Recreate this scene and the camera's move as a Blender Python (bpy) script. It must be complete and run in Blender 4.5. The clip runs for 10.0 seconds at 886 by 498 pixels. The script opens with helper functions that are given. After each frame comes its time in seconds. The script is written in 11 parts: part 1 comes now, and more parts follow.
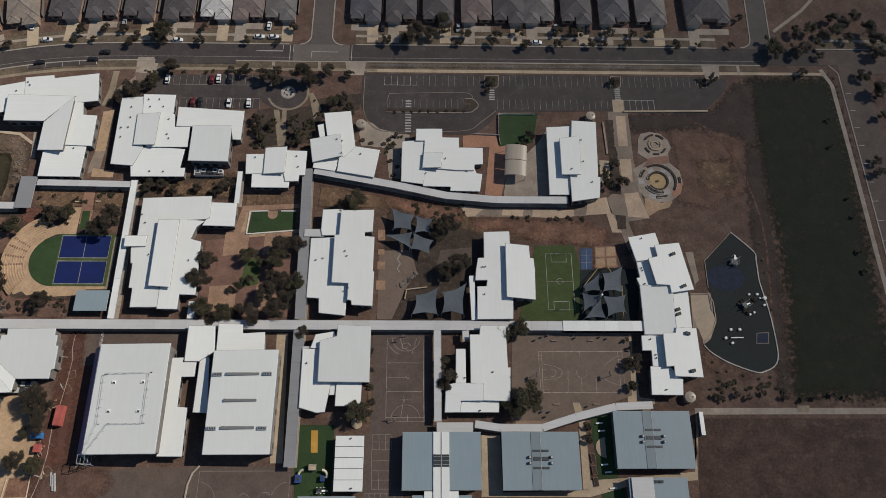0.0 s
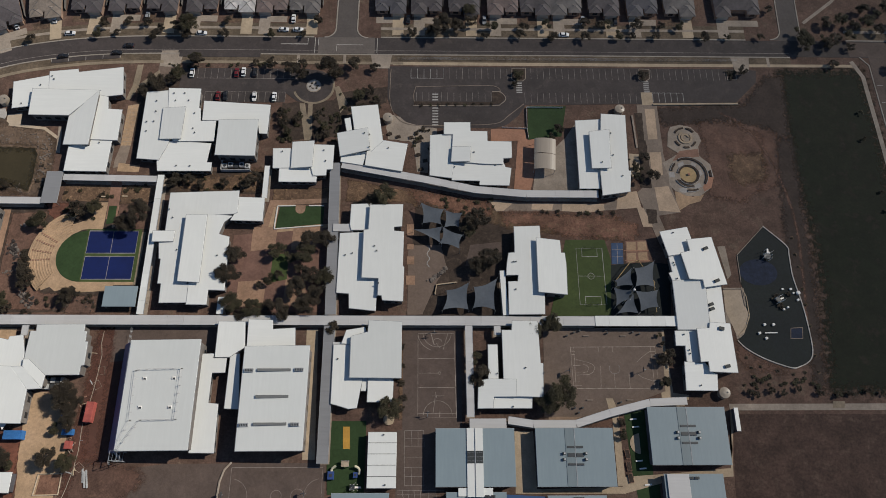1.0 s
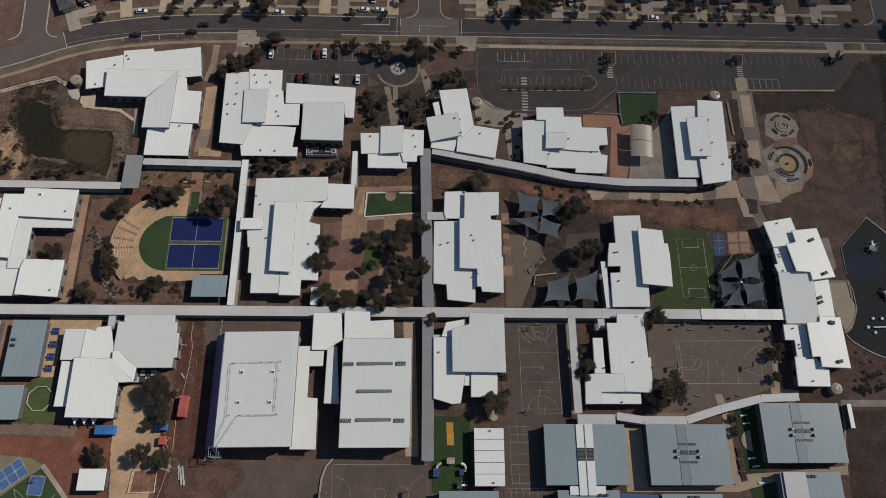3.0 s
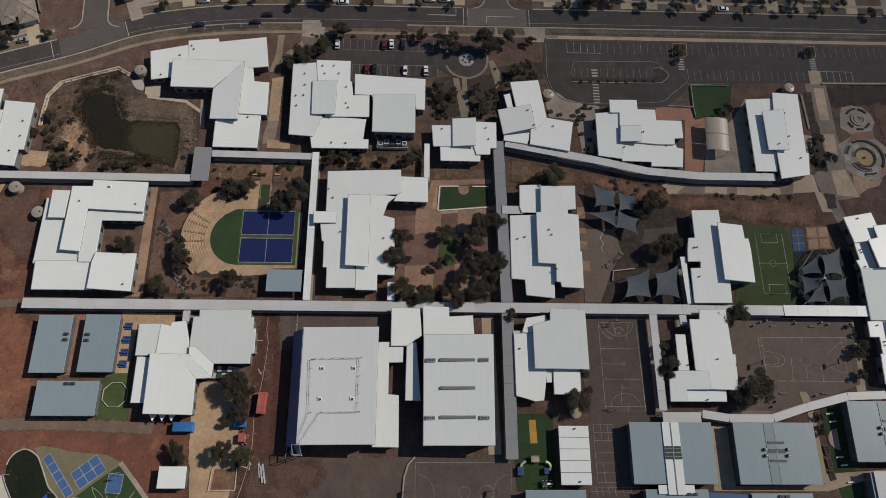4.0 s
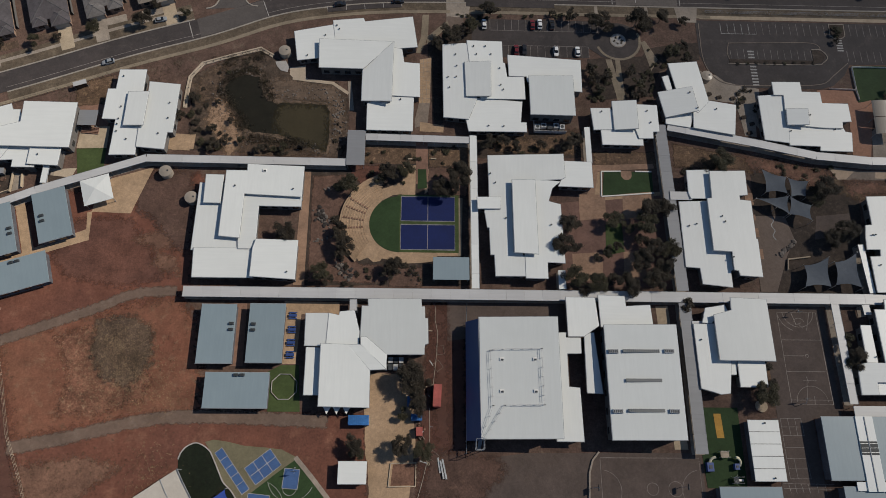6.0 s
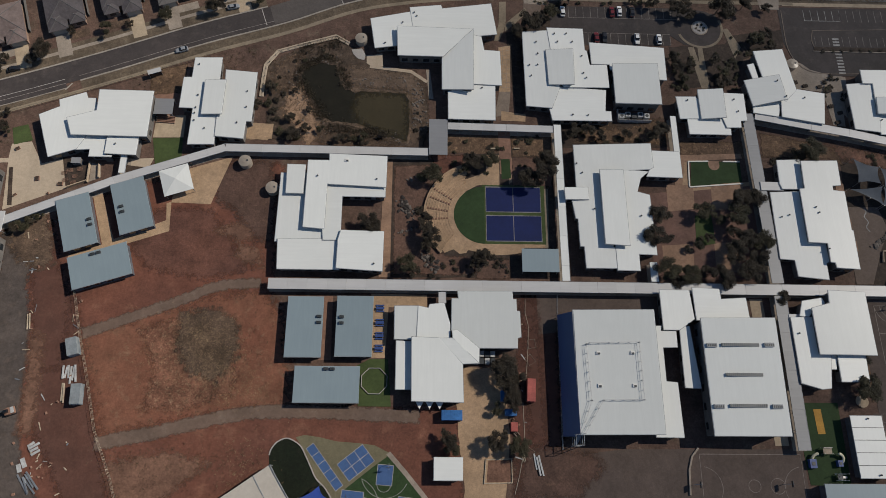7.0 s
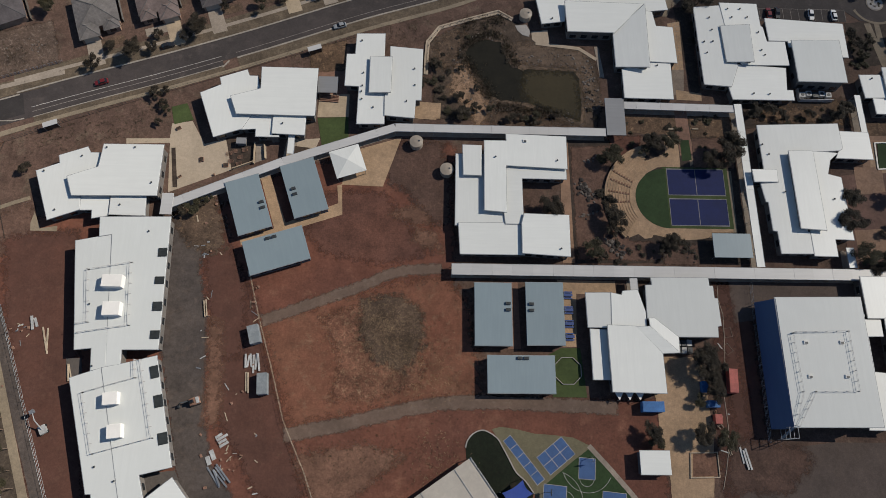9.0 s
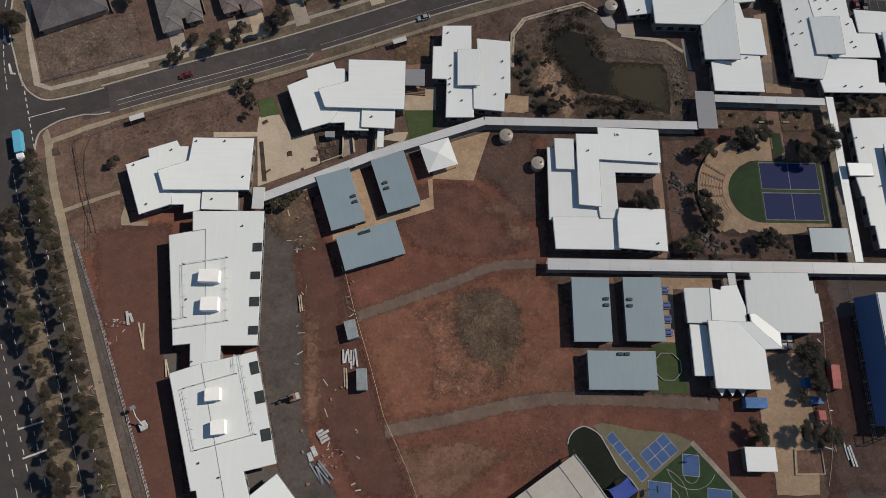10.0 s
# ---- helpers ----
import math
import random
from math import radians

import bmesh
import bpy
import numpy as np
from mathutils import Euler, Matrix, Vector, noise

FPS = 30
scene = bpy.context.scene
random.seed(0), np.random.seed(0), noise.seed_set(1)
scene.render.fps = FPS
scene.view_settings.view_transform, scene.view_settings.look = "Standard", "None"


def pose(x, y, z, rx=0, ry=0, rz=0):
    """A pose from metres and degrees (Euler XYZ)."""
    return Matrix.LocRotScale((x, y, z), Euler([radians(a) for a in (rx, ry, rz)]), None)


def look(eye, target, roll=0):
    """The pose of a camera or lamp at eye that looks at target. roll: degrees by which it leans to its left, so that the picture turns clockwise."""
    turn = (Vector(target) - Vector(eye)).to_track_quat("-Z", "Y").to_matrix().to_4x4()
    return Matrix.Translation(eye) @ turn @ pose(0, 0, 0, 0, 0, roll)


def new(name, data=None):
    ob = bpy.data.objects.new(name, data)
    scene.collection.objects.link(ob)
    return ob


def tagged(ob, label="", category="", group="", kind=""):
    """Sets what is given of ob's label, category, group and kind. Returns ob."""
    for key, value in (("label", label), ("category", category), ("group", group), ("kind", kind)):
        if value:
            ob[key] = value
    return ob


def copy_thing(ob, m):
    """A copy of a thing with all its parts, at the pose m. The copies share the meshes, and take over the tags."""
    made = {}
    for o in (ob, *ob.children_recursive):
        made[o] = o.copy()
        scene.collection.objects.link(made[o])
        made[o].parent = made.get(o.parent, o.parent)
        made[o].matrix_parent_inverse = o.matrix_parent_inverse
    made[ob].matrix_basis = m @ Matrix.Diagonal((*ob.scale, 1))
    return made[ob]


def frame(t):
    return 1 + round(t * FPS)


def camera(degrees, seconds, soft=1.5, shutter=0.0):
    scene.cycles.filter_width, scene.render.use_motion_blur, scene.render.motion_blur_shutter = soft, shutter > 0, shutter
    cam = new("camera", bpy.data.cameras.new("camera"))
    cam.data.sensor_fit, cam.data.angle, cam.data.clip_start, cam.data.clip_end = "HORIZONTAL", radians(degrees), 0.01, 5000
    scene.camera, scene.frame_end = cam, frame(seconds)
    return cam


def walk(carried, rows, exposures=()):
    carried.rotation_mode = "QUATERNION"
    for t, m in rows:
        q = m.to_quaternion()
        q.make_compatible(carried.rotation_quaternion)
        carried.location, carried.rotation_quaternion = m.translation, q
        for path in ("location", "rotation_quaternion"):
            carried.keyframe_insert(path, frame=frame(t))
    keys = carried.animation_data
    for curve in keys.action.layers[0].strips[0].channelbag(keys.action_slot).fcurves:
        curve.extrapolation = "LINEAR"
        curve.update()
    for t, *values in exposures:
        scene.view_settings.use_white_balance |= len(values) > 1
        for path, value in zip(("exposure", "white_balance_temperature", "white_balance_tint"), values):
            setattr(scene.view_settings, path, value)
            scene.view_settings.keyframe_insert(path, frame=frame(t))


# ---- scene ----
# The camera: a drone that glides west over the campus and sinks from 249 m to 201 m.
cam = camera(64.8, 10.0, soft=0.86)
ROWS = [
    (0, 0.00, 0.00, 248.75, 21.765, -1.308, -0.191),
    (0.5, -4.61, 0.39, 247.70, 21.559, -1.189, -0.194),
    (1, -10.30, 1.00, 246.35, 21.313, -1.092, -0.204),
    (1.5, -17.54, 1.83, 244.65, 21.029, -1.092, -0.186),
    (2, -25.91, 2.89, 242.37, 20.761, -1.321, -0.162),
    (3.5, -61.64, 5.74, 234.72, 20.099, -1.913, -0.050),
    (4, -75.61, 6.15, 232.06, 19.935, -1.948, 0.009),
    (4.5, -89.98, 6.64, 229.26, 19.731, -1.967, 0.013),
    (5, -104.21, 6.84, 226.62, 19.607, -1.958, 0.024),
    (5.5, -117.90, 6.81, 223.66, 19.560, -1.915, 0.081),
    (7, -158.89, 6.93, 214.32, 19.207, -1.623, 0.238),
    (7.5, -173.03, 7.31, 211.11, 18.968, -1.558, 0.272),
    (8, -187.06, 7.79, 208.13, 18.728, -1.469, 0.327),
    (8.5, -201.23, 8.19, 205.62, 18.485, -1.418, 0.374),
    (9, -215.01, 8.47, 203.69, 18.258, -1.385, 0.416),
    (9.5, -228.95, 9.03, 202.25, 17.988, -1.317, 0.433),
    (10, -242.80, 9.25, 201.33, 17.714, -1.203, 0.467),
]
walk(cam, [(t, pose(x, y, z, rx, ry, rz)) for t, x, y, z, rx, ry, rz in ROWS], [(0, -0.2), (2, -0.24), (4.5, -0.31), (7, -0.28), (8.5, -0.22), (10, -0.08)])

# Daylight: clear sky, sun from the east-north-east.
SUN = Vector((1.05, 0.38, 1.0)).normalized()
world = bpy.data.worlds.new("world")
scene.world = world
world.use_nodes = True
sky = world.node_tree.nodes.new("ShaderNodeTexSky")
sky.sky_type, sky.sun_disc = "NISHITA", False
sky.sun_elevation, sky.sun_rotation = math.asin(SUN.z), math.atan2(SUN.x, SUN.y)
sky.air_density, sky.dust_density, sky.ozone_density = 1.0, 0.1, 3.0
world.node_tree.links.new(sky.outputs[0], world.node_tree.nodes["Background"].inputs[0])
world.node_tree.nodes["Background"].inputs[1].default_value = 0.074
sun = new("sun", bpy.data.lights.new("sun", "SUN"))
sun.data.energy, sun.data.angle, sun.data.color = 4.0, radians(0.55), (1.0, 0.928, 0.815)
sun.matrix_world = look(SUN * 400, (0, 0, 0))


# ---- materials ----
def shader(name, rough=0.8, metal=0.0, spec=0.3):
    m = bpy.data.materials.new(name)
    m.use_nodes = True
    t = m.node_tree
    p = t.nodes["Principled BSDF"]
    p.inputs["Roughness"].default_value = rough
    p.inputs["Metallic"].default_value = metal
    p.inputs["Specular IOR Level"].default_value = spec
    p.inputs["Diffuse Roughness"].default_value = 1.0 if rough > 0.6 else 0.5
    return m, t, p


def noise_node(t, scale, detail=4.0, rough=0.6, coords=None):
    n = t.nodes.new("ShaderNodeTexNoise")
    n.inputs["Scale"].default_value = scale
    n.inputs["Detail"].default_value = detail
    n.inputs["Roughness"].default_value = rough
    t.links.new(coords, n.inputs["Vector"])
    return n.outputs[0]


def ramp(t, value, low, high):
    r = t.nodes.new("ShaderNodeMapRange")
    r.inputs[1].default_value, r.inputs[2].default_value = low, high
    t.links.new(value, r.inputs[0])
    return r.outputs[0]


def blend(t, fac, a, b, mode="MIX"):
    n = t.nodes.new("ShaderNodeMix")
    n.data_type, n.blend_type = "RGBA", mode
    for v, k in ((fac, 0), (a, 6), (b, 7)):
        if isinstance(v, (int, float)):
            n.inputs[k].default_value = v
        elif isinstance(v, tuple):
            n.inputs[k].default_value = (*v, 1.0)
        else:
            t.links.new(v, n.inputs[k])
    return n.outputs[2]


SOFT_EDGED = {"pond_shallows", "red_soil", "dry_field", "gravel", "dark_red_soil", "pale_soil", "dark_soil", "grey_brown_soil", "pale_dry_soil", "dull_straw_soil", "bank_soil", "warm_soil", "rubble_soil", "pond_bank_soil", "oval_grass", "dry_grass", "straw_soil", "lane_soil", "pale_gravel", "straw_red_soil", "straw_bank_soil"}


def soften(t, p, where):
    """Loose ground thins out unevenly towards the rim of its patch."""
    rim = t.nodes.new("ShaderNodeAttribute")
    rim.attribute_name = "rim"
    n = noise_node(t, 0.5, 5.0, 0.7, where)
    steps = []
    for op, a, b in (("SUBTRACT", 1.0, rim.outputs["Fac"]), ("MULTIPLY", None, rim.outputs["Fac"]), ("SUBTRACT", n, 0.5), ("MULTIPLY", None, None), ("MULTIPLY_ADD", None, 7.0)):
        q = t.nodes.new("ShaderNodeMath")
        q.operation = op
        if len(steps) == 3:
            a, b = steps[1].outputs[0], steps[2].outputs[0]
        elif a is None:
            a = steps[-1].outputs[0]
        for k, v in enumerate((a, b)):
            if isinstance(v, float):
                q.inputs[k].default_value = v
            else:
                t.links.new(v, q.inputs[k])
        steps.append(q)
    t.links.new(rim.outputs["Fac"], steps[-1].inputs[2])
    r = t.nodes.new("ShaderNodeMapRange")
    r.interpolation_type = "SMOOTHSTEP"
    r.inputs[1].default_value, r.inputs[2].default_value = 0.2, 0.8
    r.inputs[3].default_value, r.inputs[4].default_value = 1.0, 0.0
    t.links.new(steps[-1].outputs[0], r.inputs[0])
    t.links.new(r.outputs[0], p.inputs["Alpha"])


def surface(name, base, stain, fine=2.0, broad=0.08, rough=0.85, low=0.35, high=0.7, grain=0.25, bump=0.0, spots=None, spec=0.3, metal=0.0, own=False):
    """A weathered surface: broad stains of a second colour, fine grain, and spots of a third colour."""
    if rough > 0.6:
        base, stain, spots = [tuple(k * v for k, v in zip((1.24, 1.19, 1.15), c)) if c else None for c in (base, stain, spots)]
    m, t, p = shader(name, rough, metal, spec)
    if own:
        where = t.nodes.new("ShaderNodeTexCoord").outputs["Object"]
    else:
        where = t.nodes.new("ShaderNodeNewGeometry").outputs["Position"]
    c = blend(t, ramp(t, noise_node(t, broad, 6.0, 0.65, where), low, high), base, stain)
    if spots:
        c = blend(t, ramp(t, noise_node(t, broad * 5, 5.0, 0.7, where), 0.54, 0.68), c, spots)
    if m.name in SOFT_EDGED:
        soften(t, p, where)
    g = noise_node(t, fine * 2.4, 2.0, 0.6, where)
    mid = t.nodes.new("ShaderNodeMapRange")
    mid.inputs[1].default_value, mid.inputs[2].default_value = 0.3, 0.7
    mid.inputs[3].default_value, mid.inputs[4].default_value = 1.0 - 0.95 * grain, 1.0 + 0.95 * grain
    t.links.new(noise_node(t, 0.16, 7.0, 0.68, where), mid.inputs[0])
    v = t.nodes.new("ShaderNodeMapRange")
    v.inputs[1].default_value, v.inputs[2].default_value = 0.25, 0.75
    v.inputs[3].default_value, v.inputs[4].default_value = 1.0 - 0.62 * grain, 1.0 + 0.62 * grain
    t.links.new(g, v.inputs[0])
    h = t.nodes.new("ShaderNodeVectorMath")
    h.operation = "SCALE"
    t.links.new(c, h.inputs[0])
    both = t.nodes.new("ShaderNodeMath")
    both.operation = "MULTIPLY"
    t.links.new(v.outputs[0], both.inputs[0])
    t.links.new(mid.outputs[0], both.inputs[1])
    patchy = t.nodes.new("ShaderNodeMapRange")
    patchy.inputs[1].default_value, patchy.inputs[2].default_value = 0.3, 0.7
    patchy.inputs[3].default_value, patchy.inputs[4].default_value = 1.0 - 0.6 * grain, 1.0 + 0.6 * grain
    t.links.new(noise_node(t, 0.95, 4.0, 0.65, where), patchy.inputs[0])
    whole = t.nodes.new("ShaderNodeMath")
    whole.operation = "MULTIPLY"
    t.links.new(both.outputs[0], whole.inputs[0])
    t.links.new(patchy.outputs[0], whole.inputs[1])
    t.links.new(whole.outputs[0], h.inputs[3])
    t.links.new(h.outputs[0], p.inputs["Base Color"])
    if bump:
        bn = t.nodes.new("ShaderNodeBump")
        bn.inputs["Strength"].default_value, bn.inputs["Distance"].default_value = 0.5 * bump, 0.15
        t.links.new(g, bn.inputs["Height"])
        t.links.new(bn.outputs[0], p.inputs["Normal"])
    return m


def sheet_metal(name, base, stain, pitch=0.45, rough=0.4, across="X"):
    """Painted roof sheeting: ribs, faint sheet-to-sheet shade, streaks of dirt."""
    m, t, p = shader(name, rough, 0.0, 0.4)
    tc = t.nodes.new("ShaderNodeTexCoord").outputs["Object"]
    info = t.nodes.new("ShaderNodeObjectInfo").outputs["Random"]
    streak = t.nodes.new("ShaderNodeMapping")
    streak.inputs["Scale"].default_value = (1.6, 0.12, 1.0) if across == "X" else (0.12, 1.6, 1.0)
    t.links.new(tc, streak.inputs[0])
    s = noise_node(t, 0.8, 4.0, 0.6, streak.outputs[0])
    c = blend(t, ramp(t, s, 0.35, 0.85), base, stain)
    c = blend(t, ramp(t, noise_node(t, 0.12, 4.0, 0.6, tc), 0.3, 0.9), c, stain)
    tone = t.nodes.new("ShaderNodeMapRange")
    tone.inputs[3].default_value, tone.inputs[4].default_value = 0.94, 1.03
    t.links.new(info, tone.inputs[0])
    h = t.nodes.new("ShaderNodeVectorMath")
    h.operation = "SCALE"
    t.links.new(c, h.inputs[0])
    t.links.new(tone.outputs[0], h.inputs[3])
    t.links.new(h.outputs[0], p.inputs["Base Color"])
    w = t.nodes.new("ShaderNodeTexWave")
    w.wave_type, w.bands_direction = "BANDS", across
    w.inputs["Scale"].default_value = 1.0 / pitch / 3.2
    t.links.new(tc, w.inputs["Vector"])
    bn = t.nodes.new("ShaderNodeBump")
    bn.inputs["Strength"].default_value, bn.inputs["Distance"].default_value = 0.05, 0.04
    t.links.new(w.outputs[1], bn.inputs["Height"])
    t.links.new(bn.outputs[0], p.inputs["Normal"])
    return m


ROOF_WHITE = sheet_metal("white_roof", (0.770, 0.775, 0.742), (0.705, 0.71, 0.68))
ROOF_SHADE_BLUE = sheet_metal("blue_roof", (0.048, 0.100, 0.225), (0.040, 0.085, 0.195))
ROOF_OFF = sheet_metal("off_white_roof", (0.68, 0.69, 0.665), (0.63, 0.64, 0.615))
ROOF_WHITE_ACROSS = sheet_metal("white_roof_across", (0.770, 0.775, 0.742), (0.705, 0.71, 0.68), across="Y")
ROOF_GREY = sheet_metal("grey_blue_roof", (0.265, 0.325, 0.35), (0.23, 0.285, 0.31))
ROOF_RIDGE = sheet_metal("dull_grey_roof", (0.205, 0.25, 0.265), (0.175, 0.215, 0.23))
ROOF_WALK = sheet_metal("walkway_roof", (0.575, 0.565, 0.55), (0.49, 0.48, 0.47), across="Y")
ROOF_WALK_DARK = sheet_metal("dark_walkway_roof", (0.29, 0.29, 0.295), (0.24, 0.24, 0.245), across="Y")
ROOF_BEIGE = sheet_metal("beige_roof", (0.37, 0.315, 0.255), (0.31, 0.265, 0.215))
WALL_RENDER = surface("rendered_wall", (0.13, 0.122, 0.115), (0.10, 0.094, 0.088), 1.5, 0.3)
WALL_DARK = surface("dark_wall", (0.09, 0.09, 0.10), (0.06, 0.06, 0.07), 1.5, 0.3)
FASCIA = surface("fascia", (0.34, 0.35, 0.36), (0.26, 0.27, 0.28), 2.0, 0.3, 0.5)
STEEL = surface("galvanised_steel", (0.42, 0.43, 0.44), (0.32, 0.33, 0.34), 3.0, 0.5, 0.45, metal=0.6)
SOIL = surface("bare_soil", (0.094, 0.060, 0.048), (0.120, 0.078, 0.060), 0.9, 0.035, 0.95, grain=0.4, bump=0.5, spots=(0.122, 0.090, 0.068))
RED_SOIL = surface("red_soil", (0.158, 0.066, 0.044), (0.112, 0.050, 0.037), 0.7, 0.03, 0.95, grain=0.25, bump=0.4, spots=(0.180, 0.086, 0.058))
PADDOCK = surface("paddock_soil", (0.054, 0.034, 0.028), (0.076, 0.047, 0.037), 0.5, 0.05, 0.95, grain=0.4, bump=0.4, spots=(0.092, 0.062, 0.048))
DRY_GRASS = surface("dry_grass", (0.125, 0.086, 0.054), (0.085, 0.056, 0.038), 1.2, 0.06, 0.95, grain=0.5, bump=0.6, spots=(0.16, 0.115, 0.070))
DRY_FIELD = surface("dry_field", (0.166, 0.070, 0.045), (0.178, 0.085, 0.054), 1.0, 0.05, 0.95, grain=0.28, bump=0.5, spots=(0.205, 0.118, 0.076))
POND_BANK = surface("pond_bank_soil", (0.108, 0.078, 0.058), (0.045, 0.034, 0.027), 1.2, 0.2, 0.95, grain=0.5, bump=0.7, spots=(0.042, 0.036, 0.026))
BROWN_PAVING = surface("brown_paving", (0.235, 0.142, 0.104), (0.200, 0.120, 0.088), 1.5, 0.15, 0.9, grain=0.25)
RED_PAVING = surface("red_brown_paving", (0.165, 0.098, 0.078), (0.140, 0.084, 0.068), 1.5, 0.15, 0.9, grain=0.25)
LIGHT_PAVING = surface("light_brown_paving", (0.295, 0.195, 0.135), (0.25, 0.165, 0.115), 1.5, 0.15, 0.9, grain=0.25)
ASPHALT = surface("asphalt", (0.062, 0.053, 0.052), (0.047, 0.042, 0.042), 1.2, 0.05, 0.9, grain=0.18, spots=(0.078, 0.067, 0.063))
ASPHALT_WORN = surface("worn_asphalt", (0.106, 0.081, 0.070), (0.086, 0.067, 0.059), 1.2, 0.06, 0.9, grain=0.2, spots=(0.105, 0.080, 0.068))
CONCRETE = surface("concrete", (0.40, 0.335, 0.245), (0.32, 0.26, 0.19), 1.2, 0.12, 0.9, grain=0.15)
CONCRETE_PALE = surface("pale_concrete", (0.30, 0.262, 0.22), (0.25, 0.216, 0.18), 1.2, 0.12, 0.9, grain=0.2)
YARD = surface("yard_concrete", (0.405, 0.345, 0.270), (0.365, 0.310, 0.240), 1.0, 0.1, 0.9, grain=0.12)
JUNCTION = surface("worn_junction_asphalt", (0.135, 0.120, 0.110), (0.112, 0.100, 0.093), 1.5, 0.08, 0.9, grain=0.2)
ROAD_GREY = surface("grey_asphalt", (0.098, 0.088, 0.083), (0.080, 0.072, 0.068), 1.5, 0.08, 0.9, grain=0.2)
PATH_TAN = surface("path_concrete", (0.245, 0.205, 0.150), (0.19, 0.16, 0.12), 1.2, 0.12, 0.9, grain=0.2)
STRAW = surface("straw_soil", (0.138, 0.090, 0.057), (0.098, 0.064, 0.044), 1.0, 0.12, 0.95, grain=0.5, bump=0.6, spots=(0.225, 0.150, 0.090))
TAN_PAVING = surface("tan_paving", (0.365, 0.265, 0.175), (0.325, 0.235, 0.153), 1.0, 0.1, 0.9, grain=0.22)
TERRACOTTA = surface("terracotta_paving", (0.345, 0.195, 0.132), (0.30, 0.170, 0.115), 1.2, 0.1, 0.9, grain=0.2)
TURF = surface("synthetic_turf", (0.031, 0.058, 0.022), (0.025, 0.048, 0.018), 2.0, 0.1, 0.95, grain=0.2, bump=0.2)
TURF_LIGHT = surface("light_turf", (0.060, 0.085, 0.030), (0.048, 0.070, 0.025), 2.0, 0.1, 0.95, grain=0.2, bump=0.2)
OVAL_GRASS = surface("oval_grass", (0.0078, 0.0125, 0.0060), (0.0122, 0.0148, 0.0082), 1.2, 0.035, 0.95, grain=0.35, bump=0.4, spots=(0.022, 0.018, 0.0135))
BLUE_COURT = surface("blue_court", (0.006, 0.0155, 0.092), (0.006, 0.014, 0.078), 1.5, 0.12, 0.8, grain=0.12)
MID_BLUE = surface("mid_blue_court", (0.058, 0.118, 0.265), (0.048, 0.098, 0.225), 1.5, 0.12, 0.8, grain=0.12)
RUBBER_OR_SHADE = surface("dark_rubber_or_shade", (0.017, 0.023, 0.022), (0.012, 0.016, 0.019), 1.0, 0.08, 0.9, grain=0.25)
MULCH = surface("mulch", (0.058, 0.043, 0.034), (0.042, 0.032, 0.027), 1.5, 0.1, 0.95, grain=0.4, bump=0.6, spots=(0.085, 0.066, 0.052))
COURT_TAN = surface("brown_asphalt", (0.168, 0.130, 0.106), (0.140, 0.108, 0.090), 1.2, 0.08, 0.9, grain=0.2, spots=(0.16, 0.125, 0.10))
GRAVEL = surface("gravel", (0.086, 0.072, 0.065), (0.062, 0.053, 0.050), 1.5, 0.06, 0.95, grain=0.32, bump=0.4, spots=(0.098, 0.078, 0.067))
TRACK = surface("pale_gravel", (0.156, 0.110, 0.086), (0.122, 0.089, 0.071), 1.5, 0.06, 0.95, grain=0.2, bump=0.3, spots=(0.175, 0.132, 0.106))
SHALLOWS = surface("pond_shallows", (0.062, 0.050, 0.028), (0.048, 0.040, 0.024), 0.5, 0.06, 0.2, grain=0.1, spec=0.25)
WATER = surface("pond_water", (0.030, 0.026, 0.017), (0.020, 0.018, 0.012), 0.5, 0.06, 0.2, grain=0.1, spec=0.25)
PAINT = surface("line_paint", (0.42, 0.41, 0.39), (0.30, 0.29, 0.28), 2.0, 0.3, 0.8)
PAINT_FAINT = surface("worn_line_paint", (0.29, 0.265, 0.245), (0.17, 0.155, 0.142), 2.0, 0.4, 0.85)
PANEL = surface("wall_panel", (0.50, 0.50, 0.49), (0.40, 0.40, 0.39), 2.0, 0.5, 0.6)
PLANK = surface("sawn_timber", (0.42, 0.36, 0.28), (0.33, 0.28, 0.21), 3.0, 0.8, 0.8)
RED_DARK = surface("dark_red_soil", (0.130, 0.060, 0.043), (0.098, 0.048, 0.037), 0.8, 0.05, 0.95, grain=0.35, bump=0.5)
LANE_SOIL = surface("lane_soil", (0.102, 0.048, 0.036), (0.080, 0.041, 0.032), 0.8, 0.07, 0.95, grain=0.18, bump=0.3, spots=(0.108, 0.056, 0.042))
STRAW_RED = surface("straw_red_soil", (0.180, 0.090, 0.059), (0.150, 0.070, 0.046), 1.0, 0.12, 0.95, grain=0.6, bump=0.6, spots=(0.25, 0.16, 0.102))
PALE_SOIL = surface("pale_soil", (0.170, 0.096, 0.067), (0.128, 0.071, 0.050), 0.8, 0.07, 0.95, grain=0.35, bump=0.5)
SOIL_DARK = surface("dark_soil", (0.052, 0.038, 0.032), (0.042, 0.032, 0.028), 0.8, 0.06, 0.95, grain=0.35, bump=0.5)
PALE_BANK = surface("bank_soil", (0.160, 0.114, 0.082), (0.098, 0.073, 0.055), 0.9, 0.12, 0.95, grain=0.45, bump=0.6)
WARM_SOIL = surface("warm_soil", (0.135, 0.080, 0.060), (0.102, 0.065, 0.051), 0.8, 0.06, 0.95, grain=0.4, bump=0.5)
BANK_RED = surface("straw_bank_soil", (0.175, 0.095, 0.066), (0.135, 0.078, 0.056), 0.9, 0.10, 0.95, grain=0.5, bump=0.6, spots=(0.19, 0.135, 0.085))
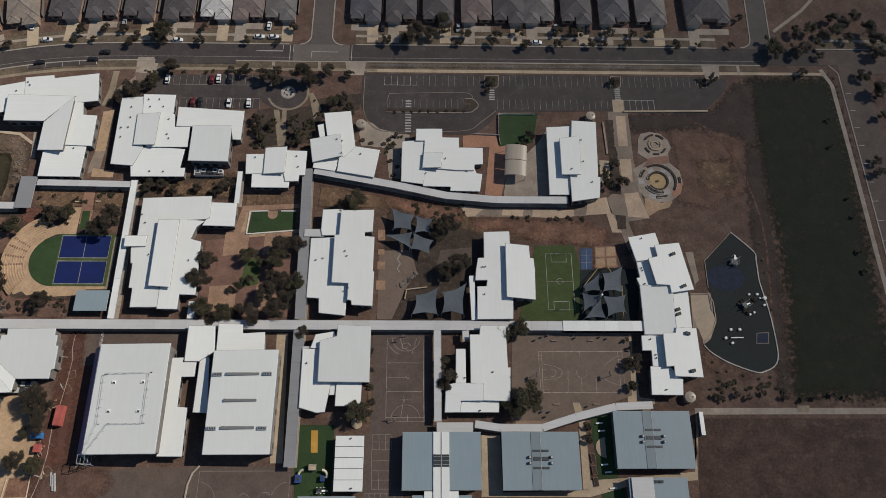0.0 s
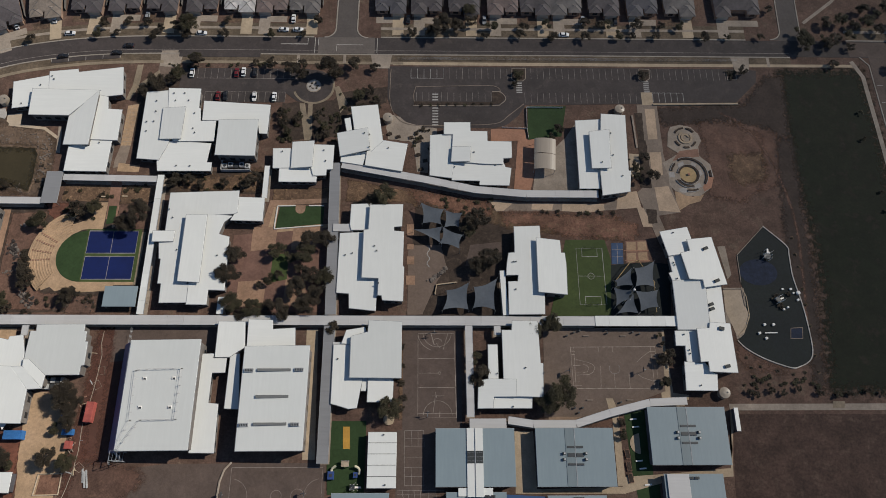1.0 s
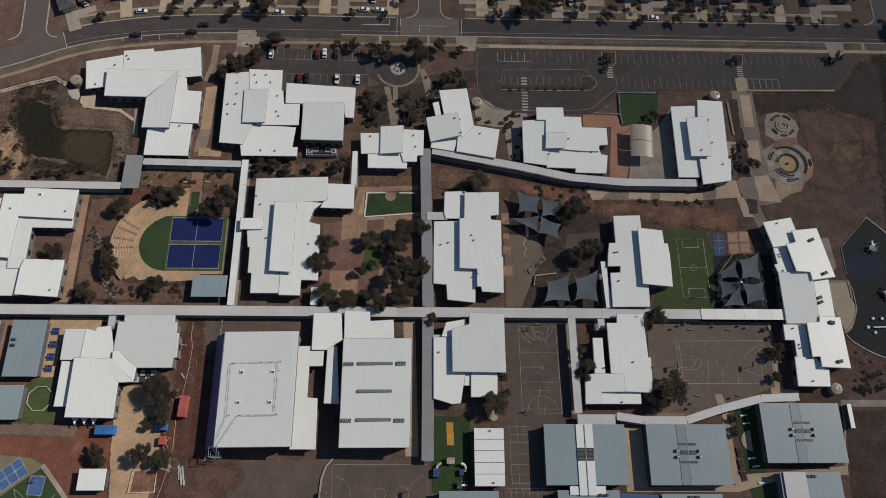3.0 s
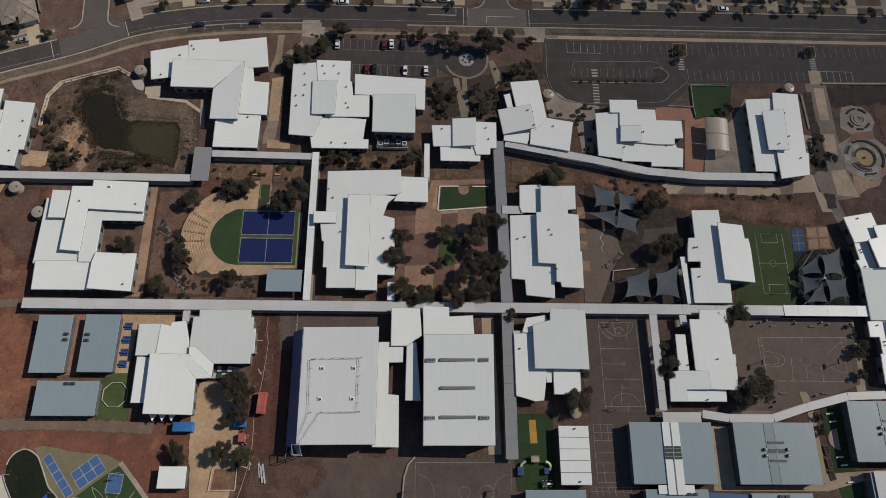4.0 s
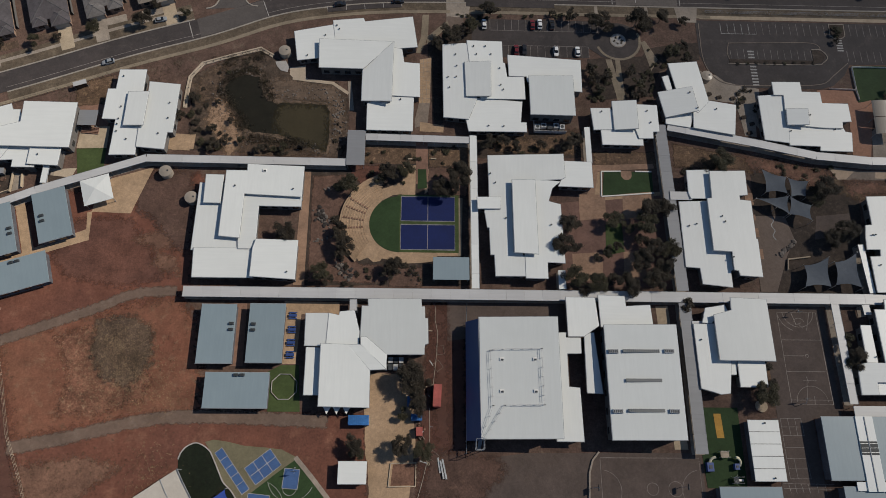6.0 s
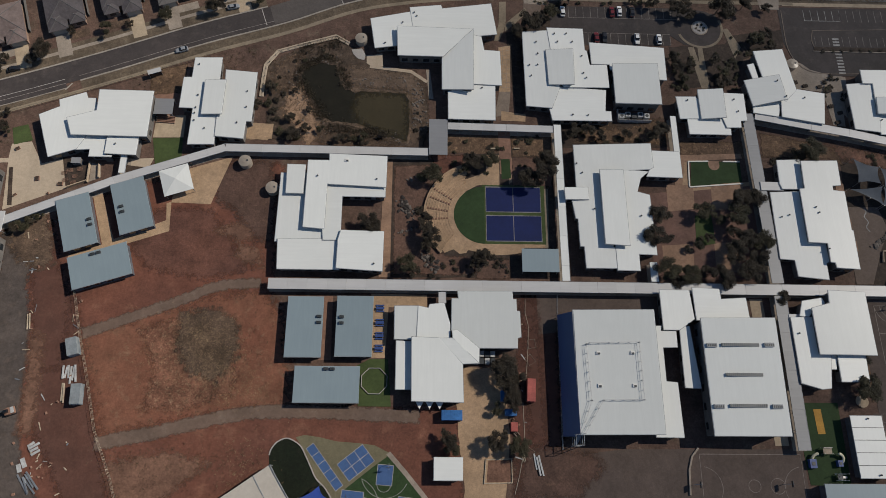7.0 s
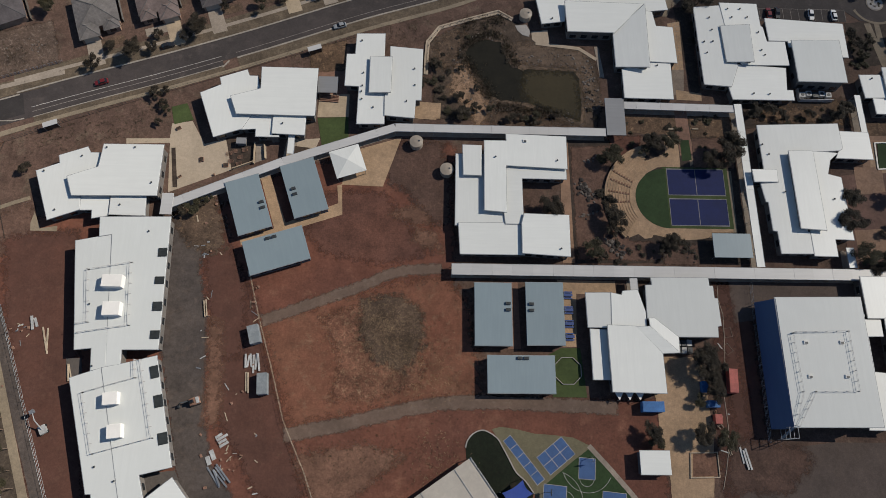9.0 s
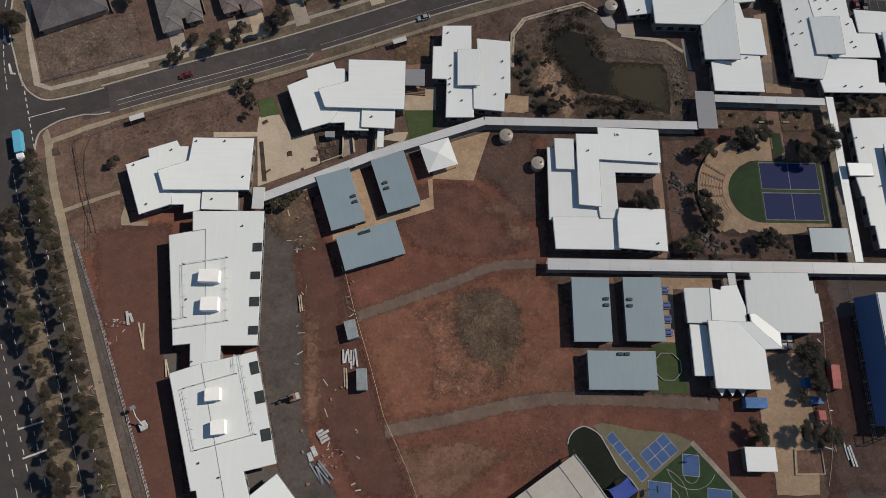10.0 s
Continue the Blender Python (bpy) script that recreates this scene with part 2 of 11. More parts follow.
STRAW_DULL = surface("dull_straw_soil", (0.105, 0.072, 0.050), (0.078, 0.055, 0.042), 1.0, 0.12, 0.95, grain=0.5, bump=0.6, spots=(0.150, 0.105, 0.070))
PALE_DRY = surface("pale_dry_soil", (0.330, 0.225, 0.150), (0.215, 0.145, 0.098), 0.9, 0.14, 0.95, grain=0.45, bump=0.6)
DUSK_SOIL = surface("grey_brown_soil", (0.098, 0.058, 0.045), (0.080, 0.050, 0.040), 0.8, 0.07, 0.95, grain=0.35, bump=0.4, spots=(0.120, 0.074, 0.055))
GREY_SLAB = surface("pale_grey_paving", (0.36, 0.35, 0.335), (0.29, 0.28, 0.27), 1.2, 0.12, 0.9, grain=0.15)
APRON = surface("tan_apron_asphalt", (0.262, 0.192, 0.138), (0.215, 0.158, 0.115), 1.2, 0.08, 0.9, grain=0.2)
PATH_GREY = surface("grey_brown_paving", (0.225, 0.186, 0.153), (0.190, 0.157, 0.130), 1.2, 0.12, 0.9, grain=0.2)
SAND_SLAB = surface("sandy_paving", (0.42, 0.335, 0.25), (0.37, 0.295, 0.22), 1.2, 0.12, 0.9, grain=0.18)
OLIVE = surface("olive_pavement", (0.165, 0.150, 0.095), (0.135, 0.123, 0.078), 1.2, 0.08, 0.9, grain=0.2)
YELLOW = surface("yellow_rubber", (0.42, 0.25, 0.05), (0.36, 0.21, 0.05), 1.5, 0.2, 0.85, grain=0.15)
BLUE_MAT = surface("faded_blue_surface", (0.048, 0.085, 0.165), (0.04, 0.07, 0.135), 1.5, 0.2, 0.85, grain=0.2)


# ---- builders ----
def link(name, bm, material, parent=None, label=""):
    me = bpy.data.meshes.new(name)
    bm.to_mesh(me)
    bm.free()
    me.materials.append(material)
    ob = new(name, me)
    if parent:
        ob.parent = parent
    if label:
        ob["label"] = label
    return ob


part = link


def base(name, x, y, z=0.0, angle=0.0):
    ob = new(name)
    ob.matrix_world = pose(x, y, z, 0, 0, angle)
    ob.empty_display_size = 0.5
    return ob


def add_box(bm, x0, y0, z0, x1, y1, z1):
    v = [bm.verts.new(c) for c in ((x0, y0, z0), (x1, y0, z0), (x1, y1, z0), (x0, y1, z0), (x0, y0, z1), (x1, y0, z1), (x1, y1, z1), (x0, y1, z1))]
    for f in ((3, 2, 1, 0), (4, 5, 6, 7), (0, 1, 5, 4), (1, 2, 6, 5), (2, 3, 7, 6), (3, 0, 4, 7)):
        bm.faces.new([v[i] for i in f])
    return v


def box(x0, y0, z0, x1, y1, z1):
    bm = bmesh.new()
    add_box(bm, x0, y0, z0, x1, y1, z1)
    return bm


def add_rod(bm, a, b, r0, r1=None, sides=8):
    """A tapered rod from a to b."""
    a, b = Vector(a), Vector(b)
    q = (b - a).to_track_quat("Z", "Y")
    ends = []
    for p, r in ((a, r0), (b, r0 if r1 is None else r1)):
        ends.append([bm.verts.new(p + q @ Vector((math.cos(k * math.tau / sides) * r, math.sin(k * math.tau / sides) * r, 0))) for k in range(sides)])
    for k in range(sides):
        bm.faces.new((ends[0][k], ends[0][(k + 1) % sides], ends[1][(k + 1) % sides], ends[1][k]))
    bm.faces.new(ends[0][::-1])
    bm.faces.new(ends[1])


def outline(points, thick=0.0, z=0.0):
    """A flat plate with the given plan."""
    bm = bmesh.new()
    top = [bm.verts.new((x, y, z)) for x, y in points]
    f = bm.faces.new(top)
    if f.normal.z < 0 or sum((points[i - 1][0] * points[i][1] - points[i][0] * points[i - 1][1]) for i in range(len(points))) < 0:
        bmesh.ops.reverse_faces(bm, faces=[f])
    if thick:
        low = [bm.verts.new((x, y, z - thick)) for x, y in points]
        n = len(points)
        for i in range(n):
            bm.faces.new((top[i], low[i], low[(i + 1) % n], top[(i + 1) % n]))
        bmesh.ops.recalc_face_normals(bm, faces=bm.faces)
    return bm


def smooth(points, steps=6):
    """Points along a soft curve through the given ones."""
    out = []
    p = [Vector(points[0])] + [Vector(q) for q in points] + [Vector(points[-1])]
    for i in range(1, len(p) - 2):
        for k in range(steps):
            s = k / steps
            a, b, c, d = p[i - 1:i + 3]
            out.append(0.5 * ((2 * b) + (c - a) * s + (2 * a - 5 * b + 4 * c - d) * s * s + (3 * b - a - 3 * c + d) * s ** 3))
    out.append(p[-1])
    return [tuple(q) for q in out]


def add_ribbon(bm, points, left, right, z0, z1):
    """A band along points, between two offsets to the left of the way, from z0 up to z1."""
    p = [Vector(q) for q in points]
    rows = []
    for i in range(len(p)):
        d = (p[min(i + 1, len(p) - 1)] - p[max(i - 1, 0)]).normalized()
        n = Vector((-d.y, d.x))
        k = 1.0
        if 0 < i < len(p) - 1:
            e = (p[i + 1] - p[i]).normalized()
            k = 1.0 / max(0.5, n.dot(Vector((-e.y, e.x))))
        rows.append([bm.verts.new((*(p[i] + n * o * k), z)) for o, z in ((left, z0), (left, z1), (right, z1), (right, z0))])
    for a, b in zip(rows, rows[1:]):
        for j in range(4):
            bm.faces.new((a[j], a[(j + 1) % 4], b[(j + 1) % 4], b[j]))
    bm.faces.new(rows[0][::-1])
    bm.faces.new(rows[-1])
    return bm


def ribbon(points, left, right, z0, z1):
    bm = add_ribbon(bmesh.new(), points, left, right, z0, z1)
    bmesh.ops.recalc_face_normals(bm, faces=bm.faces)
    return bm


def ragged(points, step=1.6, size=0.7):
    """The same plan with an uneven, natural edge."""
    out = []
    for i, p in enumerate(points):
        a, b = Vector(p), Vector(points[(i + 1) % len(points)])
        n = max(1, int((b - a).length / step))
        for k in range(n):
            q = a.lerp(b, k / n)
            out.append((q.x + size * noise.noise((q.x * 0.35, q.y * 0.35, 1.0)) + size * 0.5 * noise.noise((q.x * 1.3, q.y * 1.3, 5.0)), q.y + size * noise.noise((q.x * 0.35, q.y * 0.35, 9.0)) + size * 0.5 * noise.noise((q.x * 1.3, q.y * 1.3, 13.0))))
    return out


PATCHES = []
LOOSE = {"red_soil": 2.0, "dry_field": 2.2, "gravel_track": 1.6, "pond_bank": 1.2, "pond_water": 0.8, "garden_bed": 0.5, "mulch_yard": 0.6, "dry_bank": 0.8, "dry_bed": 0.5, "oval": 0.8, "vacant_lot": 0.8, "tan_yard": 0.5, "dirt_path": 1.2, "bare_patch": 2.2}


SOFT = {"red_soil": 5.0, "dry_field": 9.0, "gravel_track": 3.0, "bare_patch": 6.0, "pond_bank": 2.0, "pond_shallows": 7.0, "shore": 1.0, "vacant_lot": 2.5, "oval": 13.0, "dry_bank": 3.0, "dry_bed": 1.6, "track": 1.7}


def soft_sheet(points, z, width):
    """A sheet of loose ground that thins out over a rim of the given width."""
    p = np.array(points, float)
    q = np.roll(p, -1, axis=0)
    step = max(0.55, min(2.5, width / 3))
    lo, hi = p.min(0) - width, p.max(0) + width
    nx, ny = int((hi[0] - lo[0]) / step) + 2, int((hi[1] - lo[1]) / step) + 2
    gx, gy = np.meshgrid(lo[0] + step * np.arange(nx), lo[1] + step * np.arange(ny), indexing="ij")
    far, inside = np.full(gx.shape, 1e9), np.zeros(gx.shape, bool)
    for (ax, ay), (bx, by) in zip(p, q):
        dx, dy = bx - ax, by - ay
        u = np.clip(((gx - ax) * dx + (gy - ay) * dy) / (dx * dx + dy * dy + 1e-9), 0, 1)
        far = np.minimum(far, np.hypot(gx - ax - u * dx, gy - ay - u * dy))
        inside ^= ((ay > gy) != (by > gy)) & (gx < ax + (gy - ay) * dx / (dy if abs(dy) > 1e-9 else 1e-9))
    rims = np.clip(0.5 + np.where(inside, -far, far) / width, 0, 1)
    bm = bmesh.new()
    rim = bm.verts.layers.float.new("rim")
    made = {}

    def corner(i, j):
        if (i, j) not in made:
            v = bm.verts.new((gx[i, j], gy[i, j], z))
            v[rim] = float(rims[i, j])
            made[i, j] = v
        return made[i, j]

    for i in range(nx - 1):
        for j in range(ny - 1):
            if rims[i:i + 2, j:j + 2].min() < 0.92:
                bm.faces.new((corner(i, j), corner(i + 1, j), corner(i + 1, j + 1), corner(i, j + 1)))
    return bm


def band(points, half):
    """The outline of a band of even width along points."""
    left, right = [], []
    for i, p in enumerate(points):
        a, b = Vector(points[max(i - 1, 0)]), Vector(points[min(i + 1, len(points) - 1)])
        d = (b - a).normalized() * half
        left.append((p[0] - d.y, p[1] + d.x))
        right.append((p[0] + d.y, p[1] - d.x))
    return left + right[::-1]


def patch(name, label, category, points, material, z, thick=0.0):
    if name in SOFT:
        z += 0.0015 * (len(PATCHES) % 12) + 0.000037 * (1 + len(PATCHES) // 12)
        PATCHES.append(name)
        return tagged(link(name, soft_sheet(points, z, SOFT[name]), material), label, category, kind="structure")
    if name in LOOSE:
        points = ragged(points, 1.6, LOOSE[name])
    z += 0.0015 * (len(PATCHES) % 12) + 0.000037 * (1 + len(PATCHES) // 12)
    PATCHES.append(name)
    return tagged(link(name, outline(points, thick or z + 0.1, z), material), label, category, kind="structure")


def disc(x, y, r, n=40, a0=0.0, a1=360.0, ry=None):
    return [(x + r * math.cos(radians(a0 + (a1 - a0) * i / n)), y + (ry or r) * math.sin(radians(a0 + (a1 - a0) * i / n))) for i in range(n + (a1 - a0 < 359))]


# ---- ground, roads and paved areas ----
def make_ground():
    bm = bmesh.new()
    bmesh.ops.create_grid(bm, x_segments=8, y_segments=8, size=3000)
    tagged(link("ground", bm, SOIL), "bare brown soil with dry grass, reaching to the horizon", "ground", kind="structure")


make_ground()

ROAD_LINE = [(460, 190.6), (170, 190.3), (84, 190.2), (0, 190.0), (-60, 189.8), (-120, 189.7), (-150, 188.6), (-172, 185.8), (-190, 181.4), (-212, 172.2), (-240, 162.6), (-272, 150.0), (-300, 139.7), (-330, 129.6), (-352, 121.8), (-372, 114.6)]
road_curve = smooth(ROAD_LINE)
tagged(link("road", ribbon(road_curve, -4.2, 4.2, -0.2, 0.05), ASPHALT), "dark asphalt street with kerbs, curving past the school", "road", kind="structure")
KERB_MAT = surface("kerb_concrete", (0.31, 0.285, 0.25), (0.24, 0.22, 0.19), 1.2, 0.12, 0.9, grain=0.15)
MULCH_VERGE = surface("mulched_verge", (0.074, 0.058, 0.044), (0.055, 0.044, 0.036), 1.2, 0.12, 0.95, grain=0.4, bump=0.5, spots=(0.11, 0.088, 0.064))
VERGE = surface("dry_verge", (0.122, 0.096, 0.068), (0.088, 0.070, 0.052), 1.2, 0.10, 0.95, grain=0.4, bump=0.5, spots=(0.13, 0.11, 0.08))


STRIPS = []


def strip(name, label, category, points, left, right, z, material, low=-0.2):
    STRIPS.append(name)
    return tagged(link(name, ribbon(points, left, right, low, z + 0.0013 * (len(STRIPS) % 15)), material), label, category, kind="structure")


def cut(points, x0, x1):
    return [p for p in points if x0 <= p[0] <= x1]


# the curve runs from east to west, so positive offsets lie to the south
for x0, x1 in ((-350, -214), (-190, -56), (-36, 136), (156, 460)):
    c = cut(road_curve, x0, x1)
    strip("verge", "dry grass verge beside the street", "verge", c, -4.7, -11.6, 0.05, VERGE)
    strip("footpath", "pale concrete footpath in front of the houses", "footpath", c, -8.4, -9.7, 0.08, CONCRETE_PALE)
    strip("kerb", "pale concrete kerb", "kerb", c, -4.2, -4.75, 0.15, KERB_MAT)
c = cut(road_curve, -284, 168)
strip("verge", "dry grass verge beside the street", "verge", c, 4.75, 9.0, 0.05, VERGE)
strip("kerb", "pale concrete kerb", "kerb", c, 4.2, 4.75, 0.15, KERB_MAT)
c = cut(road_curve, -348, -282)
strip("parking_lane", "asphalt parking lane beside the street", "road", cut(road_curve, -357, -282), 4.0, 6.0, 0.052, ASPHALT)
strip("kerb", "pale concrete kerb at the corner", "kerb", [(-353.8, 116.9), (-349.5, 117.0), (-345.8, 117.9)], -0.2, 0.2, 0.15, KERB_MAT)
strip("footpath", "pale concrete footpath round the school corner", "footpath", [(-363.3, 107.0), (-361.0, 108.0), (-356.9, 109.8), (-352.9, 111.9), (-345.1, 114.8)], -0.9, 0.9, 0.12, PATH_TAN)
patch("footpath", "pale concrete ramp at the street corner", "footpath", [(-365.7, 109.3), (-364.5, 111.7), (-362.9, 108.5), (-361.6, 107.4), (-362.3, 105.0), (-364.0, 105.0)], PATH_TAN, 0.115)
strip("verge", "dry grass verge beside the street", "verge", c, 6.2, 9.0, 0.05, VERGE)
strip("kerb", "pale concrete kerb of the parking lane", "kerb", c, 5.9, 6.2, 0.15, KERB_MAT)
strip("edge_line", "white edge line painted on the street", "road marking", c, 2.2, 2.38, 0.066, PAINT)
strip("edge_line", "faded white edge line of the parking lane", "road marking", c, 3.9, 4.06, 0.066, PAINT_FAINT)
for a, b2 in (((-282.5, 141.0), (-284.5, 138.3)),):
    strip("kerb", "pale concrete kerb closing the parking lane", "kerb", [a, b2], -0.2, 0.2, 0.15, KERB_MAT)
strip("footpath", "pale concrete footpath along the school fence", "footpath", cut(road_curve, -352, -20), 8.0, 9.4, 0.08, PATH_TAN)
bm = ribbon(cut(road_curve, -282, 168), 2.35, 2.5, 0.0, 0.07)
tagged(link("edge_line", bm, PAINT_FAINT), "faded white edge line painted on the street", "road marking", kind="structure")


def side_street(a, b, half, flare=5.0):
    """A street that meets the main road, with rounded kerbs at its mouth."""
    a, b = Vector(a), Vector(b)
    d = (b - a).normalized()
    n = Vector((-d.y, d.x))
    pts = []
    for s in (1, -1):
        arc = [tuple(a + n * s * (half + flare - flare * math.sin(k * math.pi / 12)) + d * flare * (1 - math.cos(k * math.pi / 12))) for k in range(7)]
        arc.append(tuple(b + n * s * half))
        pts.append(arc)
        strip("kerb", "pale concrete kerb round the corner", "kerb", arc, 0.0, 0.5 * s, 0.15, KERB_MAT)
    patch("road", "side street of worn grey asphalt", "road", pts[0] + pts[1][::-1], ROAD_GREY, 0.04)


side_street((-46.3, 193.9), (-45.5, 300), 4.3)
side_street((-204.5, 180.5), (-212, 270), 4.6)
side_street((146, 194.4), (151, 300), 4.2)
patch("road", "worn grey asphalt of the junction", "road", [(-58, 185.9), (-34, 185.9), (-34, 194.2), (-58, 194.2)], JUNCTION, 0.07)
patch("road", "worn grey asphalt of the junction", "road", [(-214.5, 167.2), (-190.5, 176.2), (-193.5, 184.2), (-217, 175)], ROAD_GREY, 0.07)
# east street and its corner
patch("road", "grey asphalt street on the east side", "road", [(178, 186.5), (178, 100), (179, 36), (181, -80), (193, -80), (191, 36), (190, 100), (190, 182), (201, 182), (201, 194), (170, 194), (170, 186.5)], ASPHALT_WORN, 0.07)
strip("footpath", "pale concrete footpath on the east side", "footpath", [(170, 184), (173.5, 176), (174.2, 140), (174.6, 100), (176, 36)], -0.9, 0.9, 0.09, CONCRETE_PALE)
strip("kerb", "pale kerb of the east street", "kerb", [(174, 186.3), (177.4, 182), (177.8, 140), (178.2, 100), (179, 36)], -0.2, 0.3, 0.15, KERB_MAT)
strip("footpath", "pale path across the park", "footpath", [(153, 204), (168, 216), (190, 240)], -0.7, 0.7, 0.08, CONCRETE_PALE)
for i in range(14):
    y = 172 - i * 8.5
    tagged(link("bay_line", box(178.6, y - 0.1, 0.05, 180.9, y + 0.1, 0.1), PAINT), "white parking bay line along the street", "road marking", "street bay lines", "structure")

# highway on the west side: two carriageways either side of a planted median
EAST_LANES = [(-385.5, 200), (-384.5, 160), (-381.5, 140), (-376.5, 122), (-371.5, 102), (-366.6, 87.4), (-358.0, 65.8), (-352.5, 51.8), (-344.0, 30.4), (-333.6, 4.9), (-310, -56)]
hw = smooth(EAST_LANES)
HIGHWAY = surface("highway_asphalt", (0.042, 0.038, 0.038), (0.034, 0.031, 0.031), 1.5, 0.05, 0.9, grain=0.15, spots=(0.050, 0.045, 0.043))
strip("highway", "dark asphalt highway carriageway with lane lines", "road", hw, -2.6, 2.9, 0.05, HIGHWAY)
strip("median", "dry brown median strip between carriageways", "median", [p for p in hw if p[1] < 84], -2.6, -8.2, 0.16, VERGE)
strip("highway", "dark asphalt highway carriageway with lane lines", "road", hw, -7.9, -24.0, 0.045, HIGHWAY)
strip("highway", "dark asphalt of the highway junction", "road", [p for p in hw if p[1] > 80], -2.5, -8.2, 0.05, HIGHWAY)
strip("verge", "dark dry verge beside the highway", "verge", [p for p in hw if p[1] < 100], 2.8, 9.0, 0.06, MULCH_VERGE)
strip("kerb", "pale concrete kerb of the highway", "kerb", smooth([(-385, 165), (-383.5, 148.5), (-379.7, 137.7), (-376.0, 129.0), (-372.1, 124.3), (-366.2, 121.8), (-356.7, 124.0), (-349, 126.6)], 4), -0.25, 0.25, 0.17, KERB_MAT)
patch("verge", "dry grass verge at the corner", "verge", [(-383.3, 148.5), (-379.4, 137.7), (-375.7, 129.2), (-372.0, 124.7), (-366.2, 122.2), (-357, 124.5), (-340, 130), (-342, 134.5), (-369, 127.4), (-375.8, 146.8), (-378, 160), (-385, 165)], VERGE, 0.065)
strip("footpath", "pale footpath round the corner", "footpath", [(-379.5, 160), (-377.2, 147), (-370.6, 127.6), (-366, 126.0), (-336, 135.4)], -0.8, 0.8, 0.1, CONCRETE_PALE)
patch("road", "dark asphalt of the street mouth", "road", [(-377.5, 126), (-372, 124), (-366.2, 121.8), (-357, 124), (-348, 127), (-346, 119.6), (-353.8, 116.9), (-360.5, 114.8), (-364.5, 112.3), (-367, 109.3), (-367.4, 103), (-374, 103)], HIGHWAY, 0.07)
strip("kerb", "pale kerb curving round the corner", "kerb", smooth([(-367.2, 103.4), (-367.0, 109.3), (-364.5, 112.3), (-360.5, 114.8), (-353.8, 116.9)], 4), -0.25, 0.25, 0.16, KERB_MAT)
strip("footpath", "pale concrete footpath beside the highway", "footpath", [(-363.1, 105.8), (-361.7, 100.6), (-359.1, 92.1), (-356.6, 85.6), (-354.0, 79.2), (-350.9, 70.3), (-346.2, 58.2), (-332.2, 22.8), (-323.7, 1.8), (-300, -60)], -1.25, 1.25, 0.09, PATH_TAN)
strip("drain", "dark rocky drain between path and fence", "drain", [(-351.5, 76), (-340, 50), (-328.5, 22), (-319.5, 1), (-298, -58)], -1.7, 1.7, 0.07, GRAVEL)
strip("footpath", "pale path from the highway to the building", "footpath", [(-357.2, 83.0), (-348.7, 86.6), (-343.9, 88.6), (-338.7, 90.5)], -0.65, 0.65, 0.1, PATH_TAN)
patch("dry_bed", "worn brown dirt path inside the fence", "path", [(-352.7, 111.1), (-355.1, 108.3), (-355.7, 105.9), (-353.0, 97.9), (-350.4, 88.5), (-348.2, 88.3), (-350.6, 96.0), (-352.9, 103.6), (-352.1, 107.6), (-350.7, 109.6)], WARM_SOIL, 0.06)
patch("concrete_pad", "pale concrete pad by the corner of the building", "pavement", [(-337.1, 82.2), (-336.5, 85.9), (-333.8, 80.5), (-328.8, 81.4), (-328.6, 79.6), (-336.7, 79.7)], PATH_TAN, 0.07)
patch("pit", "square of dark mulch beside the footpath", "garden bed", [(-362.0, 104.6), (-359.9, 105.3), (-358.9, 102.8), (-361.2, 102.1)], MULCH, 0.09)
for pts in ([(-353.2, 109.5), (-355.8, 106.3), (-353.2, 97.9), (-350.2, 88.5), (-345.2, 77.2)], [(-350.4, 109.6), (-351.6, 104.1), (-350.9, 97.9), (-348.5, 89.4), (-343.8, 77.2)]):
    strip("kerb", "dark timber edging of the dirt path", "kerb", pts, -0.1, 0.1, 0.2, MULCH)
LOT_SOIL = surface("rubble_soil", (0.104, 0.074, 0.058), (0.078, 0.057, 0.046), 1.0, 0.12, 0.95, grain=0.5, bump=0.7, spots=(0.15, 0.12, 0.10))
patch("vacant_lot", "vacant lot of bare soil and rubble", "ground", [(-369.1, 128.5), (-338.2, 139.0), (-343.3, 155.5), (-374.6, 146.5)], LOT_SOIL, 0.06)
lane_no = 0
for off in (-2.3, 2.5, -11.4, -15.2, -19.0):
    for p, q in zip(hw, hw[1:]):
        a, b2 = Vector(p), Vector(q)
        n = max(1, round((b2 - a).length / 6.0))
        for k in range(n):
            s, e = a.lerp(b2, k / n), a.lerp(b2, (k + (0.7 if abs(off) < 3 else 0.4)) / n)
            if -30 < s.y < 98 or 128 < s.y < 170:
                m = ribbon([tuple(s), tuple(e)], off - 0.12, off + 0.12, 0.02, 0.072)
                tagged(link("lane_line", m, PAINT), "white dash painted on the highway", "road marking", "lane lines", "structure")
for a, b2 in (((-356.2, 19.5), (-347.7, 22.4)), ((-353.4, 11.8), (-346.6, 14.4)), ((-372, 103), (-367.4, 104.6))):
    tagged(link("stop_line", ribbon([a, b2], -0.25, 0.25, 0.02, 0.075), PAINT), "white stop line painted across the highway", "road marking", kind="structure")

strip("stop_line", "thin white line across the street mouth", "road marking", [(-370.9, 115.5), (-360.3, 119.0)], -0.14, 0.14, 0.085, PAINT)
for i in range(9):
    a, b2 = [Vector(p) for p in [(-374.3, 125.2), (-367.2, 104.4)]]
    strip("give_way_dash", "white give-way dash at the street mouth", "road marking", [tuple(a.lerp(b2, (i + 0.15) / 9)), tuple(a.lerp(b2, (i + 0.7) / 9))], -0.16, 0.16, 0.085, PAINT)
for pts in ([(-384.7, 145.7), (-383.7, 142.7), (-382.1, 142.3)], [(-381.1, 134.9), (-379.6, 131.3), (-378.2, 131.2)]):
    strip("lane_arrow", "white turn arrow painted on the highway", "road marking", pts, -0.3, 0.3, 0.085, PAINT)

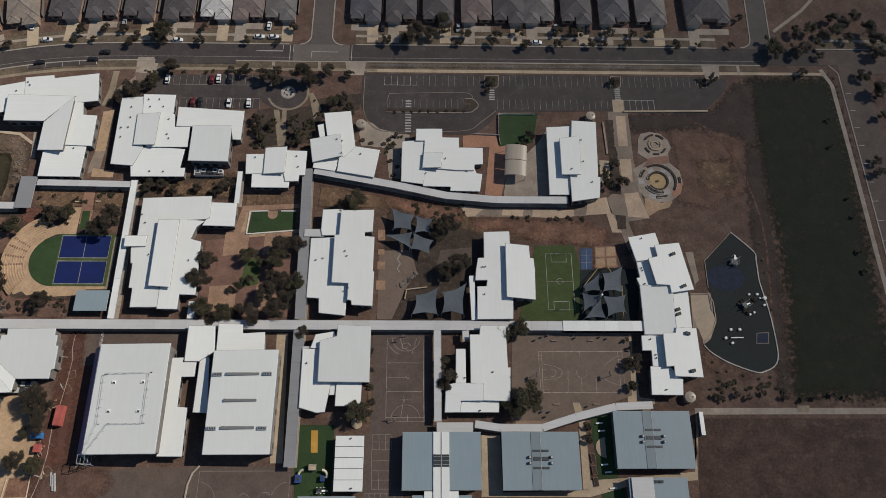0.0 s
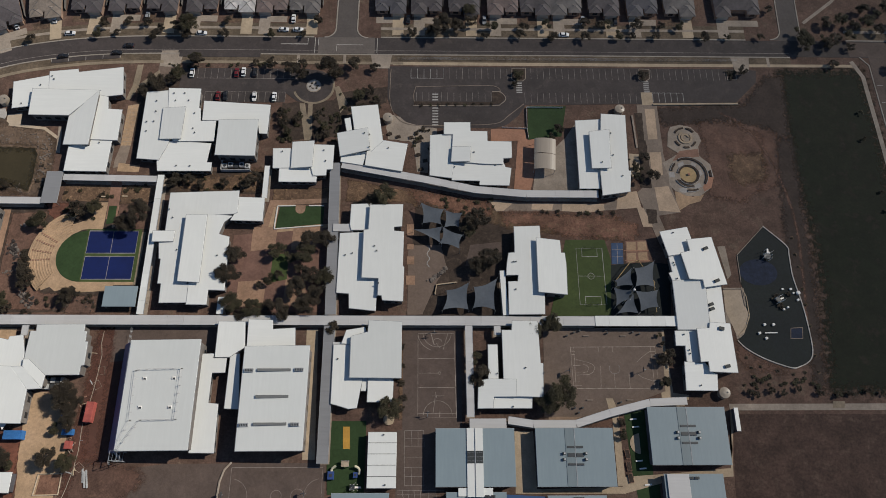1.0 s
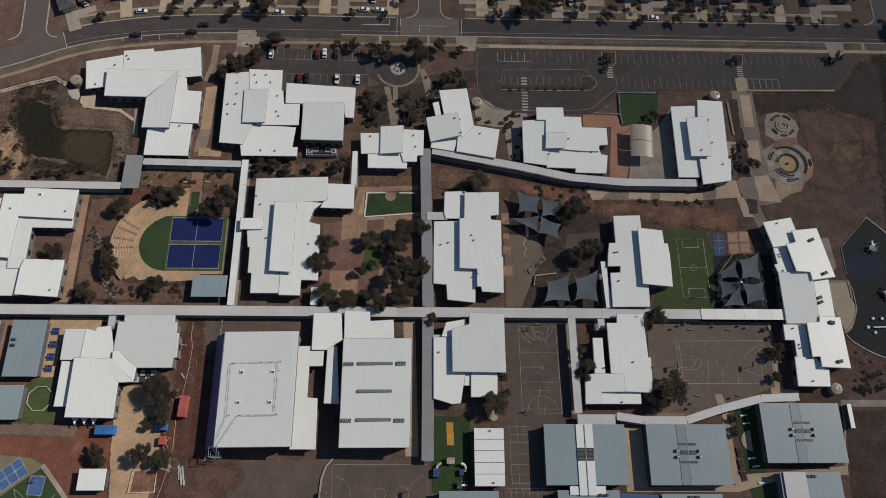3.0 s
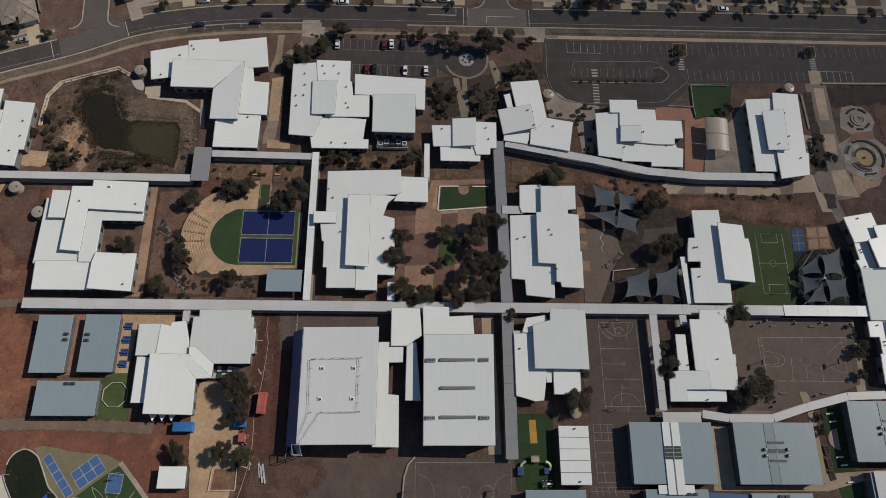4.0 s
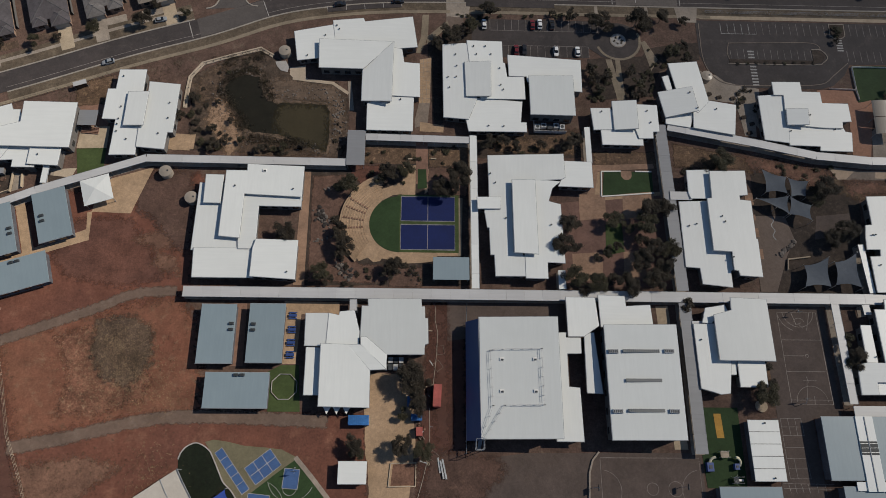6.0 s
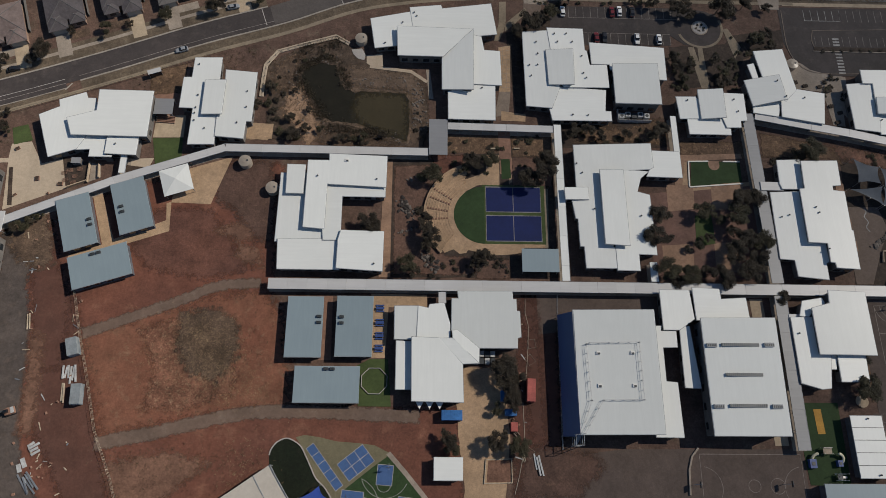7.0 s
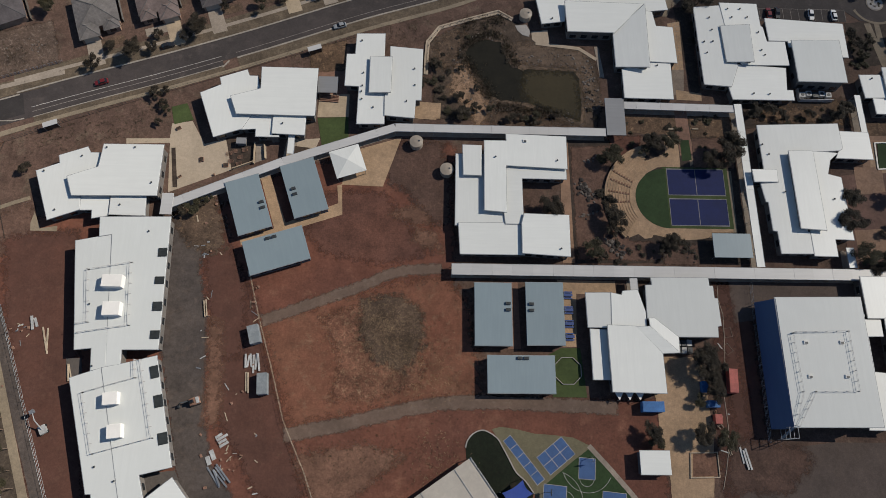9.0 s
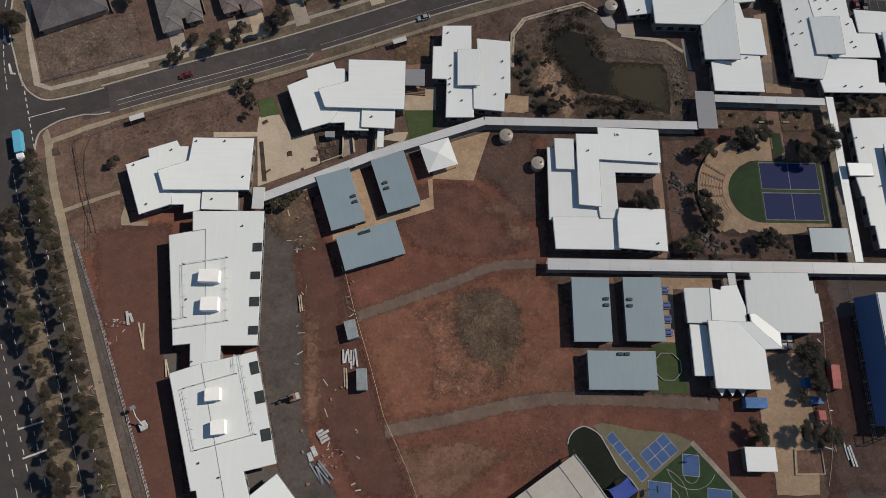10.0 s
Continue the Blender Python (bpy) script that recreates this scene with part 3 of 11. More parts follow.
# garden paths and tracks on the west field
patch("track", "grey-brown gravel track across the field", "track", band(smooth([(-264, 52.5), (-250, 57.8), (-236, 63.2), (-224, 68.2), (-211, 69.3)]), 1.6), TRACK, 0.075)
patch("track", "grey-brown gravel track across the field", "track", band(smooth([(-255, 19.8), (-236, 23.6), (-222, 27), (-208, 29.2), (-190, 29.4), (-160, 28.2)]), 1.9), TRACK, 0.075)

# give-way and stop lines at the junctions, bay ticks along the street
for pts in ([(-59.4, 186.2), (-59.4, 194.0)], [(-58.0, 190.0), (-58.0, 194.0)], [(-74, 190.6), (-62.5, 190.6), (-62.5, 193.6)], [(-50.2, 187.0), (-50.2, 190.4), (-39.0, 190.4)], [(-33.0, 186.2), (-33.0, 194.0)], [(-190.2, 176.6), (-193.0, 184.0)], [(-217.4, 166.8), (-220.0, 174.2)]):
    strip("road_line", "white line painted across the street", "road marking", pts, -0.12, 0.12, 0.078, PAINT)
for k in range(5):
    a = Vector((-168.5, 181.9)).lerp(Vector((-140.5, 184.6)), k / 4)
    strip("bay_line", "white parking tick beside the street", "road marking", [(a.x, a.y - 1.8), (a.x - 0.2, a.y + 0.2)], -0.08, 0.08, 0.17, PAINT)
strip("parking_lane", "asphalt parking lane beside the street", "road", [(-168.5, 180.6), (-155, 182.4), (-140.5, 183.6)], -1.1, 1.1, 0.16, ASPHALT)
strip("parking_lane", "asphalt parking lane beside the street", "road", [(-116, 184.6), (-82, 184.6)], -1.0, 1.0, 0.16, ASPHALT)

patch("red_soil", "red-brown bare soil with tyre tracks", "ground", [(-268, 98), (-224, 112), (-207, 111), (-207, 64), (-203, 31), (-148, 31), (-147, 2), (-150, -18), (-172, -42), (-214, -58), (-262, -66), (-305, -50), (-326, -24), (-320, 0), (-352, 80), (-318, 88), (-290, 80)], RED_SOIL, 0.02)
patch("red_soil", "strip of red-brown soil with weeds", "ground", [(-129, 66), (-117, 66), (-117, 18), (-123, -20), (-133, -20), (-131, 30)], LANE_SOIL, 0.02)
patch("dry_field", "field of dry orange-brown grass and stones", "field", [(-264.1, 52.5), (-227.9, 64.7), (-210.0, 66.7), (-202.7, 58.4), (-200.7, 46.6), (-199.1, 30.4), (-212.0, 30.2), (-231.4, 26.6), (-253.6, 22.0), (-258.9, 37.7)], DRY_FIELD, 0.05)
patch("dry_bed", "olive dry grass beside the building", "garden bed", [(-255.6, 146.5), (-243.9, 149.8), (-243.4, 138.1), (-255.3, 137.0)], STRAW, 0.07)
patch("gravel_track", "dark grey compacted gravel track", "track", [(-294.9, 84.6), (-285.3, 90.5), (-282.9, 80.3), (-284.2, 68.6), (-281.0, 56.7), (-279.1, 45.7), (-278.5, 35.9), (-277.9, 26.1), (-275.9, 17.4), (-274.6, 11.3), (-266.7, 2.6), (-272.6, -1.1), (-281.1, 1.7), (-283.8, 9.7), (-292.0, 41.9), (-292.5, 45.5), (-293.8, 83.8)], GRAVEL, 0.06)
patch("bare_patch", "dark brown worn soil beside the gravel", "ground", [(-281.9, 91.5), (-277.9, 83.2), (-274.2, 73.2), (-269.7, 64.5), (-268.7, 52.5), (-268.8, 41.7), (-277.2, 41.6), (-280.6, 59.1), (-283.9, 74.9), (-293.1, 80.2), (-293.3, 90.4)], LANE_SOIL, 0.055)
patch("bare_patch", "straw-coloured dry soil beside the walkway", "ground", [(-292.3, 90.4), (-281.9, 91.5), (-278.6, 83.2), (-277.1, 75.0), (-281.5, 73.1), (-287.7, 75.7), (-292.5, 81.1)], STRAW_DULL, 0.062)
patch("bare_patch", "dark grey-brown soil below the walkway", "ground", [(-230.4, 106.5), (-223.3, 112.1), (-211.4, 112.3), (-207.9, 97.9), (-208.6, 82.6), (-213.3, 84.4), (-222.6, 94.8), (-227.7, 97.6)], DUSK_SOIL, 0.056)
patch("concrete_yard", "pale concrete yard between school buildings", "pavement", [(-298.4, 117.1), (-292.0, 118.1), (-287.2, 110.0), (-280.6, 111.9), (-277.8, 101.1), (-296.7, 93.1), (-298.5, 112.6)], YARD, 0.06)
patch("concrete_path", "pale concrete path behind the building", "path", [(-312.3, 111.5), (-298.0, 111.8), (-298.3, 110.2), (-312.0, 109.6)], YARD, 0.06)
patch("planter", "long narrow bed of dark soil in the yard", "garden bed", [(-297.5, 108.3), (-296.3, 108.5), (-294.0, 94.8), (-295.4, 94.8)], MULCH, 0.16)
patch("soil_court", "dark sunken court beside the building", "ground", [(-280.6, 112.2), (-271.5, 110.7), (-271.0, 103.9), (-277.5, 101.1)], MULCH, 0.06)
patch("brick_terrace", "brown paved strip beside the low wall", "pavement", [(-270.8, 110.4), (-267.6, 110.0), (-267.0, 105.2), (-270.6, 103.6)], CONCRETE_PALE, 0.07)
patch("concrete_yard", "pale terrace beside the walkway", "pavement", [(-261.1, 111.9), (-250.5, 112.7), (-251.4, 110.0), (-252.8, 108.0), (-261.9, 105.4)], YARD, 0.07)
patch("planter", "dark mulch bed in the terrace", "garden bed", [(-259.7, 109.9), (-253.2, 109.2), (-258.9, 106.8)], MULCH, 0.16)
patch("turf_square", "small square of green synthetic turf", "turf", [(-299.4, 123.1), (-294.5, 124.6), (-291.7, 118.6), (-297.7, 116.8)], TURF_LIGHT, 0.08)
patch("turf_square", "green synthetic turf between two buildings", "turf", [(-251.8, 120.1), (-241.8, 120.6), (-241.4, 113.3), (-249.8, 110.1)], TURF_LIGHT, 0.08)
patch("concrete_yard", "pale concrete terrace beside the building", "pavement", [(-251.7, 128.8), (-241.8, 129.1), (-241.7, 120.6), (-251.9, 120.4)], CONCRETE, 0.06)
patch("brick_terrace", "brown paved garden beside the building", "pavement", [(-255.5, 142.6), (-242.7, 147.3), (-242.5, 129.0), (-252.1, 128.8)], BROWN_PAVING, 0.05)
patch("concrete_yard", "tan paved terrace beside the walkway", "pavement", [(-241.9, 107.7), (-224.2, 113.6), (-228.5, 100.1), (-229.7, 96.2), (-242.6, 96.6)], TAN_PAVING, 0.06)
patch("concrete_path", "tan path between portable classrooms", "path", [(-268.3, 98.4), (-265.4, 99.4), (-259.3, 83.5), (-243.4, 90.3), (-244.1, 96.3), (-242.6, 96.8), (-242.0, 86.5), (-272.4, 76.0), (-272.8, 77.8), (-262.7, 81.6)], TAN_PAVING, 0.06)
patch("play_square", "square sandpit with timber frame", "sandpit", [(-218.1, 126.0), (-211.6, 126.5), (-211.8, 120.7), (-219.2, 120.2)], TAN_PAVING, 0.07)
patch("bare_patch", "patch of dark red disturbed soil", "ground", [(-227.9, 63.7), (-209.2, 64.3), (-202.6, 59.3), (-201.9, 40.0), (-210.4, 31.9), (-219.8, 43.1), (-228.0, 53.0)], RED_DARK, 0.045)
patch("bare_patch", "patch of dark soil", "ground", [(-247.0, 94.0), (-229.4, 94.3), (-214.0, 74.1), (-227.8, 70.4), (-246.6, 73.7), (-253.7, 80.8)], RED_DARK, 0.045)
patch("bare_patch", "pale trodden soil", "ground", [(-218.2, 82.3), (-213.0, 81.1), (-210.6, 74.2), (-214.8, 75.6), (-220.0, 78.6)], PALE_SOIL, 0.05)
patch("bare_patch", "pale trodden soil", "ground", [(-218.8, 90.7), (-213.5, 91.7), (-212.8, 85.2), (-218.1, 83.2), (-227.7, 86.8)], PALE_SOIL, 0.05)
patch("bare_patch", "dark trodden soil of the building site", "ground", [(-276.9, 66.1), (-268.4, 64.5), (-260.6, 39.3), (-253.5, 20.5), (-248.3, 2.4), (-260.6, 2.3), (-267.4, 14.3), (-277.7, 29.6), (-278.0, 45.7)], LANE_SOIL, 0.045)
patch("bare_patch", "pale dry earth", "ground", [(-251.8, 14.4), (-233.0, 17.6), (-220.4, 14.7), (-236.1, 2.5), (-245.3, 1.3)], PALE_SOIL, 0.05)
patch("bare_patch", "brown earth between path and building", "ground", [(-354.1, 80.1), (-346.7, 84.5), (-338.6, 89.6), (-334.6, 79.2), (-322.1, 79.7), (-321.8, 74.3), (-338.0, 72.3), (-349.4, 70.3)], WARM_SOIL, 0.043)
patch("bare_patch", "dark brown bare earth beside the highway", "ground", [(-344.2, 77.2), (-336.5, 79.1), (-322.1, 79.4), (-316.1, 45.2), (-306.8, 0.1), (-321.1, 0.0), (-330.2, 25.9), (-338.5, 51.6)], LANE_SOIL, 0.045)
patch("bare_patch", "pale worn earth round the gardens", "ground", [(99.7, 157.3), (111.1, 153.3), (124.5, 148.1), (123.5, 127.2), (112.8, 117.1), (99.6, 119.5), (101.6, 134.7)], WARM_SOIL, 0.045)
patch("bare_patch", "dark earth beside the oval", "ground", [(131.1, 145.5), (137.0, 145.5), (134.4, 86.4), (131.0, 45.6), (127.5, 43.6), (125.5, 72.9), (126.7, 105.0)], SOIL_DARK, 0.045)
patch("bare_patch", "dark earth beside the car park", "ground", [(83.4, 159.9), (119.4, 161.7), (131.3, 176.0), (138.7, 176.0), (135.9, 145.5), (127.3, 150.8), (111.3, 154.7), (84.9, 151.7)], SOIL_DARK, 0.045)
patch("pond_bank", "dark overgrown pond bank with rocks", "bank", [(-215.5, 142.9), (-215.7, 150.1), (-206.4, 156.5), (-191.4, 161.8), (-185.6, 158.2), (-178.2, 149.7), (-163.5, 148.8), (-159.0, 141.7), (-158.1, 126.4), (-160.3, 118.4), (-214.7, 120.8), (-213.9, 133.5)], POND_BANK, 0.04)
patch("shore", "pale dry shore of the pond", "bank", [(-185.6, 141.4), (-175.6, 140.9), (-166.7, 140.4), (-164.8, 138.2), (-164.0, 124.5), (-165.0, 119.4), (-170.5, 120.3), (-176.3, 122.1), (-184.0, 125.9), (-195.6, 127.8), (-195.7, 129.1), (-184.2, 133.3), (-186.4, 139.5)], PALE_BANK, 0.062)
patch("pond_water", "still murky dark pond water", "water", [(-203.4, 144.6), (-202.1, 148.8), (-196.6, 151.7), (-191.4, 150.0), (-189.8, 144.0), (-188.0, 140.6), (-184.0, 139.6), (-175.6, 139.8), (-167.1, 139.3), (-165.4, 136.6), (-164.8, 124.5), (-165.9, 120.6), (-170.5, 121.8), (-175.3, 123.9), (-180.2, 126.0), (-184.1, 127.6), (-191.8, 128.1), (-195.5, 129.6), (-197.5, 134.8), (-201.2, 139.2)], WATER, 0.085)
patch("pond_shallows", "muddy olive shallows of the pond", "water", [(-183.2, 139.2), (-175.6, 139.3), (-167.5, 138.8), (-165.9, 136.4), (-165.3, 124.5), (-166.3, 121.3), (-170.5, 122.5), (-175.3, 124.5), (-179.8, 126.6), (-183.3, 128.3), (-184.6, 133.3)], SHALLOWS, 0.1)
patch("bare_patch", "pale dry soil of the pond bank", "ground", [(-206.0, 142.3), (-203.7, 141.9), (-200.7, 136.3), (-197.4, 129.7), (-195.8, 122.6), (-196.8, 119.2), (-200.6, 118.7), (-202.0, 123.8), (-205.2, 127.4), (-208.9, 130.6), (-207.6, 136.2)], PALE_DRY, 0.05)
patch("bare_patch", "brown dry soil above the pond", "ground", [(-186.7, 150.5), (-179.1, 149.8), (-164.8, 147.8), (-160.4, 144.0), (-159.7, 129.4), (-163.6, 126.1), (-164.4, 138.2), (-166.7, 140.9), (-184.1, 141.4), (-187.7, 145.0)], PALE_BANK, 0.05)
patch("bare_patch", "dry straw slope behind the pond wall", "ground", [(-213.7, 148.5), (-210.2, 152.8), (-202.4, 156.2), (-204.5, 151.0), (-205.8, 144.1), (-208.8, 139.5), (-212.5, 139.4)], STRAW_DULL, 0.05)
patch("bare_patch", "dry straw soil below the pond", "ground", [(-195.5, 125.4), (-184.0, 124.1), (-177.2, 121.7), (-166.7, 118.9), (-168.6, 118.0), (-191.4, 118.4), (-196.1, 120.0)], STRAW_DULL, 0.05)
patch("garden_bed", "dark mulched ground under gum trees", "garden bed", [(-173.8, 113.7), (-151.8, 114.1), (-116.0, 124.9), (-115.5, 72.4), (-169.6, 71.8)], MULCH, 0.04)
patch("brick_path", "long red-brown paved path beside the building", "path", [(-173.1, 113.0), (-170.3, 113.1), (-170.1, 71.8), (-173.7, 71.8)], LIGHT_PAVING, 0.06)
patch("tan_path", "pale concrete margin beside the courts", "path", [(-120.9, 103.6), (-117.9, 103.6), (-118.4, 82.5), (-120.9, 82.5)], PATH_TAN, 0.06)
patch("dry_bed", "red-brown soil under gum trees by the theatre", "garden bed", [(-169.5, 111), (-156, 112), (-157, 104), (-160.5, 94), (-158, 84), (-152, 79), (-143, 79), (-143, 73), (-169, 73)], WARM_SOIL, 0.05)
patch("dry_bed", "orange straw bed beside the walkway", "garden bed", [(-150.3, 122.2), (-135.9, 122.5), (-135.4, 118.3), (-150.9, 117.2)], STRAW, 0.057)
patch("dry_bed", "orange straw bed beside the walkway", "garden bed", [(-129.6, 125.0), (-117.4, 123.7), (-117.0, 117.8), (-129.8, 118.4)], STRAW, 0.057)
patch("dry_bed", "orange-red soil above the theatre", "garden bed", [(-157.5, 115.4), (-146.1, 115.6), (-147.0, 109.9), (-152.4, 108.1), (-155.7, 110.7)], RED_DARK, 0.062)
patch("dry_bed", "red-brown bare bed beside the theatre", "garden bed", [(-154.5, 114.9), (-145.1, 115.7), (-144.3, 111.6), (-150.4, 110.5), (-155.2, 110.4)], WARM_SOIL, 0.06)
patch("dry_bed", "dry olive garden bed beside the path", "garden bed", [(-129.5, 123.1), (-115.5, 123.3), (-115.8, 116.2), (-129.7, 115.3)], STRAW, 0.06)
patch("dry_bed", "red-brown soil bed under gum trees", "garden bed", [(-129.7, 115.1), (-116.3, 115.8), (-116.4, 104.6), (-130.0, 104.3)], WARM_SOIL, 0.055)
patch("dry_bed", "red-brown bed with low plants below the courts", "garden bed", [(-140.9, 78.2), (-131.6, 78.4), (-131.7, 71.7), (-142.5, 71.6)], WARM_SOIL, 0.055)
patch("turf_strip", "narrow strip of green turf", "turf", [(-133.5, 114.4), (-130.5, 114.4), (-130.2, 107.3), (-133.4, 106.8)], TURF, 0.09)
patch("garden_bed", "brown dry garden bed", "garden bed", [(-151.6, 123.1), (-134.3, 123.4), (-133.9, 116.6), (-152.0, 116.3)], STRAW, 0.06)
patch("concrete_path", "brown path between garden beds", "path", [(-134.3, 125.2), (-130.2, 125.3), (-129.7, 108.9), (-133.9, 108.8)], BROWN_PAVING, 0.08)
patch("concrete_path", "pale path between the admin buildings", "path", [(-132.6, 179.3), (-130.2, 179.4), (-130.4, 170.7), (-131.3, 166.3), (-133.2, 162.1), (-134.9, 162.1), (-133.1, 169.3)], PATH_TAN, 0.06)
patch("concrete_path", "pale path slanting to the forecourt", "path", [(-130.7, 169.6), (-123.1, 176.9), (-122.5, 174.6), (-127.6, 169.2), (-130.9, 166.0)], PATH_TAN, 0.065)
patch("concrete_path", "brown paved path beside the admin building", "path", [(-133.5, 140.7), (-129.5, 140.8), (-130.3, 132.2), (-134.7, 130.7), (-134.7, 134.5)], PATH_GREY, 0.06)
patch("concrete_path", "pale slab at the end of the walkway", "path", [(-132.9, 133.1), (-124.4, 131.8), (-124.6, 129.0), (-133.0, 129.3)], TAN_PAVING, 0.07)
patch("forecourt", "pale concrete driveway from the street", "pavement", [(-123.6, 186.6), (-116.6, 186.8), (-117.1, 178.9), (-123.5, 178.8)], CONCRETE_PALE, 0.065)
patch("forecourt", "brown asphalt at the end of the car park", "pavement", [(-123.7, 178.8), (-117.1, 178.9), (-116.8, 170.2), (-123.7, 169.5)], COURT_TAN, 0.06)
SLAB_PATH = tagged(link("paved_path", outline([(-133.4, 159.3), (-129.1, 160.2), (-129.5, 140.8), (-133.5, 140.7)], 0.05, 0.06), CONCRETE_PALE), "path of square tan paving slabs between buildings", "path", kind="structure")
corners = [Vector(p) for p in [(-133.4, 159.3), (-129.1, 160.2), (-129.5, 140.8), (-133.5, 140.7)]]
for i in range(3):
    for k in range(10):
        at = [corners[0].lerp(corners[1], u).lerp(corners[3].lerp(corners[2], u), v) for u, v in (((i + 0.04) / 3, (k + 0.04) / 10), ((i + 0.96) / 3, (k + 0.04) / 10), ((i + 0.96) / 3, (k + 0.96) / 10), ((i + 0.04) / 3, (k + 0.96) / 10))]
        link("slab", outline([(p.x, p.y) for p in at], 0.03, 0.09), TAN_PAVING, SLAB_PATH)
patch("turf_square", "green synthetic turf with white edging", "turf", [(-68.0, 114.3), (-51.1, 115.0), (-51.2, 107.2), (-69.2, 105.4)], TURF, 0.1)
patch("brick_paving", "checkered terracotta and tan paving under trees", "pavement", [(-84.5, 102.3), (-47.4, 106.8), (-46.1, 72.1), (-84.4, 72.7)], RED_PAVING, 0.06)
patch("tan_paving", "square of tan paving", "pavement", [(-77.6, 105.7), (-68.3, 105.8), (-68.6, 97.1), (-77.7, 95.9)], LIGHT_PAVING, 0.08)
patch("tan_paving", "square of tan paving", "pavement", [(-62.2, 106.1), (-51.1, 107.2), (-51.7, 99.9), (-56.3, 97.2), (-62.7, 96.5)], LIGHT_PAVING, 0.08)
patch("tan_paving", "square of tan paving", "pavement", [(-81.1, 83.8), (-70.8, 84.6), (-71.2, 74.9), (-80.9, 73.8)], LIGHT_PAVING, 0.08)
patch("tan_paving", "square of tan paving", "pavement", [(-63.6, 84.7), (-56.0, 85.6), (-56.0, 75.1), (-64.1, 75.0)], LIGHT_PAVING, 0.08)
patch("tan_paving", "square of tan paving", "pavement", [(-72.1, 117.0), (-50.3, 118.0), (-50.0, 116.2), (-70.2, 114.6), (-72.1, 104.9), (-74.7, 104.9)], LIGHT_PAVING, 0.08)
patch("turf_square", "patch of light green turf", "turf", [(-69.0, 94.6), (-63.4, 95.3), (-63.2, 84.8), (-69.6, 83.4)], TURF_LIGHT, 0.1)
patch("tan_paving", "tan concrete terrace along the wall", "pavement", [(-72.9, 113.1), (-68.6, 115.0), (-69.2, 105.2), (-48.4, 107.3), (-48.0, 105.9), (-72.9, 103.2)], TAN_PAVING, 0.07)
patch("dry_bed", "dry brown garden strip", "garden bed", [(-71.0, 122.2), (-48.7, 122.6), (-49.0, 116.2), (-71.1, 115.8)], STRAW, 0.06)
patch("dry_bed", "dry grass bank beside the walkway", "garden bed", [(-42.3, 126.2), (-16.4, 120.9), (-14.9, 114.0), (-18.9, 116.7), (-42.8, 116.8)], STRAW, 0.06)
patch("mulch_yard", "brown mulch playground under shade sails", "playground", [(-15.8, 116.3), (0.0, 117.7), (21.8, 107.9), (17.8, 70.7), (-18.9, 70.3)], MULCH, 0.05)
patch("asphalt_yard", "worn brown asphalt play yard with painted snake", "playground", [(-18.4, 98.5), (-6.1, 98.7), (-4.0, 90.1), (-7.7, 83.8), (-12.9, 71.4), (-18.4, 71.3)], COURT_TAN, 0.07)
patch("asphalt_yard", "worn brown asphalt path", "playground", [(5.1, 98.8), (17.0, 100.1), (16.8, 92.5), (3.1, 90.2)], ASPHALT_WORN, 0.07)
patch("dry_bank", "bank of dry red-brown grass", "bank", [(-14.3, 120.9), (16.3, 113.4), (20.0, 110.1), (62.1, 110.7), (62.2, 100.7), (21.5, 105.6), (3.5, 111.0), (-13.7, 116.8)], DRY_GRASS, 0.05)
patch("soccer_turf", "green synthetic soccer pitch", "turf", [(41.5, 100.9), (56.5, 101.1), (58.3, 93.0), (56.4, 71.1), (34.0, 70.9)], TURF_LIGHT, 0.07)
patch("blue_mat", "faded blue play surface with pale lines", "playground", [(59.0, 99.8), (63.4, 99.9), (62.9, 91.2), (58.4, 91.2)], BLUE_MAT, 0.09)
patch("tan_court", "brown paving under tan squares", "pavement", [(64.5, 100.6), (72.7, 101.0), (72.7, 92.0), (64.0, 91.7)], BROWN_PAVING, 0.08)
patch("tan_court", "tan painted paved square", "pavement", [(64.9, 100.2), (68.4, 100.3), (68.1, 96.5), (64.6, 96.4)], TAN_PAVING, 0.1)
patch("tan_court", "tan painted paved square", "pavement", [(69.1, 100.3), (72.4, 100.5), (72.4, 96.8), (68.8, 96.7)], TAN_PAVING, 0.1)
patch("tan_court", "tan painted paved square", "pavement", [(64.7, 95.6), (68.0, 95.8), (67.9, 92.3), (64.5, 92.1)], TAN_PAVING, 0.1)
patch("tan_court", "tan painted paved square", "pavement", [(68.9, 95.9), (72.3, 96.1), (72.3, 92.6), (68.8, 92.4)], TAN_PAVING, 0.1)
# the dark colour of this yard carries the shadow of the sails
patch("shade_yard", "dark ground under shade sails, their shade put in its colour", "playground", [(58.2, 90.9), (72.9, 92.1), (81.0, 91.2), (78.3, 70.3), (53.2, 70.0)], RUBBER_OR_SHADE, 0.07)
patch("grey_path", "long grey-brown paved path below the walkway", "path", [(12.7, 118.1), (23.7, 116.6), (57.9, 116.2), (63.1, 118.1), (62.5, 113.7), (57.7, 113.4), (50.9, 112.4), (41.0, 113.1), (18.4, 112.8), (15.4, 112.8)], PATH_GREY, 0.06)
patch("paving_slab", "pale sandy slab of the striped path", "path", [(12.7, 117.8), (21.9, 116.3), (18.4, 113.1), (15.4, 113.0)], SAND_SLAB, 0.085)
patch("paving_slab", "pale sandy slab of the striped path", "path", [(29.6, 116.3), (37.9, 116.2), (37.2, 113.3), (29.1, 113.7)], SAND_SLAB, 0.085)
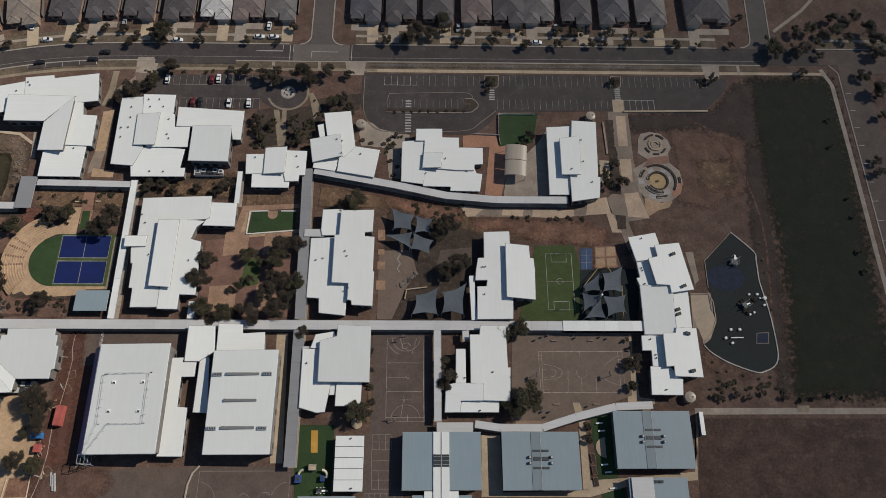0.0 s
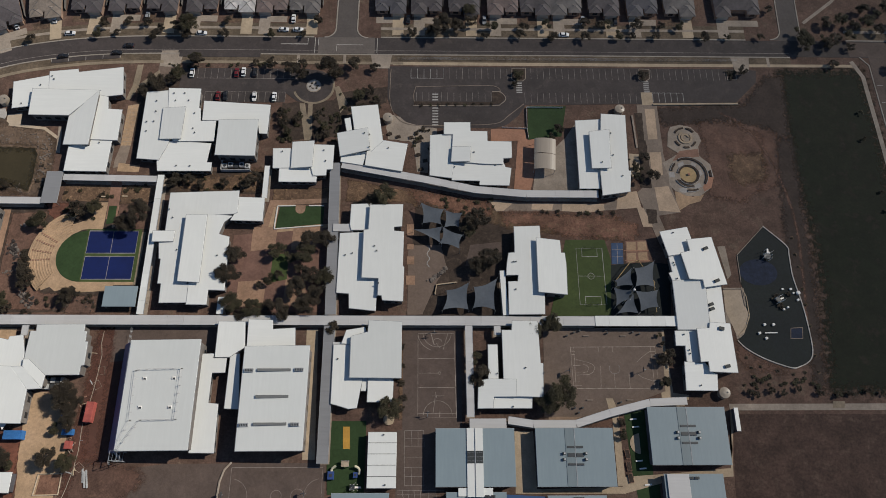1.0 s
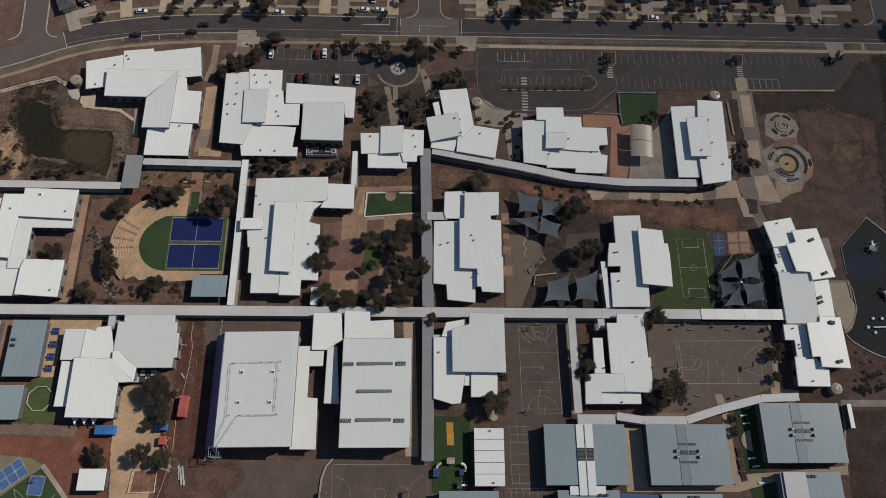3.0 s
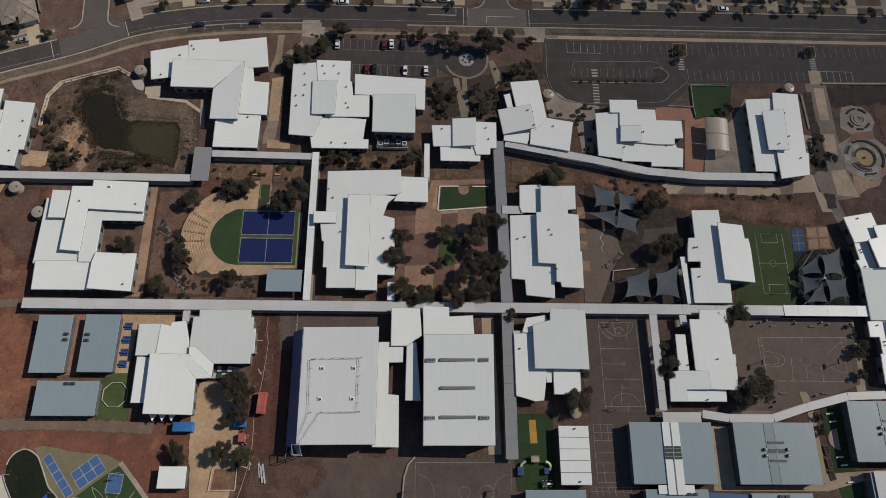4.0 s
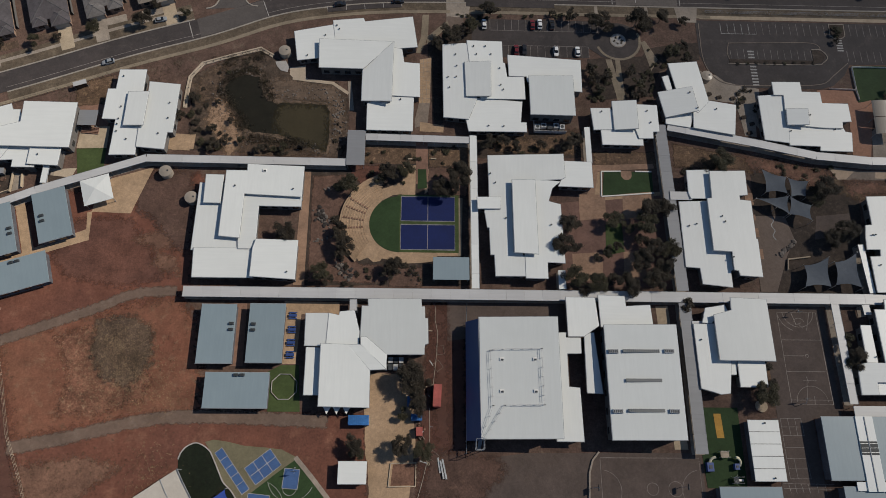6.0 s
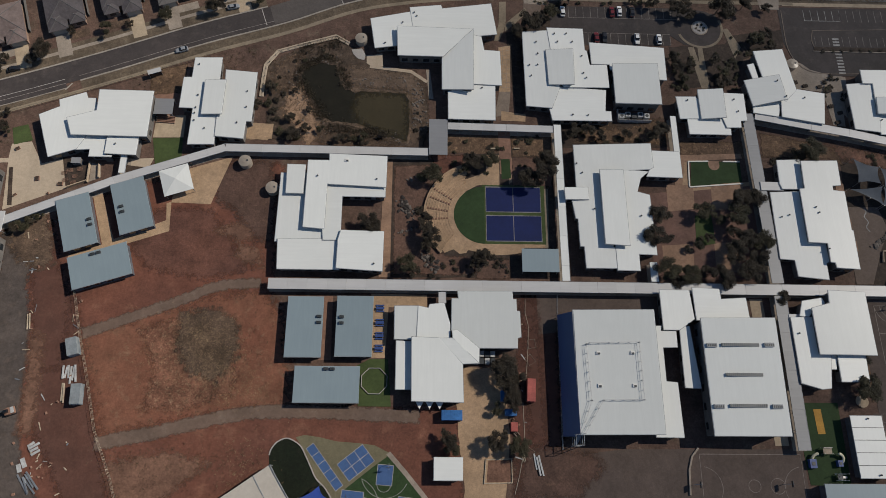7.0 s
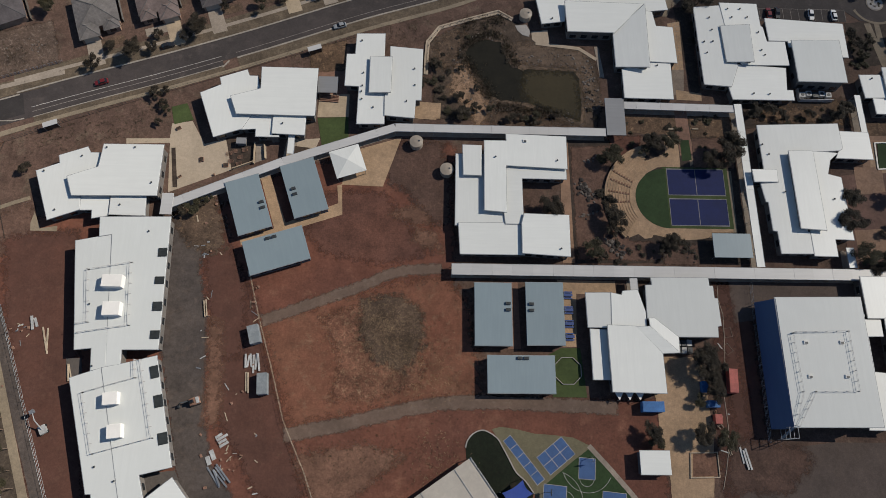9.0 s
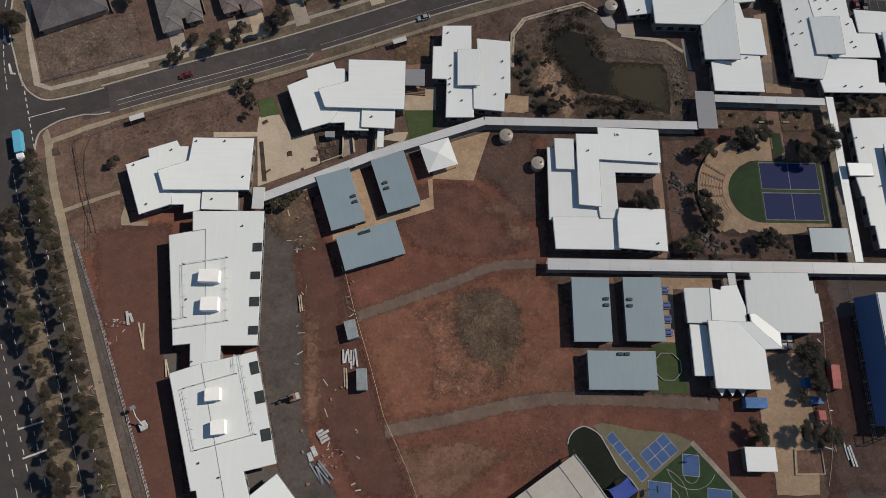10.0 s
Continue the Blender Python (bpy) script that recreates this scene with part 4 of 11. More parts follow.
patch("paving_slab", "pale sandy slab of the striped path", "path", [(41.4, 116.2), (57.5, 116.2), (57.7, 113.5), (50.9, 112.4), (41.0, 113.1)], SAND_SLAB, 0.085)
patch("paving_slab", "pale sandy slab beside the hall", "path", [(63.6, 120.9), (71.1, 121.8), (72.3, 114.7), (62.3, 113.9)], SAND_SLAB, 0.085)
patch("grey_path", "wide grey-brown paved path past the gardens", "path", [(75.2, 161.7), (83.6, 161.8), (83.7, 138.3), (85.2, 123.4), (87.4, 112.8), (78.7, 111.3), (81.9, 100.1), (77.7, 99.2), (73.3, 113.6), (71.2, 121.3), (73.6, 123.3), (75.0, 141.2)], PATH_GREY, 0.06)
patch("paving_slab", "pale sandy slab of the striped path", "path", [(78.4, 159.6), (82.4, 159.6), (82.1, 145.2), (78.2, 145.1)], SAND_SLAB, 0.085)
patch("paving_slab", "pale sandy slab of the striped path", "path", [(78.1, 139.2), (82.7, 139.3), (82.4, 129.0), (77.9, 129.0)], SAND_SLAB, 0.085)
patch("paving_slab", "pale sandy slab of the striped path", "path", [(78.3, 123.5), (83.9, 124.1), (87.4, 112.8), (79.0, 113.4)], SAND_SLAB, 0.085)
patch("paving_slab", "pale sandy path between garden beds", "path", [(70.4, 115.0), (73.0, 114.6), (75.9, 106.6), (72.0, 106.6)], SAND_SLAB, 0.085)
patch("garden_bed", "dark bed in a pale frame with a white stone", "garden bed", [(74.0, 114.1), (77.9, 113.7), (77.8, 108.2), (74.3, 107.7)], MULCH, 0.1)
patch("garden_bed", "long dark planted bed beside the hall", "garden bed", [(74.1, 144.8), (77.3, 144.9), (77.4, 128.7), (77.2, 123.3), (72.7, 123.3)], MULCH, 0.08)
patch("terrace", "pale grey terrace beside the building", "pavement", [(99.3, 81.9), (107.0, 82.0), (107.8, 72.2), (106.1, 64.4), (101.6, 62.3), (101.2, 67.9), (98.5, 68.6), (98.8, 72.9)], CONCRETE_PALE, 0.07)
patch("narrow_court", "narrow paved court beside the building", "pavement", [(99.6, 98.5), (102.6, 98.7), (103.3, 87.1), (101.6, 85.3)], CONCRETE_PALE, 0.07)
patch("rubber_playground", "dark rubber playground with a pale kerb", "playground", [(118.6, 106.9), (126.2, 99.0), (126.6, 95.1), (126.4, 87.5), (127.0, 82.3), (128.0, 75.6), (128.6, 66.9), (128.5, 58.4), (126.7, 54.4), (122.8, 52.3), (119.3, 51.9), (110.3, 55.2), (104.2, 59.0), (101.7, 61.9), (104.5, 64.2), (107.6, 70.7), (106.7, 74.6), (106.9, 81.7), (106.4, 84.0), (106.6, 95.0)], RUBBER_OR_SHADE, 0.1)
patch("oval", "large dark green sports oval", "field", [(137.1, 178.8), (135.1, 134.9), (137.3, 105.0), (136.9, 81.9), (131.5, 43.6), (171.4, 42.8), (170.4, 73.1), (171.8, 105.3), (173.6, 145.8), (173.1, 179.3)], OVAL_GRASS, 0.03)
patch("paddock", "bare dark brown paddock", "ground", [(96, 35.5), (330, 35.5), (330, -120), (88, -120), (93, 12)], PADDOCK, 0.02)
patch("concrete_path", "long pale concrete path", "path", [(95, 36.8), (260, 37.2), (260, 39.4), (95, 39.1)], CONCRETE_PALE, 0.06)
patch("asphalt_court", "worn brown asphalt with court lines", "court", [(-19.8, 67.1), (1.3, 67.2), (1.1, 30.2), (-19.5, 30.2)], ASPHALT_WORN, 0.06)
patch("asphalt_court", "worn brown asphalt with court lines", "court", [(-21.4, 30.2), (-8.3, 30.2), (-7.9, 6.0), (-21.4, 6.0)], ASPHALT_WORN, 0.05)
patch("asphalt_court", "worn brown asphalt sports court", "court", [(31.1, 67.2), (74.4, 67.4), (73.1, 43.5), (48.6, 34.7), (29.8, 34.7)], COURT_TAN, 0.06)
patch("tan_path", "pale path beside the court", "path", [(72.1, 65.7), (75.2, 65.8), (74.9, 58.9), (75.5, 51.8), (75.8, 42.9), (81.2, 42.2), (81.0, 40.4), (71.5, 40.4), (71.8, 49.8)], CONCRETE, 0.07)
patch("dry_bed", "tan garden bed beside the court", "garden bed", [(-21.0, 59.5), (-19.4, 60.7), (-18.0, 52.7), (-18.3, 42.8), (-17.2, 34.2), (-21.0, 33.7)], STRAW, 0.066)
patch("play_turf", "green turf with play mats", "turf", [(-45.6, 33.3), (-31.9, 33.3), (-32.0, 9.2), (-44.2, 9.3)], TURF, 0.08)
patch("yellow_mat", "yellow rubber mat", "mat", [(-39.8, 31.4), (-37.5, 31.4), (-37.2, 24.0), (-39.5, 24.0)], YELLOW, 0.12)
patch("asphalt_yard", "dark asphalt yard behind the gym", "pavement", [(-123.3, 66.5), (-84.0, 66.8), (-84.2, 55.1), (-113.9, 54.9), (-123.1, 53.7)], ASPHALT_WORN, 0.04)
patch("bare_patch", "brown soil lane beside the gym", "ground", [(-128.6, 65.1), (-123.6, 65.1), (-122.7, 48.5), (-121.8, 20.3), (-126.4, 20.3), (-127.7, 37.6), (-127.7, 52.2)], LANE_SOIL, 0.045)
patch("bare_patch", "brown soil washed over the asphalt", "ground", [(-128.8, 19.4), (-120.0, 19.3), (-107.7, 17.8), (-105.0, 13.6), (-111.0, 8.6), (-112.6, 5.4), (-130.6, 5.4)], DUSK_SOIL, 0.062)
patch("asphalt_yard", "brown asphalt yard", "pavement", [(-98.8, 19.3), (-45.1, 19.5), (-44.8, -5.7), (-127.1, -5.6), (-127.8, 15.6)], ASPHALT_WORN, 0.05)
patch("tan_yard", "tan gravel yard", "pavement", [(-149.7, 43.1), (-134.3, 43.2), (-132.9, 20.6), (-134.7, 4.0), (-146.3, 4.0), (-149.0, 31.0)], TAN_PAVING, 0.06)
patch("tan_path", "tan path beside portables", "path", [(-175.8, 66.3), (-158.2, 66.1), (-158.0, 61.2), (-170.2, 62.1), (-170.9, 45.9), (-175.2, 45.9)], TAN_PAVING, 0.06)
patch("path_brick", "brown path between portables", "path", [(-192.0, 65.4), (-187.9, 65.4), (-187.4, 45.1), (-191.3, 45.1)], BROWN_PAVING, 0.05)
patch("turf_square", "green turf beside portables", "turf", [(-175.5, 45.5), (-169.9, 45.6), (-168.6, 31.2), (-178.5, 31.2), (-179.6, 43.3)], TURF_LIGHT, 0.08)
patch("tan_path", "tan path around the grey classrooms", "path", [(19.1, 29.8), (25.6, 29.8), (25.9, 10.9), (54.8, 11.6), (56.0, 14.8), (70.6, 15.7), (92.3, 17.5), (94.7, 27.9), (97.1, 37.6), (95.1, 38.0), (92.9, 14.8), (69.4, 13.0), (55.5, 9.4), (18.7, 9.5)], CONCRETE, 0.07)
patch("garden_bed", "garden bed of green turf and shrubs", "garden bed", [(57.6, 36.4), (65.6, 37.9), (65.4, 13.1), (58.9, 12.7)], TURF, 0.06)
patch("concrete_path", "pale path between the grey classrooms", "path", [(53.4, 35.8), (55.6, 36.4), (56.0, 12.0), (53.3, 11.7)], CONCRETE, 0.075)
patch("dry_bed", "red-brown bare bed beside the walkway", "garden bed", [(42.6, 31.0), (53.5, 34.6), (53.4, 30.8)], WARM_SOIL, 0.06)
patch("turf_square", "strip of green turf beside the path", "turf", [(59.2, 11.6), (67.3, 13.1), (67.4, 6.9), (59.9, 6.9)], TURF, 0.06)
patch("concrete_yard", "tan pavement between buildings", "pavement", [(-54.6, 65.9), (-50.5, 66.0), (-48.9, 20.5), (-53.1, 20.5)], CONCRETE, 0.06)
patch("court_pad", "pale olive pavement round the courts", "pavement", [(-196.4, 22.1), (-193.9, 22.8), (-189.5, 22.2), (-184.3, 21.0), (-178.4, 20.6), (-173.2, 20.0), (-168.8, 17.9), (-168.8, 16.7), (-181.7, 6.9), (-183.0, 0.3), (-184.9, 5.1), (-187.2, 8.2), (-189.7, 10.5), (-191.4, 13.6), (-193.0, 16.8), (-194.6, 19.5)], OLIVE, 0.06)
patch("court_turf", "dark green turf with painted courts", "turf", [(-168.9, 17.0), (-173.8, 13.5), (-181.8, 7.2), (-183.8, -0.4), (-154.3, -0.2), (-158.9, 5.9)], TURF, 0.08)
patch("dark_turf", "dark green synthetic turf with a pale edge", "turf", [(-203.8, 17.0), (-203.2, 18.8), (-201.7, 20.7), (-199.3, 21.8), (-197.1, 21.2), (-194.6, 19.5), (-193.0, 16.8), (-191.4, 13.6), (-189.7, 10.5), (-187.2, 8.2), (-184.9, 5.1), (-186.9, -0.4), (-199.2, -0.5), (-203.3, 10.4)], OVAL_GRASS, 0.07)
patch("car_park", "dark asphalt car park", "car park", [(-28, 179.6), (118, 179.6), (128, 179), (127, 173), (120, 166), (117, 163), (80, 162), (29, 161), (26, 156), (21, 151.5), (16, 150), (-12, 150), (-20, 152.5), (-26, 158), (-28, 164)], ASPHALT, 0.06)
patch("car_park", "dark asphalt car park with white bay lines", "car park", [(-114, 178), (-70, 178), (-62, 178), (-52, 175.5), (-50, 170), (-52, 164), (-58, 161.2), (-65, 162), (-70, 166), (-70, 161.5), (-114, 161)], ASPHALT, 0.06)
patch("terracotta_forecourt", "terracotta paved forecourt", "pavement", [(14.4, 149.4), (27.8, 150.5), (29.1, 144.3), (34.1, 145.7), (34.2, 142.0), (29.2, 121.7), (22.6, 121.5), (25.1, 144.2), (14.2, 143.8)], TERRACOTTA, 0.08)
patch("turf_square", "square of dark green turf with a white fence", "turf", [(29.9, 160.6), (45.7, 160.5), (43.0, 146.3), (29.2, 144.8)], TURF, 0.09)
patch("concrete_path", "pale path with planters between two buildings", "path", [(-19.0, 148.4), (-13.3, 149.0), (-10.6, 140.6), (-11.2, 129.4), (-15.4, 129.9), (-16.4, 139.0)], CONCRETE_PALE, 0.06)
patch("concrete_pad", "pale concrete pad behind the hall", "pavement", [(69.7, 138.6), (75.4, 138.2), (74.8, 128.5), (69.4, 128.4)], YARD, 0.07)
patch("garden_bed", "long dark bed beside the hall", "garden bed", [(73.7, 157.7), (77.0, 157.7), (76.5, 144.4), (74.2, 144.4)], MULCH, 0.07)
strip("kerb", "pale edge of the long bed", "kerb", [(72.7, 156.3), (73.2, 141.2)], -0.35, 0.35, 0.4, CONCRETE_PALE)
patch("pale_path", "pale concrete yard beside the hall", "pavement", [(31.7, 132.3), (44.7, 145.9), (50.5, 154.7), (49.3, 122.0), (30.1, 121.7)], CONCRETE_PALE, 0.07)
patch("footpath", "pale concrete footpath along the street", "footpath", [(-26, 180.2), (120, 180.6), (172, 181.0), (172, 182.4), (120, 182.1), (-26, 181.8)], CONCRETE, 0.07)
patch("garden_bed", "dark mulched garden with shrubs", "garden bed", [(-130.8, 165.8), (-124.4, 167.2), (-113.9, 175.3), (-111.3, 165.0), (-125.3, 164.7), (-124.6, 132.9), (-127.6, 130.5)], MULCH, 0.05)
patch("garden_bed", "dark mulched garden by the turning circle", "garden bed", [(-70.8, 160.9), (-50.2, 162.6), (-46.8, 166.5), (-27.8, 169.6), (-28.3, 161.9), (-44.0, 156.4), (-48.8, 145.2), (-70.2, 143.5)], MULCH, 0.05)
patch("garden_bed", "dark garden behind the walkway", "garden bed", [(-113.7, 129.6), (-74.2, 129.6), (-74.3, 119.9), (-113.3, 119.2)], MULCH, 0.05)
patch("bare_patch", "straw-coloured soil behind the walkway", "ground", [(-107.3, 128.4), (-87.4, 127.1), (-82.3, 130.2), (-76.0, 130.4), (-75.9, 121.5), (-89.4, 121.2), (-108.0, 121.8)], STRAW, 0.055)
patch("garden_bed", "mulched garden with round seats", "garden bed", [(-28.7, 156.8), (-7.4, 149.7), (-9.4, 132.7), (-17.7, 143.4), (-27.3, 144.4)], CONCRETE_PALE, 0.05)
patch("concrete_path", "tan path of the entry garden", "path", [(-63.9, 161.0), (-61.7, 161.1), (-58.3, 143.7), (-60.8, 143.7)], PATH_TAN, 0.08)
patch("concrete_path", "tan path of the entry garden", "path", [(-60.3, 161.6), (-58.6, 161.7), (-57.8, 143.8), (-60.4, 143.7)], PATH_TAN, 0.08)
patch("concrete_path", "tan path of the entry garden", "path", [(-50.0, 169.1), (-48.2, 169.6), (-44.2, 161.5), (-47.0, 156.4)], PATH_TAN, 0.08)
patch("bare_patch", "bank of straw and red-brown earth", "bank", [(-19.6, 122.4), (12.0, 116.5), (13.6, 110.9), (6.2, 109.9), (-15.9, 117.3)], BANK_RED, 0.07)
patch("bare_patch", "bank of straw and red-brown earth", "bank", [(17.4, 112.5), (60.1, 110.8), (69.4, 107.3), (68.6, 100.3), (59.1, 101.8), (41.7, 102.6), (31.9, 107.0), (19.0, 107.0)], BANK_RED, 0.07)
patch("bare_patch", "red-brown worn earth beside the gardens", "ground", [(116.0, 159.8), (131.3, 156.3), (131.7, 139.3), (127.6, 123.9), (110.3, 120.4), (106.3, 124.5), (111.4, 139.1)], WARM_SOIL, 0.05)
patch("bare_patch", "olive dry grass beside the gardens", "ground", [(109.8, 138.2), (123.9, 139.2), (123.6, 128.0), (113.9, 124.6), (109.9, 127.9)], STRAW, 0.055)
patch("tan_apron", "tan paved apron beside the court", "court", [(33.1, 66.0), (72.1, 65.7), (71.8, 63.0), (38.8, 62.9), (37.5, 57.8), (37.5, 48.8), (39.4, 42.5), (47.6, 42.3), (57.6, 42.9), (59.2, 40.4), (51.0, 37.5), (40.9, 33.9), (39.7, 32.9), (31.1, 32.9)], APRON, 0.064)
patch("concrete_path", "short pale path to the walkway", "path", [(51.8, 41.0), (54.2, 41.0), (55.2, 37.9), (52.4, 37.3)], CONCRETE, 0.07)
patch("concrete_pad", "pale concrete pad beside the pond path", "pavement", [(-180.9, 154.9), (-175.3, 155.1), (-174.9, 151.0), (-180.2, 151.5)], CONCRETE_PALE, 0.09)
patch("concrete_path", "pale path beside the pond building", "path", [(-159.5, 149.3), (-158.1, 149.3), (-156.7, 137.3), (-158.3, 137.2)], CONCRETE_PALE, 0.09)
patch("play_square", "square tan sandpit beside the building", "sandpit", [(-221.4, 126.9), (-213.5, 126.4), (-213.1, 120.1), (-220.4, 120.6)], TAN_PAVING, 0.1)
patch("bare_patch", "dull olive soil in the middle of the field", "ground", [(-234.8, 59.5), (-224.7, 61.4), (-217.0, 57.1), (-215.7, 46.1), (-221.6, 37.8), (-230.7, 40.9), (-235.2, 49.2)], STRAW_DULL, 0.068)
patch("bare_patch", "pale straw and stones over the red field", "ground", [(-247, 54), (-238, 57), (-229.5, 59), (-223, 52), (-216, 41), (-216, 35), (-230, 30), (-243, 30), (-240, 41)], STRAW_RED, 0.07)
patch("bare_patch", "low orange berm of loose earth", "ground", [(-279.5, 53), (-275.5, 52), (-274, 36), (-273.2, 23), (-277.6, 22), (-278.2, 38)], PALE_SOIL, 0.075)
patch("concrete_or_shade_slab", "grey concrete slab beside the new building", "pavement", [(-319.0, 40.9), (-314.7, 41.0), (-313.7, 35.5), (-318.2, 35.5)], ROAD_GREY, 0.09)
# added grey sheet: its colour stands for shade on the soil between the wings
patch("concrete_or_shade_slab", "grey sheet for the shaded ground between the new blocks", "pavement", [(-292.7, 9.3), (-284.1, 10.3), (-282.3, 6.8), (-291.1, 2.1)], ROAD_GREY, 0.09)


# ---- building parts ----
def plain(name, color, rough=0.5, metal=0.0, spec=0.4):
    m, t, p = shader(name, rough, metal, spec)
    p.inputs["Base Color"].default_value = (*color, 1)
    return m


WINDOW = plain("window_glass", (0.02, 0.025, 0.03), 0.08, 0.0, 0.6)
VENT_DARK = plain("dark_vent", (0.05, 0.055, 0.06), 0.5)
WELL_DARK = surface("dark_grating", (0.045, 0.05, 0.05), (0.03, 0.034, 0.035), 3.0, 1.0, 0.6)
WHITE_BRIGHT = surface("bright_white_panel", (0.68, 0.69, 0.68), (0.62, 0.63, 0.62), 2.0, 0.3, 0.7, grain=0.03)
WINGS = []
BLOCKS = []


def roof_plate(w, d, thick, tilt):
    """A roof sheet with a folded edge, rising towards the east by tilt degrees."""
    bm = bmesh.new()
    add_box(bm, -w / 2, -d / 2, -thick, w / 2, d / 2, 0)
    bmesh.ops.bevel(bm, geom=[e for e in bm.edges if all(v.co.z > -0.01 for v in e.verts)], offset=0.05, segments=1, affect="EDGES")
    k = math.tan(radians(tilt))
    for v in bm.verts:
        v.co.z += k * v.co.x
    return bm


def inside(x, y, points):
    """Whether a place lies within a plan."""
    hit = False
    for i, (bx, by) in enumerate(points):
        ax, ay = points[i - 1]
        if (ay > y) != (by > y) and x < ax + (y - ay) * (bx - ax) / (by - ay):
            hit = not hit
    return hit


def roof_height(x, y):
    """The top of the building under way at a place on its plan."""
    best = 0.0
    for cx, cy, w, d, angle, z, tilt in WINGS:
        p = Matrix.Rotation(-radians(angle), 2) @ Vector((x - cx, y - cy))
        if abs(p.x) < w / 2 and abs(p.y) < d / 2:
            best = max(best, z + math.tan(radians(tilt)) * p.x)
    for points, top, walls in BLOCKS:
        if inside(x, y, points):
            best = max(best, top(x, y))
    return best


def school_building(label):
    WINGS.clear()
    BLOCKS.clear()
    return tagged(base("school_building", 0, 0), label, "school building")


def shrink(points, d):
    """The plan moved inwards by d on all sides (outwards where d is negative); points run anticlockwise."""
    out = []
    for i, p in enumerate(points):
        a, b, c = Vector(points[i - 1]), Vector(p), Vector(points[(i + 1) % len(points)])
        n1, n2 = [Vector((-e.y, e.x)).normalized() for e in (b - a, c - b)]
        m = (n1 + n2).normalized()
        q = b + m * d / max(0.4, m.dot(n1))
        out.append((q.x, q.y))
    return out


def ring(bm, outer, inner, low, high):
    """A closed band between two plans of equal count, from the height low(x, y) to high(x, y)."""
    rows = [[bm.verts.new((x, y, f(x, y))) for x, y in plan] for plan, f in ((outer, low), (outer, high), (inner, high), (inner, low))]
    n = len(outer)
    for r in range(4):
        for i in range(n):
            bm.faces.new((rows[r][i], rows[r][(i + 1) % n], rows[(r + 1) % 4][(i + 1) % n], rows[(r + 1) % 4][i]))


def roof_block(b, points, z, tilt=0, toward=0, roof=None, wall=None, eave=0.5):
    """One roofed block of a building: a plan, the height of its middle, the slope and the way in which it rises (0 is east)."""
    if sum(points[i - 1][0] * p[1] - p[0] * points[i - 1][1] for i, p in enumerate(points)) < 0:
        points = points[::-1]
    n = len(points)
    cx, cy = sum(p[0] for p in points) / n, sum(p[1] for p in points) / n
    gx, gy = math.tan(radians(tilt)) * math.cos(radians(toward)), math.tan(radians(tilt)) * math.sin(radians(toward))

    def top(x, y):
        return z + gx * (x - cx) + gy * (y - cy)

    width, depth = [max(p[k] for p in points) - min(p[k] for p in points) for k in (0, 1)]
    at = pose(cx, cy, 0)
    bm = bmesh.new()
    rows = [[bm.verts.new((x - cx, y - cy, top(x, y) - dz)) for x, y in plan] for plan, dz in ((shrink(points, 0.07), 0.0), (points, 0.05), (points, 0.2))]
    bm.faces.new(rows[0])
    bm.faces.new(rows[2][::-1])
    for p, q in zip(rows, rows[1:]):
        for i in range(n):
            bm.faces.new((p[i], q[i], q[(i + 1) % n], p[(i + 1) % n]))
    part("roof", bm, roof or (ROOF_WHITE_ACROSS if width > depth else ROOF_WHITE), b).matrix_local = at
    bm = bmesh.new()
    ring(bm, shrink(points, -0.13), shrink(points, -0.01), lambda x, y: top(x, y) - 0.28, lambda x, y: top(x, y) - 0.07)
    bmesh.ops.recalc_face_normals(bm, faces=bm.faces)
    part("gutter", bm, FASCIA, b)
    walls = shrink(points, eave)
    bm = bmesh.new()
    ring(bm, walls, shrink(points, eave + 0.15), lambda x, y: 0.02, lambda x, y: top(x, y) - 0.21)
    bmesh.ops.recalc_face_normals(bm, faces=bm.faces)
    part("wall", bm, wall or WALL_RENDER, b)
    BLOCKS.append((points, top, walls))


def glaze(b):
    """Windows along the outer walls of the building under way."""
    for k, (points, top, walls) in enumerate(BLOCKS):
        for i, q in enumerate(walls):
            a, c = Vector(walls[i - 1]), Vector(q)
            d = c - a
            if d.length < 3.4:
                continue
            d, long = d.normalized(), d.length
            out = Vector((d.y, -d.x))
            if out.y > 0.5 or (abs(out.x) > 0.5 and long < 7):
                continue
            n = int(long // (3.2 if out.y < -0.5 else 5.0))
            for j in range(n):
                m = a + d * long * (j + 0.5) / n
                o = m + out * 0.9
                if any(inside(o.x, o.y, other) for h, (other, t, w) in enumerate(BLOCKS) if h != k):
                    continue
                bm = box(-1.0, -0.05, 0.9, 1.0, 0.04, min(2.5, top(m.x, m.y) - 0.7))
                part("window", bm, WINDOW, b).matrix_local = pose(m.x, m.y, 0, 0, 0, math.degrees(math.atan2(d.y, d.x)))


